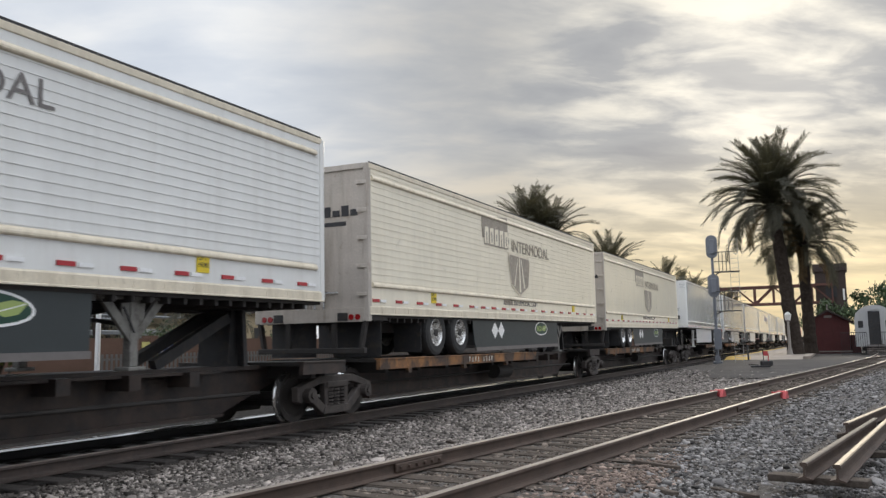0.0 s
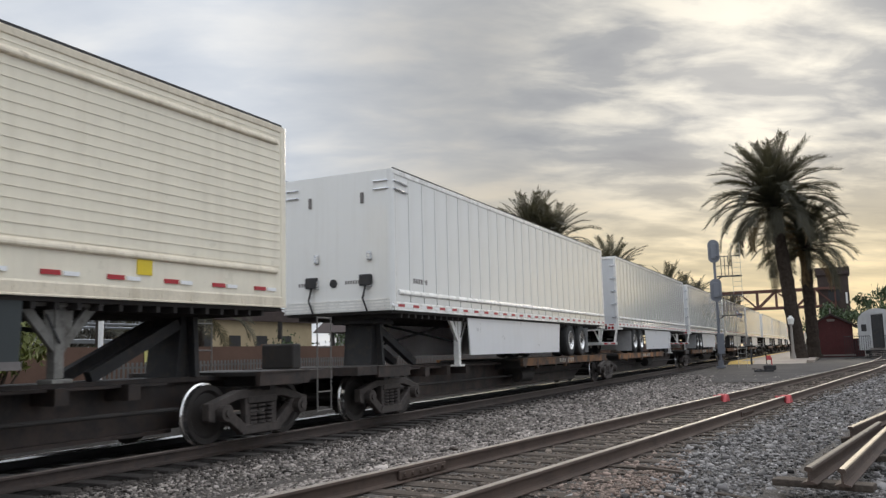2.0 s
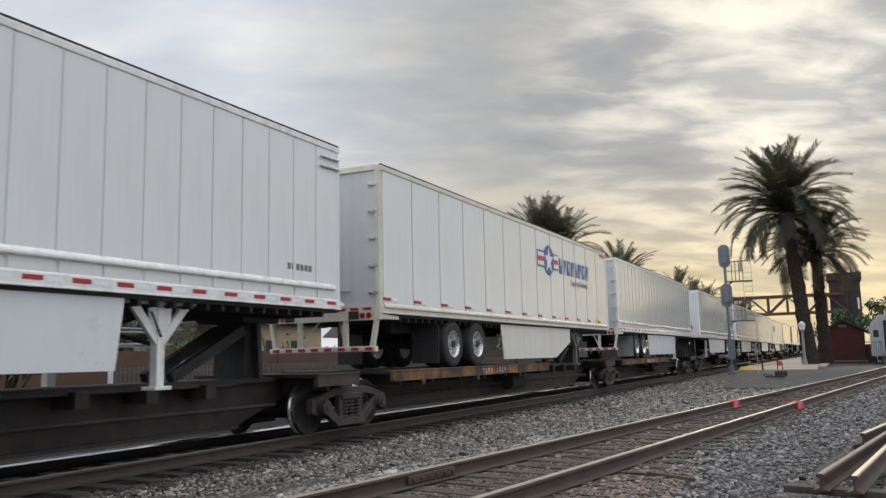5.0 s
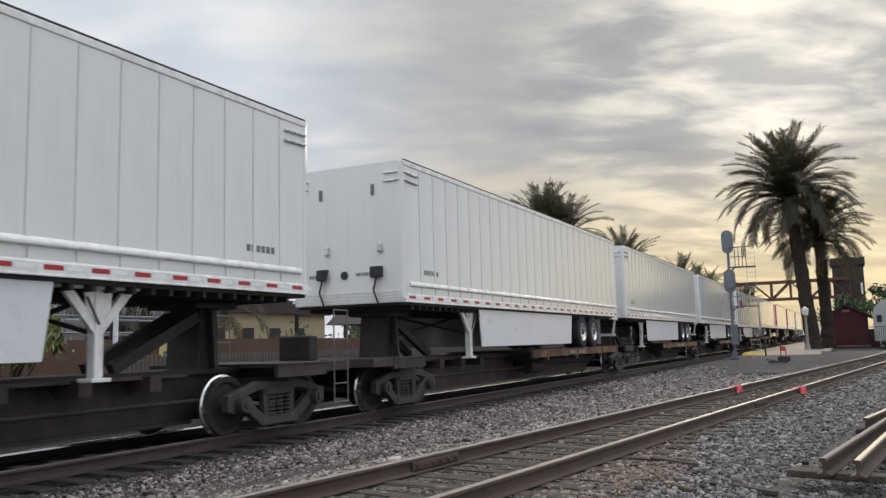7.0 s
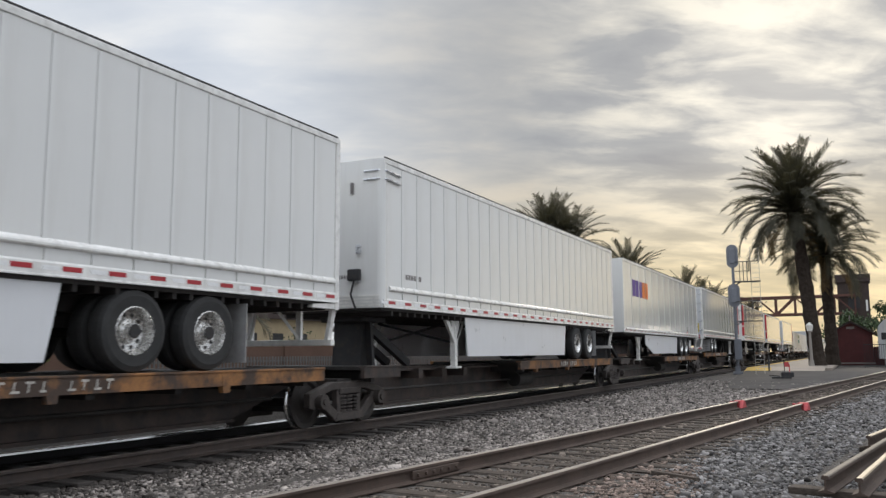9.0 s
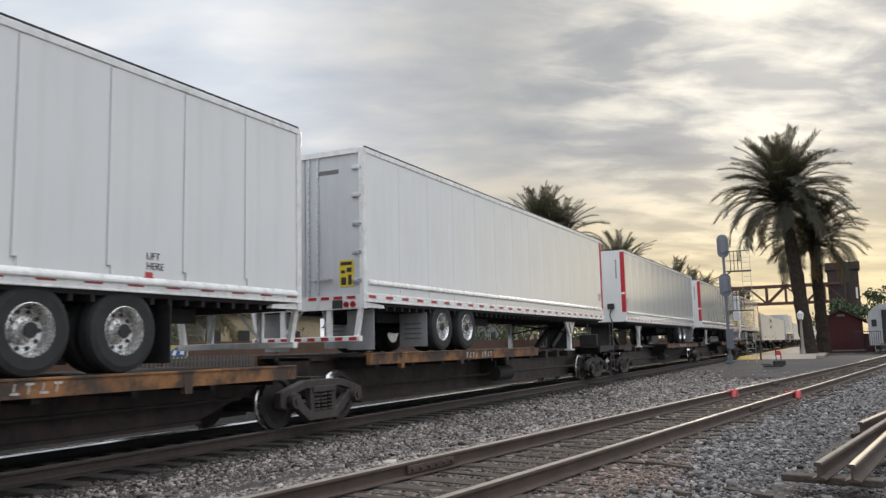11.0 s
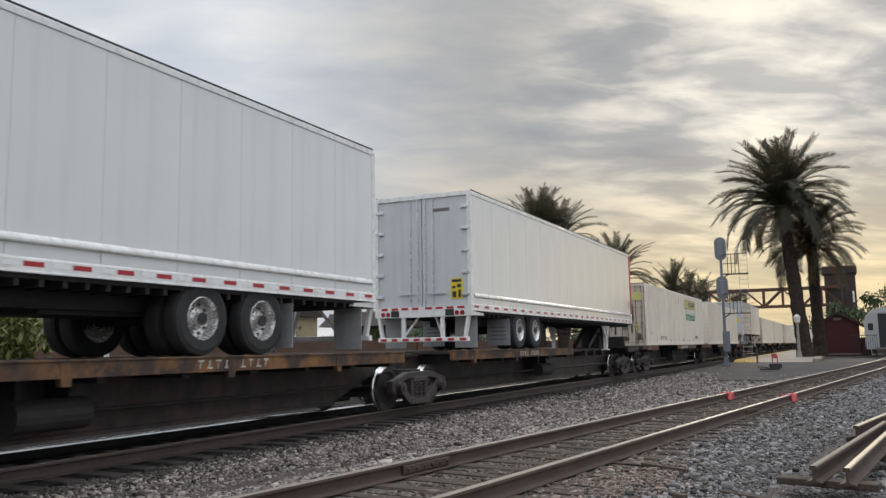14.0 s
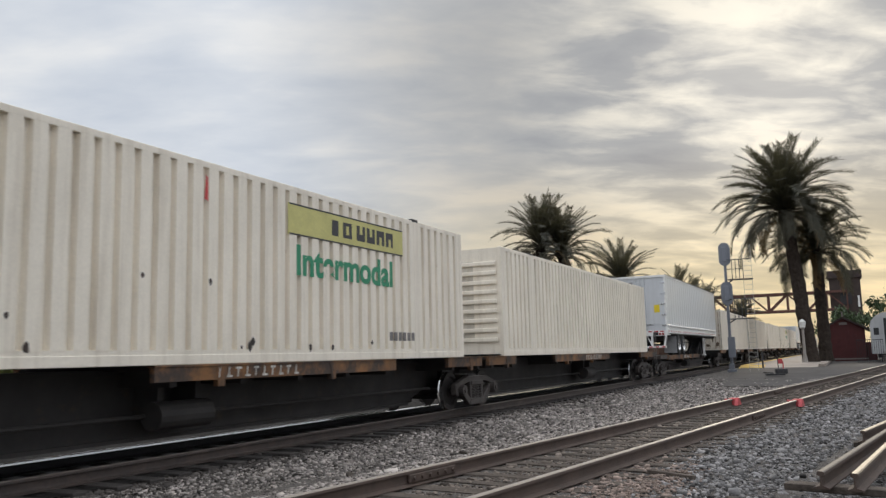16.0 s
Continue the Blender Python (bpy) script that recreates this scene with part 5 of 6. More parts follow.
def build_stones():
    rng = np.random.default_rng(11)
    rows = []
    for y0, y1, density, size in ((2.5, 9, 900, 0.038), (9, 14, 640, 0.041), (14, 22, 360, 0.046), (22, 34, 170, 0.054), (34, 44, 60, 0.06)):
        x0, x1 = -8.1 if y0 < 34 else -7.6, 0.9 + 0.075 * y1
        n = int((x1 - x0) * (y1 - y0) * density)
        x, y = rng.uniform(x0, x1, n), rng.uniform(y0, y1, n)
        keep = x < 0.7 + 0.075 * y
        keep &= x > -1.8 * y + 1.0        # beside the part of the bed in view
        x, y = x[keep], y[keep]
        s = size * 0.94 * rng.lognormal(0, 0.42, len(x))
        rows.append(np.stack([x, y, np.array([ground_height(a, b) for a, b in zip(x, y)]) + rng.uniform(-0.012, 0.014, len(x)), s], 1))
    # thinner spread on the rest of the bed
    n = 30000
    x, y = rng.uniform(-8.1, 3.4, n), rng.uniform(-14.0, 30.0, n)
    keep = ~((y > 2.5) & (x < 0.7 + 0.075 * y) & (x > -1.8 * y + 1.0))
    x, y = x[keep], y[keep]
    s = 0.055 * rng.lognormal(0, 0.35, len(x))
    rows.append(np.stack([x, y, np.array([ground_height(a, b) for a, b in zip(x, y)]) + rng.uniform(-0.012, 0.014, len(x)), s], 1))
    p = np.concatenate(rows)
    off = p[:, 0] - np.array([siding_x(v) for v in p[:, 1]])
    near_rail = (np.abs(np.abs(off) - 0.752) < 0.09)
    p = p[~near_rail]
    off = off[~near_rail]
    inside = np.abs(off) < 0.70
    p[inside, 2] -= 0.008
    # fewer on the ties
    on_tie = (np.abs(off) < 1.25) & (np.mod(p[:, 1] - 0.128 * off - 1.0 + 0.11, 0.53) < 0.22)
    drop = on_tie & (rng.uniform(0, 1, len(p)) < 0.86)
    p, off = p[~drop], off[~drop]
    red = ((p[:, 0] + 2.3) ** 2 / 0.55 + (p[:, 1] - 9.0) ** 2 / 7.0 < rng.uniform(0.1, 1.2, len(p)))
    dark = (p[:, 0] < -7.35 + rng.normal(0, 0.12, len(p))) & ~red
    brown = (np.abs(off) < 1.05 + rng.normal(0, 0.12, len(p))) & ~red & ~dark
    mid = (off > -0.75) & ~red & ~dark & ~brown
    scatter_stones("ballast", "pale crushed ballast stones between the tracks", STONE, p[~red & ~dark & ~mid & ~brown], 1)
    scatter_stones("ballast", "brown dusty stones between the siding rails", STONE_BROWN, p[brown], 5)
    scatter_stones("ballast", "grey-blue crushed stones around the siding", STONE_BLUE, p[mid], 2)
    scatter_stones("ballast", "grease-dark stones beside the main rail", STONE_DARK, p[dark], 3)
    scatter_stones("ballast", "reddish broken stones and dirt", STONE_RED, p[red], 4)


STONE_BLUE = material("blue_grey_crushed_stone", (0.195, 0.185, 0.180), 0.9, spread=0.22, scale=2.0, fine=60, bump=0.3, island=0.8)
STONE_BROWN = material("brown_dusty_stone", (0.155, 0.128, 0.108), 0.9, spread=0.25, scale=2.0, fine=60, bump=0.3, island=0.7)
STONE_RED = material("reddish_crushed_stone", (0.245, 0.188, 0.158), 0.9, spread=0.22, scale=2.0, fine=60, bump=0.3, island=0.5)
# greasy bed, with the shade under the train put into its black
GREASE_SHADE = material("greasy_shaded_ballast", (0.030, 0.027, 0.025), 0.9, spread=0.4, scale=3, fine=40, bump=0.9, depth=0.05)
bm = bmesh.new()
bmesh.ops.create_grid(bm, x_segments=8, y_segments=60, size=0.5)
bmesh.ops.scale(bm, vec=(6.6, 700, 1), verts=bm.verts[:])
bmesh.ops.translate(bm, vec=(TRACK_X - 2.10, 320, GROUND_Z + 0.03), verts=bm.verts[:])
tagged(new("track_bed", mesh_from(bm, "track_bed", GREASE_SHADE)), "main track ballast dark with grease and painted train shade", "track bed", kind="structure")

EARTH = material("brown_trodden_earth", (0.10, 0.075, 0.06), 0.95, spread=0.35, scale=0.8, fine=20, bump=0.6, depth=0.04)
bm = bmesh.new()
bmesh.ops.create_grid(bm, x_segments=6, y_segments=40, size=0.5)
bmesh.ops.scale(bm, vec=(5.4, 300, 1), verts=bm.verts[:])
bmesh.ops.translate(bm, vec=(-17.15, 100, GROUND_Z + 0.02), verts=bm.verts[:])
tagged(new("earth_strip", mesh_from(bm, "earth_strip", EARTH)), "brown earth strip beyond the main track", "ground", kind="structure")

# ---- paving beyond the ballast ----
bm = bmesh.new()
rows = []
for y in [36 + 2 * k for k in range(55)]:
    left = -5.0 - 2.2 * min(1.0, (y - 36) / 26)
    right = siding_x(y) - 1.5 if y < 62 else 14.0
    rows.append([bm.verts.new((left + (right - left) * k / 6, y, max(ground_height(left + (right - left) * k / 6, y), ground_height(left + (right - left) * k / 6, y + 1)) + 0.03)) for k in range(7)])
for a, b in zip(rows, rows[1:]):
    for k in range(6):
        bm.faces.new((a[k], a[k + 1], b[k + 1], b[k]))
tagged(new("pavement", mesh_from(bm, "pavement", ASPHALT)), "worn grey asphalt apron beside the tracks", "asphalt", kind="structure")
platform = tagged(new("platform"), "low concrete station platform with a yellow edge", "platform", kind="structure")
bm = bmesh.new()
for k in range(16):
    box(bm, -6.75, -1.5, 66.0 + k * 5.0, 70.96 + k * 5.0, GROUND_Z, 0.0)
part("slab", bm, PAVING, platform)
bm = boxed(-7.35, -6.77, 66.0, 146.0, GROUND_Z, 0.004)
slab(bm, [(64.2, GROUND_Z), (66.0, 0.004), (66.0, GROUND_Z)], -7.35, -5.6)
part("yellow_edge", bm, YELLOW_EDGE, platform, "worn yellow platform edge")
bm = slab(bmesh.new(), [(64.2, GROUND_Z + 0.02), (66.0, 0.0), (66.0, GROUND_Z + 0.01)], -5.58, -2.0)
part("ramp", bm, PAVING, platform)

# ---- things by the siding ----
FLAG_RED = material("faded_red_paint", (0.50, 0.07, 0.075), 0.6, spread=0.15, scale=8)
BRIGHT_RAIL = material("sun_bleached_rail_steel", (0.32, 0.26, 0.18), 0.55, 0.2, spread=0.2, scale=4, dirt=(0.12, 0.07, 0.045), dirt_at=(0.52, 0.7))


def joint_bar(y, side):
    x = siding_x(y) + side * 0.752
    root = thing("joint_bar", pose(x, y, -0.09, 0, 0, -7.3), "bolted rusty joint bar on the siding rail", "rail joint", "rail joints")
    for s in (1, -1):
        plate = part("plate", boxed(s * 0.012, s * 0.045, -0.46, 0.46, -0.05, 0.045, bevel=0.012), RUST_RED, root)
        for k in range(6):
            bm = bmesh.new()
            rod(bm, (s * 0.04, -0.38 + k * 0.152, 0), (s * 0.075, -0.38 + k * 0.152, 0), 0.022, seg=6)
            part("bolt", bm, RUST_RED, plate)


joint_bar(8.35, -1)
joint_bar(17.1, 1)
joint_bar(26.5, -1)


def rail_clamp(x, y):
    root = thing("rail_clamp", pose(x, y, 0, 0, 0, -7.3), "red painted clamp blocking the siding rail", "rail clamp", "red rail clamps")
    part("jaw", boxed(-0.075, 0.075, -0.11, 0.11, -0.15, 0.02, bevel=0.02), FLAG_RED, root)
    part("ramp_plate", slab(bmesh.new(), [(-0.2, -0.15), (0.2, -0.15), (0.10, 0.0), (-0.05, 0.03)], 0.075, 0.15), FLAG_RED, root)
    part("handle", rod(bmesh.new(), (-0.09, 0.0, -0.04), (-0.20, 0.05, -0.02), 0.022, seg=8), FLAG_RED, root)


rail_clamp(siding_x(21.4) - 0.752, 21.4)
rail_clamp(siding_x(21.0) + 0.752, 21.0)


WORN_RAIL = material("dull_brown_rail_steel", (0.15, 0.125, 0.10), 0.7, 0.1, spread=0.25, scale=4, dirt=(0.07, 0.05, 0.04), dirt_at=(0.5, 0.7))


def loose_rail(x0, y0, x1, y1, z, roll, label, top=None):
    d = math.hypot(x1 - x0, y1 - y0)
    ob = new("loose_rail", rail_mesh([(0, 0), (0, d)], 0.0, RUST_RED, top or BRIGHT_RAIL))
    ob.matrix_basis = pose(x0, y0, z, 0, roll, math.degrees(math.atan2(-(x1 - x0), y1 - y0)))
    tagged(ob, label, "rail", "spare rails")


loose_rail(-0.34, 9.03, 0.52, 14.4, -0.005, 0, "spare rusty rail lying on timber blocks", WORN_RAIL)
loose_rail(-0.04, 8.97, 1.35, 19.2, -0.005, 0, "spare rail with bright worn head on blocks")
loose_rail(0.10, 13.4, 0.95, 17.6, 0.0, 0, "short spare rail lying beside the others")
for x, y, w, turn in ((-0.22, 9.35, 0.95, 78), (0.20, 11.6, 0.9, 92), (0.85, 16.2, 1.1, 95), (0.42, 13.6, 0.9, 88)):
    ob = new("timber_block", mesh_from(box(bmesh.new(), -0.11, 0.11, -w / 2, w / 2, -0.07, 0.0, bevel=0.01), "timber_block", TIE))
    ob.matrix_basis = pose(x, y, -0.177, 0, 0, turn)
    tagged(ob, "weathered timber block under the spare rails", "timber", "timber blocks")
for x, y, turn, n in ((-1.0, 8.9, 70, 0.5), (-0.55, 10.3, 80, 0.7), (-1.6, 8.3, 60, 0.35), (-5.9, 9.2, 40, 0.4), (-5.3, 11.5, 60, 0.3), (-1.9, 9.6, 75, 0.55)):
    ob = new("wood_scrap", mesh_from(box(bmesh.new(), -0.05, 0.05, -n / 2, n / 2, -0.02, 0.025, bevel=0.008), "wood_scrap", TIE))
    ob.matrix_basis = pose(x, y, ground_height(x, y) + 0.012, 3, 4, turn)
    tagged(ob, "broken piece of weathered tie wood", "wood scrap", "wood scraps")


def switch_stand():
    root = thing("switch_stand", pose(-3.35, 46.0, GROUND_Z + 0.03, 0, 0, 10), "low black switch machine with a red flag", "switch stand")
    part("base", boxed(-0.6, 0.35, -0.25, 0.25, 0.0, 0.10, bevel=0.02), BLACK, root)
    part("case", boxed(-0.12, 0.48, -0.2, 0.2, 0.07, 0.34, bevel=0.05), BLACK, root)
    bm = bmesh.new()
    rod(bm, (0.05, 0, 0.3), (0.02, 0, 0.95), 0.02)
    rod(bm, (-0.2, 0.05, 0.12), (-0.70, 0.1, 0.16), 0.025)
    part("lever", bm, UNDER, root)
    part("flag", boxed(0.02, 0.26, -0.012, 0.012, 0.60, 0.84), FLAG_RED, root, "small red flag plate")
    part("target", boxed(0.26, 0.30, -0.08, 0.08, 0.34, 0.74), FLAG_RED, root)


switch_stand()


# the second track that leaves towards the old carriage
spur = tagged(new("spur_track"), "curved spur rails leaving the siding", "railway track", kind="structure")
for path in ([(0.45, 46.0), (1.35, 54.0), (2.55, 62.0), (4.2, 70.0), (6.4, 78.0)], [(1.9, 46.0), (2.9, 54.0), (4.1, 62.0), (5.8, 70.0)]):
    ob = new("rail", rail_mesh(path, 0.0, RUST_RED, RAIL_TOP_DULL))
    ob.parent = spur

# ---- signal ----
SIGNAL_GREY = material("blue_grey_signal_paint", (0.17, 0.18, 0.205), 0.55, spread=0.1, scale=3)
SIGNAL_DARK = material("dark_grating_steel", (0.06, 0.06, 0.062), 0.6, spread=0.15)
ALU = material("dull_aluminium_ladder", (0.50, 0.49, 0.46), 0.5, 0.5, spread=0.08)


def signal():
    root = thing("railway_signal", pose(-6.68, 55.0, GROUND_Z, 0, 0, 6), "grey railway signal mast with two oval heads and ladder", "signal")
    bm = bmesh.new()
    rod(bm, (0, 0, 0.3), (0, 0, 7.8), 0.095, 0.085, seg=16)
    part("mast", bm, SIGNAL_GREY, root)
    bm = boxed(-0.28, 0.28, -0.28, 0.28, 0.0, 0.16, bevel=0.02)
    box(bm, -0.16, 0.16, -0.16, 0.16, 0.16, 0.5, bevel=0.03)
    box(bm, -0.14, 0.30, -0.36, -0.12, 0.9, 2.2, bevel=0.03)
    part("base", bm, SIGNAL_GREY, root)
    for z in (7.50, 4.98):
        bm = bmesh.new()
        pts = []
        for k in range(28):
            a = 2 * math.pi * k / 28
            pts.append((0.36 * math.cos(a), (0.40 if math.sin(a) > 0 else -0.40) + 0.35 * math.sin(a)))
        f = [bm.verts.new((x, -0.20, z + h)) for x, h in pts]
        g = [bm.verts.new((x, -0.16, z + h)) for x, h in pts]
        bm.faces.new(f)
        bm.faces.new(g[::-1])
        for k in range(28):
            bm.faces.new((f[k], g[k], g[(k + 1) % 28], f[(k + 1) % 28]))
        bmesh.ops.recalc_face_normals(bm, faces=bm.faces[:])
        head = part("signal_head", bm, SIGNAL_GREY, root, "oval grey signal backboard")
        part("lamp_case", boxed(-0.17, 0.17, -0.30, -0.20, z - 0.48, z + 0.48, bevel=0.04), SIGNAL_GREY, head)
        for dz in (-0.30, 0.0, 0.30):
            bm = bmesh.new()
            rod(bm, (0, -0.16, z + dz), (0, 0.14, z + dz), 0.13, 0.15, seg=14)
            part("hood", bm, BLACK, head)
        zp = z - 1.67
        plat = part("service_platform", boxed(0.10, 1.62, -0.32, 0.32, zp, zp + 0.05), SIGNAL_DARK, root)
        for x in (0.40, 0.62, 0.84, 1.06):
            part("guard_bar", rod(bmesh.new(), (x, -0.30, zp), (x, -0.30, zp + 1.28), 0.025, seg=6), SIGNAL_DARK, plat)
        for x in (0.62, 0.84, 1.06):
            part("guard_bar", rod(bmesh.new(), (x, 0.30, zp), (x, 0.30, zp + 1.2), 0.02, seg=6), SIGNAL_DARK, plat)
        part("hand_rail", rod(bmesh.new(), (0.1, -0.30, zp + 1.28), (1.55, -0.30, zp + 1.30), 0.028, seg=6), SIGNAL_DARK, plat)
        part("hand_rail", rod(bmesh.new(), (0.1, -0.30, zp + 0.68), (1.06, -0.30, zp + 0.68), 0.02, seg=6), SIGNAL_DARK, plat)
        part("bracket", rod(bmesh.new(), (0.0, 0.0, zp - 0.25), (0.4, 0.0, zp), 0.04, seg=6), SIGNAL_DARK, plat)
    bm = bmesh.new()
    for x in (1.06, 1.58):
        rod(bm, (x, 0.1, 0.0), (x, 0.1, 8.05), 0.014, seg=6)
    for k in range(26):
        rod(bm, (1.06, 0.1, 0.3 + k * 0.305), (1.58, 0.1, 0.3 + k * 0.305), 0.011, seg=6)
    part("ladder", bm, ALU, root)


signal()


def sign_post(x, y, h, r, mat, label):
    bm = rod(bmesh.new(), (0, 0, 0), (0, 0, h), r, seg=8)
    ob = new("marker_post", mesh_from(bm, "marker_post", mat))
    ob.matrix_basis = pose(x, y, GROUND_Z + 0.05)
    tagged(ob, label, "post")


sign_post(-5.45, 62.0, 1.1, 0.06, SIGNAL_DARK, "short dark marker post by the platform")

# ---- platform lamp, shed, carriage, bridge ----
GLOBE = material("milky_lantern_glass", (0.75, 0.74, 0.70), 0.35, spread=0.05)
LAMP_GREY = material("grey_lamp_post_paint", (0.30, 0.27, 0.24), 0.6, spread=0.15)


def station_lamp():
    root = thing("street_lamp", pose(-3.22, 74.0, 0.0), "old grey lamp post with a white lantern", "street lamp")
    bm = bmesh.new()
    rod(bm, (0, 0, 0), (0, 0, 0.5), 0.24, 0.16, seg=14)
    rod(bm, (0, 0, 0.5), (0, 0, 2.75), 0.13, 0.09, seg=14)
    rod(bm, (0, 0, 2.75), (0, 0, 2.85), 0.16, 0.20, seg=14)
    part("post", bm, LAMP_GREY, root)
    bm = bmesh.new()
    rod(bm, (0, 0, 2.85), (0, 0, 3.30), 0.20, 0.28, seg=8)
    rod(bm, (0, 0, 3.30), (0, 0, 3.55), 0.30, 0.05, seg=8)
    part("lantern", bm, GLOBE, root, "white glass lantern")


station_lamp()
SHED_RED = material("dark_red_shed_paint", (0.092, 0.019, 0.019), 0.7, spread=0.18, scale=2, streak=0.3)
SHED_TRIM = material("dull_grey_trim", (0.24, 0.20, 0.18), 0.7, spread=0.12)
ROOF_DARK = material("dark_shingle_roof", (0.055, 0.038, 0.034), 0.85, spread=0.25, scale=3, bump=0.4)


def shed():
    root = thing("shed", pose(-0.25, 88.0, GROUND_Z + 0.055, 0, 0, 2), "small dark red wooden shed with a gabled roof", "shed")
    bm = slab(bmesh.new(), [(-1.85, 0), (1.85, 0), (1.85, 3.05), (0, 4.05), (-1.85, 3.05)], 0.0, 4.0)
    bmesh.ops.transform(bm, matrix=pose(0, 0, 0, 0, 0, 90), verts=bm.verts[:])
    bmesh.ops.scale(bm, vec=(-1, 1, 1), verts=bm.verts[:])
    bmesh.ops.recalc_face_normals(bm, faces=bm.faces[:])
    wall = part("wall", bm, SHED_RED, root)
    for k in range(12):
        x = -1.75 + k * 0.315
        part("board", boxed(x - 0.02, x + 0.02, -0.03, 0.0, 0.25, 3.0 + (1.85 - abs(x)) * 0.5), SHED_RED, wall)
    for s in (1, -1):
        bm = bmesh.new()
        bar(bm, (0, -0.30, 4.16), (s * 2.25, -0.30, 2.93), 0.10, 0.14)
        part("barge_board", bm, ROOF_DARK, root)
        bm = slab(bmesh.new(), [(s * 0.0, 4.10), (s * 2.25, 2.88), (s * 2.25, 2.98), (0, 4.22)], 0, 4.7)
        bmesh.ops.transform(bm, matrix=pose(0, 0, 0, 0, 0, 90), verts=bm.verts[:])
        bmesh.ops.scale(bm, vec=(-1, 1, 1), verts=bm.verts[:])
        bmesh.ops.translate(bm, vec=(0, -0.3, 0), verts=bm.verts[:])
        bmesh.ops.recalc_face_normals(bm, faces=bm.faces[:])
        part("roof", bm, ROOF_DARK, root)
    part("skirting", boxed(-1.95, 1.95, -0.05, 0.0, 0.12, 0.26), SHED_TRIM, root)
    part("gable_vent", boxed(-0.35, 0.35, -0.05, 0.0, 3.45, 3.68), SHED_TRIM, root)
    bm = bmesh.new()
    rod(bm, (0, 0.3, 4.1), (0, 0.3, 4.75), 0.06)
    part("finial", bm, SHED_TRIM, root)
    part("lean_to", boxed(1.9, 2.75, 0.3, 3.0, 0.0, 1.75, bevel=0.03), SHED_RED, root)


shed()
STEEL_CAR = material("brushed_stainless_carriage", (0.50, 0.50, 0.50), 0.42, 0.45, spread=0.1, scale=1.5, streak=0.15)


def carriage():
    root = thing("passenger_car", pose(3.35, 79.0, GROUND_Z, 0, 0, -4), "old round-roofed silver passenger car on a spur", "railcar")
    prof = [(-1.52, 0.75), (1.52, 0.75), (1.52, 3.1)]
    for k in range(9):
        a = math.pi * k / 8
        prof.append((1.52 * math.cos(a), 3.1 + 1.2 * math.sin(a)))
    prof.append((-1.52, 3.1))
    bm = bmesh.new()
    f = [bm.verts.new((x, 0, z)) for x, z in prof]
    g = [bm.verts.new((x, 24, z)) for x, z in prof]
    bm.faces.new(f)
    bm.faces.new(g[::-1])
    for k in range(len(prof)):
        j = (k + 1) % len(prof)
        bm.faces.new((f[k], g[k], g[j], f[j]))
    bmesh.ops.remove_doubles(bm, verts=bm.verts[:], dist=0.001)
    bmesh.ops.recalc_face_normals(bm, faces=bm.faces[:])
    part("body", bm, STEEL_CAR, root)
    part("end_door", boxed(-0.45, 0.45, -0.06, 0.0, 0.9, 3.75, bevel=0.03), BLACK, root, "dark end door")
    part("diaphragm", boxed(-0.62, -0.46, -0.18, 0.0, 0.9, 3.85), STEEL_CAR, root)
    part("diaphragm", boxed(0.46, 0.62, -0.18, 0.0, 0.9, 3.85), STEEL_CAR, root)
    part("lamp_board", boxed(-0.5, 0.5, -0.10, 0.0, 3.82, 4.0), STEEL_CAR, root)
    for s in (1, -1):
        part("end_window", boxed(s * 0.85, s * 1.25, -0.03, 0.0, 2.35, 2.95, bevel=0.03), BLACK, root)
    bm = bmesh.new()
    for k in range(6):
        box(bm, -0.7, 0.7, -1.3 + k * 0.2, -1.05 + k * 0.2, 0.12 + k * 0.15, 0.17 + k * 0.15)
    part("steps", bm, SHED_TRIM, root)
    for y in (2.6, 21.0):
        for dy in (-1.2, 1.2):
            for s in (1, -1):
                bm = bmesh.new()
                rod(bm, (s * 0.72, y + dy, 0.46), (s * 0.86, y + dy, 0.46), 0.46, seg=24)
                part("wheel", bm, BLACK, root)
        part("truck_frame", boxed(-1.1, 1.1, y - 1.8, y + 1.8, 0.4, 0.76), BLACK, root)
    fence = thing("railing", pose(3.0, 76.3, GROUND_Z + 0.03), "black iron railing in front of the old carriage", "railing")
    for k in range(34):
        x = -2.3 + k * 0.16
        if abs(x) > 0.35:
            bm = rod(bmesh.new(), (x, 0, 0), (x, 0, 1.95), 0.018, seg=6)
            part("picket", bm, BLACK, fence)
    for z in (0.2, 1.9):
        bm = rod(bmesh.new(), (-2.35, 0, z), (-0.4, 0, z), 0.025, seg=6)
        rod(bm, (0.4, 0, z), (3.1, 0, z), 0.025, seg=6)
        part("rail_bar", bm, BLACK, fence)


carriage()
BRIDGE_RED = material("rust_red_bridge_steel", (0.11, 0.045, 0.033), 0.7, spread=0.25, scale=2)
TOWER_BRICK = material("dark_brick_tower", (0.052, 0.036, 0.030), 0.85, spread=0.2, scale=1.5, fine=12, bump=0.3)


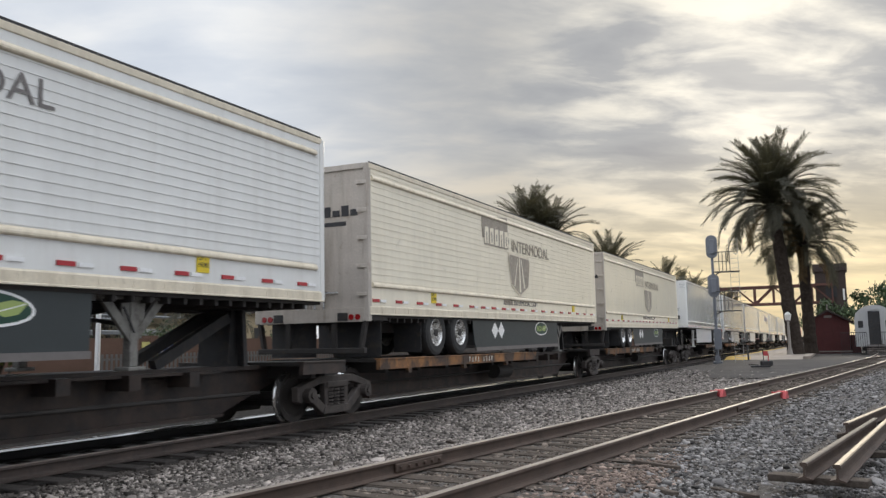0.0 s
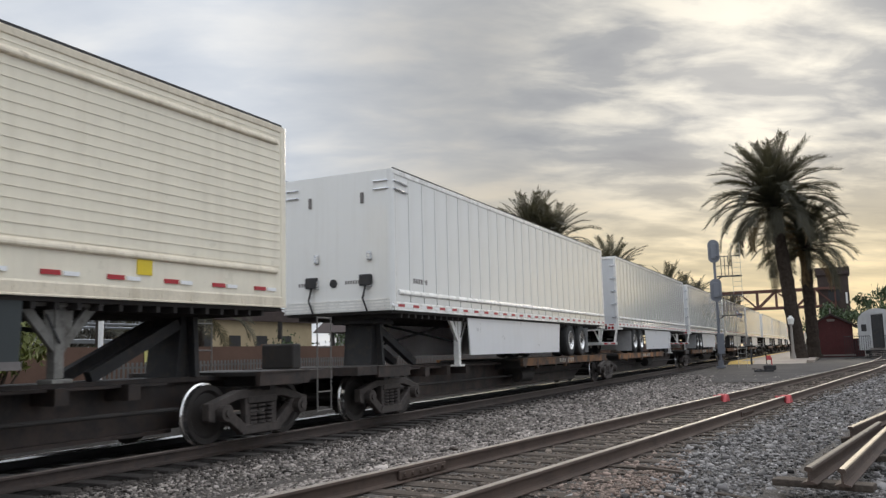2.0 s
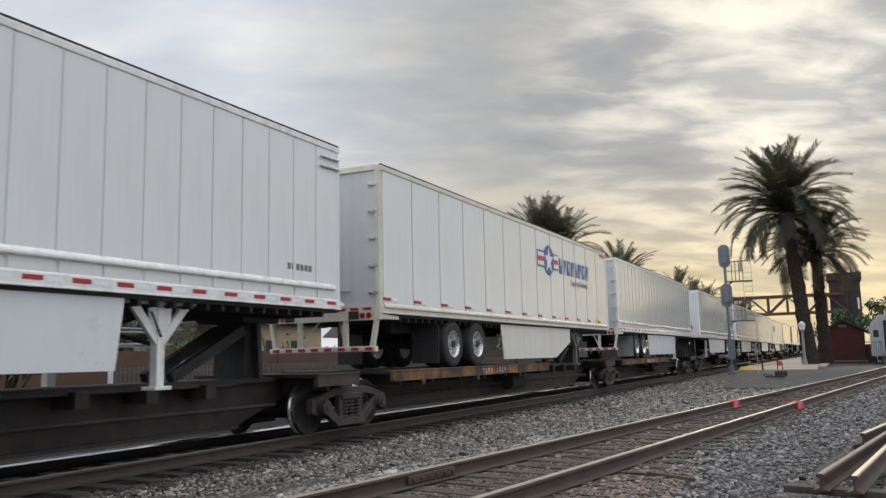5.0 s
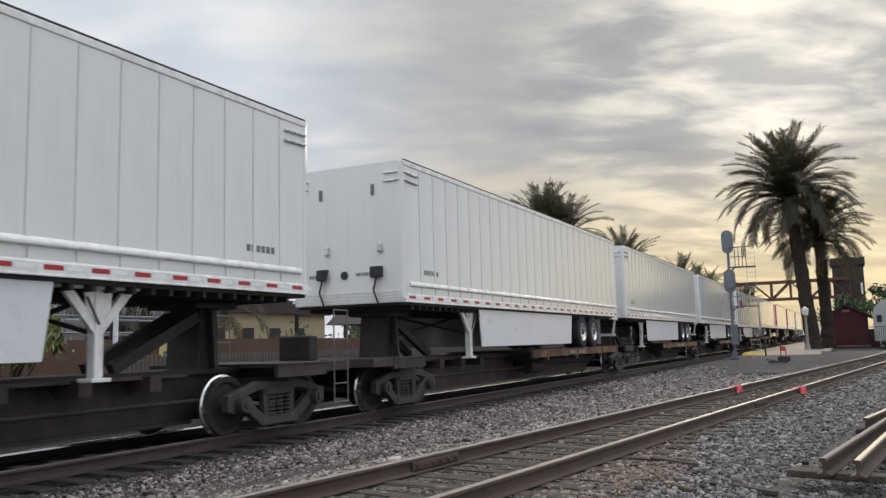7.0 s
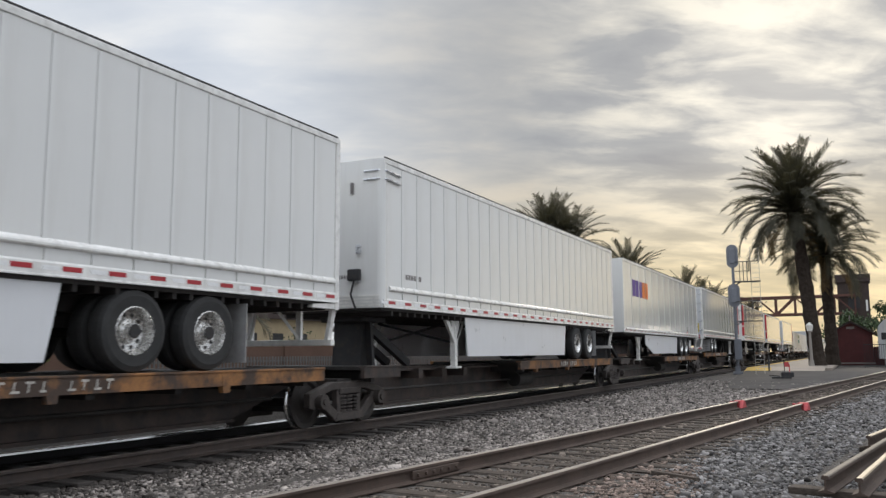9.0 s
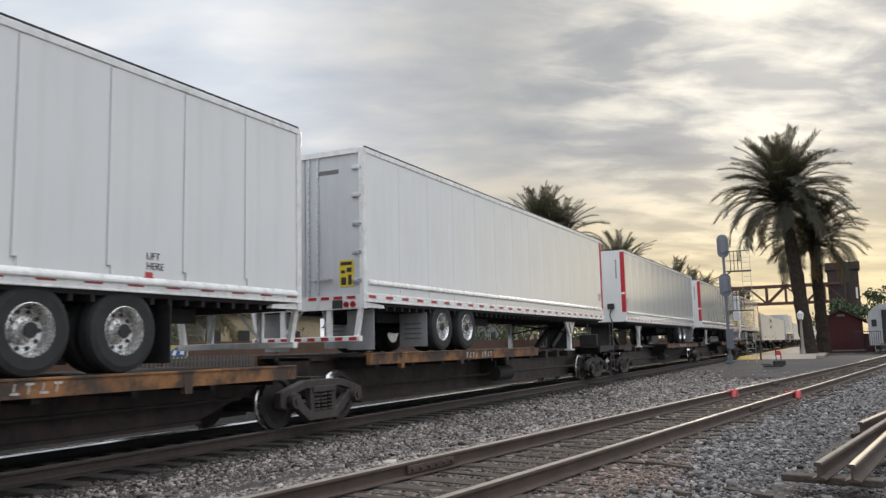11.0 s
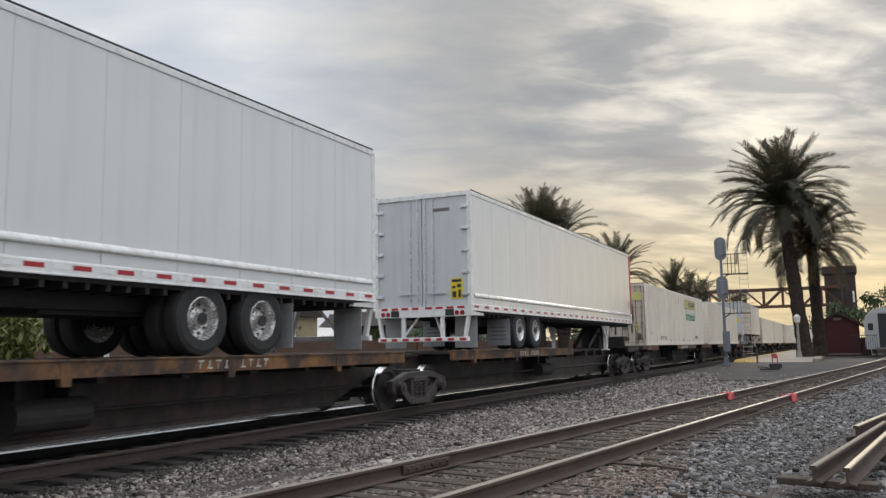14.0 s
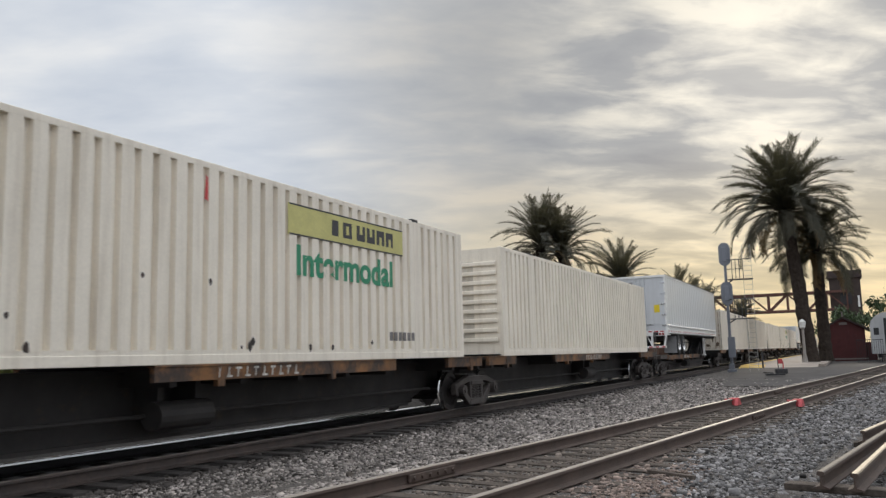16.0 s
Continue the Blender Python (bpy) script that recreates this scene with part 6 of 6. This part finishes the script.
def footbridge():
    root = thing("footbridge", pose(0, 130.0, 0), "rust-red steel truss footbridge over the tracks", "bridge")
    x0, x1, zb, zt, step = -26.0, 0.5, 6.55, 9.1, 2.65
    n = int((x1 - x0) / step)
    for y in (0.0, 2.6):
        for z in (zb, zt):
            part("chord", boxed(x0, x1, y - 0.15, y + 0.15, z - 0.17, z + 0.17), BRIDGE_RED, root)
        for k in range(n + 1):
            x = x0 + k * step
            part("upright", boxed(x - 0.10, x + 0.10, y - 0.1, y + 0.1, zb, zt), BRIDGE_RED, root)
            if k < n:
                up = k % 2 == 0
                bm = bar(bmesh.new(), (x, y, zb if up else zt), (x + step, y, zt if up else zb), 0.16, 0.2)
                part("diagonal", bm, BRIDGE_RED, root)
    part("walkway", boxed(x0, x1, 0.15, 2.45, zb - 0.1, zb + 0.05), UNDER, root)
    for x in (x0 + 1.0, -15.0):
        part("pier", boxed(x - 0.4, x + 0.4, 0.2, 2.4, GROUND_Z, zb - 0.17), TOWER_BRICK, root)
    tower = thing("tower", pose(0.3, 131.0, GROUND_Z), "dark brick lift tower at the bridge's end", "tower")
    part("wall", boxed(-2.0, 2.05, -0.6, 4.0, 0, 11.2), TOWER_BRICK, tower)
    part("roof", boxed(-2.25, 2.3, -0.85, 4.25, 11.2, 12.3, bevel=0.05), ROOF_DARK, tower)
    for z in (4.0, 7.4):
        part("window", boxed(-0.7, 0.8, -0.66, -0.6, z, z + 1.7), BLACK, tower)
    # a pale plate paints in the brightness of a gap; no opening is cut
    part("bright_gap", boxed(1.55, 1.8, -0.66, -0.6, 7.0, 8.6), GLOBE, tower)


footbridge()

# ---- palms and other plants ----
FROND = leafy(material("dusty_palm_leaf", (0.062, 0.060, 0.042), 0.75, spread=0.3, scale=2, bump=0.1, vary=0.35), (0.12, 0.105, 0.05), 0.28)
FROND_DRY = leafy(material("dry_palm_leaf", (0.15, 0.105, 0.055), 0.8, spread=0.3, scale=2, vary=0.3), (0.24, 0.16, 0.06), 0.3)
PALM_BARK = material("rough_palm_bark", (0.055, 0.043, 0.035), 0.95, spread=0.4, scale=4, fine=16, bump=1.0, depth=0.06)
LEAF = material("shrub_leaf", (0.055, 0.085, 0.030), 0.65, spread=0.3, scale=3, island=0.45)
LEAF_PALE = material("yellow_green_leaf", (0.16, 0.18, 0.045), 0.65, spread=0.3, scale=3, island=0.4)
BARK = material("grey_bark", (0.11, 0.09, 0.075), 0.95, spread=0.3, scale=5, bump=0.6)


def frond_data(length, bend, seed, mat):
    """One feather leaf along +x that arches over by bend degrees, with its leaflets."""
    rnd = random.Random(seed)
    bm = bmesh.new()
    n = 56
    spine, heading = [Vector((0, 0, 0))], []
    for k in range(n + 1):
        a = radians(6 - bend * (k / n) ** 1.45)
        heading.append(Vector((math.cos(a), 0, math.sin(a))))
        spine.append(spine[-1] + heading[-1] * length / n)
    for k in range(0, n - 3, 4):
        rod(bm, spine[k], spine[k + 4], 0.036 * (1 - k / n) + 0.006, 0.036 * (1 - (k + 4) / n) + 0.006, seg=4)
    for k in range(4, n + 1):
        u, d = k / n, heading[k]
        up = Vector((-d.z, 0, d.x))
        size = length * 0.155 * min(1.0, 0.35 + 2.4 * u) * (1 - 0.62 * max(0.0, u - 0.5) ** 1.3) * rnd.uniform(0.85, 1.12)
        for s in (1, -1):
            for twin in (0, 1):
                p = spine[k] + d * length / n * 0.5 * twin
                lean = rnd.uniform(0.50, 0.80)
                tip = p + d * size * lean + Vector((0, s * size * rnd.uniform(0.60, 0.85), 0)) + up * size * (rnd.uniform(0.0, 0.25) + 0.12 * twin) - Vector((0, 0, 0.16 * size))
                w = d * 0.0095 * length / 3
                m = p.lerp(tip, 0.5) + up * 0.05 * size
                a, b = bm.verts.new(p - w), bm.verts.new(p + w)
                c, e = bm.verts.new(m + w * 1.5), bm.verts.new(m - w * 1.5)
                t = bm.verts.new(tip)
                bm.faces.new((a, b, c, e))
                bm.faces.new((e, c, t))
    return mesh_from(bm, "frond", mat)


FRONDS = {}
for length in (3.4, 4.3):
    FRONDS[length] = [frond_data(length, d, 20 + k, FROND) for k, d in enumerate((30, 52, 68, 82, 96))] + [frond_data(length * 0.85, 96, 40, FROND_DRY)]


def palm(base, top, length, count, seed, label, skirt=0.5, thick=0.32, reach=1.0, fall=102):
    rnd = random.Random(seed)
    root = thing("palm_tree", pose(*base), label, "palm tree", "palm trees")
    b, t = Vector((0, 0, 0)), Vector(top) - Vector(base)
    bm = bmesh.new()
    rings = []
    steps = 22
    for k in range(steps + 1):
        u = k / steps
        c = b.lerp(t, u) + Vector((t.x * 0.10 * (u * u - u), 0, 0))
        r = thick * (1.12 - 0.30 * u + (0.25 if k == 0 else 0) + (0.12 if u > 0.9 else 0)) * (1.06 if k % 2 else 0.96)
        rings.append([bm.verts.new((c.x + r * math.cos(a * math.pi / 6) * rnd.uniform(0.93, 1.07), c.y + r * math.sin(a * math.pi / 6) * rnd.uniform(0.93, 1.07), c.z)) for a in range(12)])
    for p, q in zip(rings, rings[1:]):
        for k in range(12):
            bm.faces.new((p[k], p[(k + 1) % 12], q[(k + 1) % 12], q[k]))
    bm.faces.new(rings[-1])
    part("trunk", bm, PALM_BARK, root)
    bm = bmesh.new()
    for k in range(40):
        a = rnd.uniform(0, 2 * math.pi)
        z = rnd.uniform(-1.5, 0.1)
        rod(bm, t + Vector((0.25 * math.cos(a), 0.25 * math.sin(a), z)), t + Vector((0.62 * math.cos(a), 0.62 * math.sin(a), z + 0.35)), 0.06, 0.03, seg=4)
    part("leaf_boot", bm, PALM_BARK, root, "cut leaf stubs under the crown")["kind"] = "stuff"
    for k in range(count):
        u = (k + 0.5) / count
        az = k * 137.5 + rnd.uniform(-18, 18)
        # young leaves stand up, old ones arch over and hang
        up = 84 - fall * u ** 1.05 + rnd.uniform(-9, 9)
        kind = min(4, max(0, int(0.6 + 4.2 * u + rnd.uniform(-0.8, 0.8)))) if u < 0.96 else 5
        drop = -skirt * max(0, u - 0.55) * 4.0 * rnd.uniform(0.3, 1.0)
        m = Matrix.Translation(t + Vector((0, 0, drop))) @ Matrix.Rotation(radians(az), 4, "Z") @ Matrix.Rotation(radians(-up), 4, "Y") @ Matrix.Rotation(radians(rnd.uniform(-14, 14)), 4, "X") @ Matrix.Scale(reach * rnd.uniform(0.82, 1.08), 4)
        shared("frond", FRONDS[length][kind], root, m)


palm((-2.80, 76.0, -0.02), (-4.00, 76.0, 13.3), 4.3, 125, 1, "tall date palm with a thick trunk beside the platform", skirt=0.6, thick=0.56, reach=1.38)
palm((-1.75, 80.0, -0.02), (-1.90, 80.0, 9.9), 4.3, 95, 2, "shorter date palm with hanging old leaves", skirt=0.6, thick=0.50, reach=1.16)
palm((-18.2, 52.6, -0.4), (-18.3, 52.6, 8.6), 3.4, 62, 3, "date palm behind the tracks", thick=0.34, reach=1.04, fall=82)
palm((-17.0, 53.6, -0.4), (-17.1, 53.6, 8.2), 3.4, 56, 4, "date palm behind the tracks", thick=0.34, reach=1.02, fall=82)
palm((-18.0, 73.4, -0.4), (-18.0, 73.4, 7.3), 4.3, 60, 5, "full date palm behind the tracks", thick=0.36, fall=90)
palm((-18.0, 100.8, -0.4), (-18.0, 100.8, 7.1), 4.3, 50, 6, "date palm far down the line", thick=0.36)
palm((-18.2, 113.0, -0.4), (-18.2, 113.0, 6.9), 4.3, 45, 7, "date palm far down the line", thick=0.36)
palm((-18.0, 124.0, -0.4), (-18.0, 124.0, 7.2), 4.3, 45, 8, "date palm far down the line", thick=0.36)
palm((-12.6, 118.0, -0.4), (-12.6, 118.0, 5.2), 3.4, 55, 9, "short palm under the footbridge", thick=0.32)
palm((-27.5, 30.5, -0.4), (-27.5, 30.5, 3.6), 3.4, 34, 10, "small palm behind the low wall", thick=0.2)


def shrub(x, y, z, w, h, n, seed, mat, name="shrub", label="dense green shrub", trunk=0.3):
    rnd = random.Random(seed)
    root = thing(name, pose(x, y, z), label, "tree" if name == "tree" else "shrub")
    bm = bmesh.new()
    tips = []
    for k in range(7):
        a = rnd.uniform(0, 6.28)
        tip = Vector((math.cos(a) * w * rnd.uniform(0.1, 0.36), math.sin(a) * w * rnd.uniform(0.1, 0.36), h * rnd.uniform(0.5, 0.9)))
        rod(bm, (0, 0, h * trunk * 0.6), tip, 0.02 * h, 0.006 * h, seg=5)
        tips.append(tip)
    rod(bm, (0, 0, 0), (0, 0, h * trunk), 0.035 * h, 0.02 * h, seg=8)
    part("trunk", bm, BARK, root)
    bm = bmesh.new()
    lumps = [(rnd.choice(tips) + Vector((rnd.gauss(0, w * 0.12), rnd.gauss(0, w * 0.12), rnd.gauss(0, h * 0.10))), rnd.uniform(0.10, 0.22) * w) for _ in range(16)]
    for k in range(n):
        c, r = rnd.choice(lumps)
        p = c + Vector((rnd.gauss(0, 0.55), rnd.gauss(0, 0.55), rnd.gauss(0, 0.5))) * r
        p.z = max(p.z, 0.05)
        s = h * rnd.uniform(0.020, 0.042)
        m = Matrix.Translation(p) @ Euler((rnd.uniform(0, 6), rnd.uniform(0, 6), rnd.uniform(0, 6))).to_matrix().to_4x4()
        q = [bm.verts.new(m @ Vector(v)) for v in ((-s, 0, 0), (0, -s * 0.5, 0.1 * s), (s * 1.3, 0, 0), (0, s * 0.5, 0.1 * s))]
        bm.faces.new(q)
    part("crown", bm, mat, root)


shrub(-18.5, 59.0, -0.4, 5.5, 7.0, 1800, 30, LEAF, "tree", "round green tree behind the tracks")
shrub(-14.8, 10.6, -0.4, 1.9, 2.7, 1500, 31, LEAF_PALE, label="yellow-green shrub by the low wall")
for k, (x, y, w, h, m) in enumerate(((-24, 24, 3, 2.2, LEAF), (-25, 33, 3, 2.3, LEAF), (-24, 41, 4, 2.9, LEAF_PALE), (-27, 46, 5, 3.6, LEAF), (-25, 52, 5, 3.4, LEAF), (-30, 62, 7, 5.0, LEAF), (-28, 74, 7, 5.0, LEAF), (-33, 12, 4, 3.0, LEAF), (-42, 26, 6, 4.4, LEAF), (-26, 90, 8, 5, LEAF), (-26, 108, 8, 5, LEAF))):
    shrub(x, y, -0.4, w, h, 1300, 50 + k, m, label="leafy shrub beyond the railway")
for k, (x, y, w, h) in enumerate(((6.8, 132, 7, 8.5), (10.5, 126, 7, 7.5), (4.2, 118, 5, 6.0), (-0.6, 112, 5, 6.2), (14, 140, 9, 9))):
    shrub(x, y, -0.2, w, h, 1700, 80 + k, LEAF, "tree", "leafy tree behind the old carriage")

# ---- beyond the railway ----
WALL_BROWN = material("brown_block_wall", (0.135, 0.085, 0.065), 0.9, spread=0.15, scale=1, bump=0.3)
STUCCO = material("tan_stucco", (0.42, 0.34, 0.22), 0.9, spread=0.12, scale=0.8)
STUCCO_GREY = material("grey_stucco", (0.26, 0.25, 0.24), 0.9, spread=0.12, scale=0.8)
PICKET = material("dull_fence_steel", (0.13, 0.125, 0.12), 0.6, spread=0.2)
POLE_WOOD = material("creosoted_pole_wood", (0.045, 0.036, 0.03), 0.9, spread=0.25, scale=2, bump=0.4)
GALVANISED = material("galvanised_steel", (0.22, 0.23, 0.24), 0.55, 0.3, spread=0.12)
bm = bmesh.new()
for k in range(30):
    box(bm, -20.2, -19.95, -10 + k * 6.0, -4.06 + k * 6.0, -0.4, 1.62)
    box(bm, -20.28, -19.87, -10.12 + k * 6.0, -9.82 + k * 6.0, -0.4, 1.70)
tagged(new("boundary_wall", mesh_from(bm, "boundary_wall", WALL_BROWN)), "low brown block wall beyond the railway", "wall", kind="structure")
fence = thing("picket_fence", pose(-15.5, 0, -0.4), "pale steel picket fence beyond the railway", "fence")
picket_data = mesh_from(boxed(-0.012, 0.012, -0.03, 0.03, 0.05, 1.55), "picket", PICKET)
for k in range(240):
    shared("picket", picket_data, fence, pose(0, 14.0 + k * 0.14, 0))
for z in (0.25, 1.4):
    part("fence_rail", boxed(-0.035, -0.013, 13.9, 47.7, z, z + 0.05), PICKET, fence)


def building(x, y, w, d, h, wall, label, roof_h=0.5):
    root = thing("house", pose(x, y, -0.4), label, "house", "low houses beyond the railway")
    part("wall", boxed(-w / 2, w / 2, -d / 2, d / 2, 0, h), wall, root)
    bm = slab(bmesh.new(), [(-d / 2 - 0.4, h), (d / 2 + 0.4, h), (d / 2 - 1.0, h + roof_h), (-d / 2 + 1.0, h + roof_h)], -w / 2 - 0.4, w / 2 + 0.4)
    part("roof", bm, ROOF_DARK, root)
    for k in range(int(d / 3)):
        yy = -d / 2 + 1.6 + k * 3.0
        win = part("window", boxed(w / 2, w / 2 + 0.05, yy - 0.6, yy + 0.6, h * 0.38, h * 0.75), BLACK, root)
        part("frame", boxed(w / 2 + 0.05, w / 2 + 0.08, yy - 0.7, yy + 0.7, h * 0.36, h * 0.39), PICKET, win)


building(-42, 48, 8, 14, 4.2, STUCCO, "low tan stucco house with a dark roof", 1.0)
building(-48, 24, 8, 16, 3.6, STUCCO_GREY, "low grey house with a dark roof", 0.8)
building(-38, 74, 8, 18, 4.2, STUCCO_GREY, "long grey house beyond the tracks", 0.9)
building(-44, 104, 8, 18, 4.4, STUCCO, "low tan house far down the line", 0.9)


def shelter():
    root = thing("shelter", pose(-22.0, 38.0, -0.4), "open shelter with a dark tiled roof", "shelter")
    for s in (1, -1):
        for y in (-2.4, 0, 2.4):
            part("post", boxed(s * 1.3 - 0.08, s * 1.3 + 0.08, y - 0.08, y + 0.08, 0, 2.75), PICKET, root)
    part("roof", slab(bmesh.new(), [(-3.2, 2.75), (3.2, 2.75), (2.0, 3.45), (-2.0, 3.45)], -2.0, 2.0), ROOF_DARK, root)


shelter()


def substation():
    root = thing("substation", pose(-36.0, 22.0, -0.4), "grey steel lattice of an electrical substation", "substation")
    for k in range(9):
        y = -11 + k * 3.0
        for x in (0, 3.5):
            bm = bmesh.new()
            for o in (-0.12, 0.12):
                rod(bm, (x, y + o, 0), (x, y + o, 4.9), 0.035, seg=5)
            for j in range(9):
                rod(bm, (x, y - 0.12, 0.3 + j * 0.5), (x, y + 0.12, 0.8 + j * 0.5), 0.02, seg=4)
            part("column", bm, GALVANISED, root)
    for k in range(8):
        y = -11 + k * 3.0
        for x in (0, 3.5):
            bm = bmesh.new()
            for j in range(6):
                rod(bm, (x, y + j * 0.5, 3.4 if j % 2 else 4.8), (x, y + (j + 1) * 0.5, 4.8 if j % 2 else 3.4), 0.03, seg=4)
            part("lattice", bm, GALVANISED, root)
        part("insulator_stack", rod(bmesh.new(), (1.7, y + 1.5, 2.4), (1.7, y + 1.5, 4.1), 0.10, 0.05, seg=6), GALVANISED, root)
    for z in (2.6, 3.4, 4.8):
        bm = bmesh.new()
        for x in (0, 3.5):
            rod(bm, (x, -11.5, z), (x, 13.5, z), 0.07, seg=5)
        part("beam", bm, GALVANISED, root)
    for k in range(8):
        y = -9.5 + k * 3.0
        part("cabinet", boxed(1.0, 2.4, y - 0.7, y + 0.7, 0, 2.3 + 0.5 * (k % 3), bevel=0.05), STUCCO_GREY, root)


substation()


def pole(x, y, h, arms, label):
    root = thing("utility_pole", pose(x, y, -0.4), label, "utility pole", "utility poles")
    bm = rod(bmesh.new(), (0, 0, 0), (0, 0, h), 0.16, 0.11, seg=10)
    part("pole", bm, POLE_WOOD, root)
    for z in arms:
        for s in (1,):
            bm = bmesh.new()
            rod(bm, (0, 0, z), (0, -0.75, z + 0.12), 0.07, 0.09, seg=8)
            rod(bm, (0, 0, z - 0.65), (0, -0.55, z - 0.15), 0.05, 0.07, seg=8)
            part("insulator", bm, POLE_WOOD, root)


pole(-30.0, 26.7, 10.9, (8.2, 9.4, 10.5), "dark wooden utility pole with stand-off insulators")
pole(-58.0, 46.95, 9.7, (8.2, 9.2), "far wooden utility pole")
pole(-58.0, 52.95, 9.4, (8.0, 8.9), "far wooden utility pole")
for a, b in (((-30.0, 26.86, 10.3), (-58.0, 46.95, 9.1)), ((-58.0, 46.95, 9.1), (-58.0, 52.95, 8.9)), ((-30.0, 26.86, 9.0), (-58.0, 46.95, 8.1))):
    bm = bmesh.new()
    a, b = Vector(a), Vector(b)
    pts = [a.lerp(b, j / 12) - Vector((0, 0, 0.5 * math.sin(math.pi * j / 12))) for j in range(13)]
    for a, b in zip(pts, pts[1:]):
        rod(bm, a, b, 0.018, seg=4)
    tagged(new("power_cable", mesh_from(bm, "power_cable", BLACK)), "thin dark power cable strung between poles", "cable")
# dusty trees behind the substation
LEAF_DUSTY = material("dusty_grey_leaf", (0.115, 0.108, 0.092), 0.9, spread=0.3, scale=1.5, vary=0.2)
for k, (x, y, w, h) in enumerate(((-43, 31.5, 6.5, 5.0), (-45, 36.5, 7.0, 5.4), (-44, 41.0, 7.0, 5.6), (-46, 46.5, 7.5, 6.0), (-45, 26.0, 7.0, 5.0), (-46, 53.0, 8.0, 6.0))):
    shrub(x, y, -0.4, w, h, 2400, 120 + k, LEAF_DUSTY, "tree", "dusty grey tree behind the substation", trunk=0.12)
palm((-40.0, 38.4, -0.4), (-40.0, 38.2, 2.4), 3.4, 30, 14, "small palm beside the substation", thick=0.25)
board = thing("painted_board", pose(-19.93, 19.55, 1.06), "small painted board in yellow and blue on the wall", "board")
part("panel", boxed(0.0, 0.03, 0.0, 1.5, 0.0, 0.44), LIME_INK, board)
pieces("painted_shape", [[(0.55, 0.05), (1.42, 0.05), (1.45, 0.36), (1.0, 0.40), (0.7, 0.25)], [(0.15, 0.08), (0.5, 0.10), (0.42, 0.2), (0.2, 0.18)]], 0.03, 0.034, BLUE_INK, board)
pieces("painted_shape", [[(0.75, 0.12), (0.9, 0.10), (0.98, 0.26), (0.85, 0.28)], [(1.1, 0.15), (1.3, 0.12), (1.32, 0.28), (1.15, 0.30)]], 0.034, 0.037, TAPE, board)
# white stake by the far side of the line
bm = rod(bmesh.new(), (0, 0, 0), (0, 0, 2.6), 0.05, seg=8)
ob = new("marker_post", mesh_from(bm, "marker_post", TAPE))
ob.matrix_basis = pose(-13.0, 11.62, -0.4)
tagged(ob, "slim white marker post beyond the tracks", "post")
# a row of far trees closes the view
HEDGE = material("far_tree_foliage", (0.045, 0.06, 0.030), 0.9, spread=0.3, scale=0.3, fine=2.0, island=0.3)


def far_woods():
    rnd = random.Random(9)
    bm = bmesh.new()
    for k in range(9000):
        y = rnd.uniform(-20, 420)
        x = -70 - 0.05 * y + rnd.gauss(0, 6)
        z = abs(rnd.gauss(0, 1)) * (1.6 + 0.9 * math.sin(y * 0.11) + 0.5 * math.sin(y * 0.37)) - 0.4
        s = rnd.uniform(0.25, 0.6)
        m = Matrix.Translation((x, y, z)) @ Euler((rnd.uniform(0, 6), rnd.uniform(0, 6), rnd.uniform(0, 6))).to_matrix().to_4x4()
        bm.faces.new([bm.verts.new(m @ Vector(v)) for v in ((-s, 0, 0), (0, -s * 0.6, 0.1), (s, 0, 0), (0, s * 0.6, 0.1))])
    tagged(new("far_trees", mesh_from(bm, "far_trees", HEDGE)), "belt of low dark trees along the horizon", "trees", kind="stuff")


far_woods()
build_ties()
build_stones()


# ---- movement ----
def motions():
    times = [k * 1.0 for k in range(17)]
    for ob, at in MOVERS:
        walk(ob, [(t, Matrix.Translation((0, -travelled(t), 0)) @ at) for t in times])
    # the wheels roll: one turn of the axle for each 2.64 m
    step = 1 / 30
    n = 480
    for s in (1, -1):
        rows = [(k * step, Matrix.Translation((0, s * 0.89, 0.42)) @ pose(0, 0, 0, math.degrees(travelled(k * step) / 0.42), 0, 0)) for k in range(n + 1)]
        first = WHEELSETS[s][0]
        walk(first, rows)
        for other in WHEELSETS[s][1:]:
            other.rotation_mode = "QUATERNION"
            keys = other.animation_data_create()
            keys.action = first.animation_data.action
            keys.action_slot = first.animation_data.action_slot


motions()
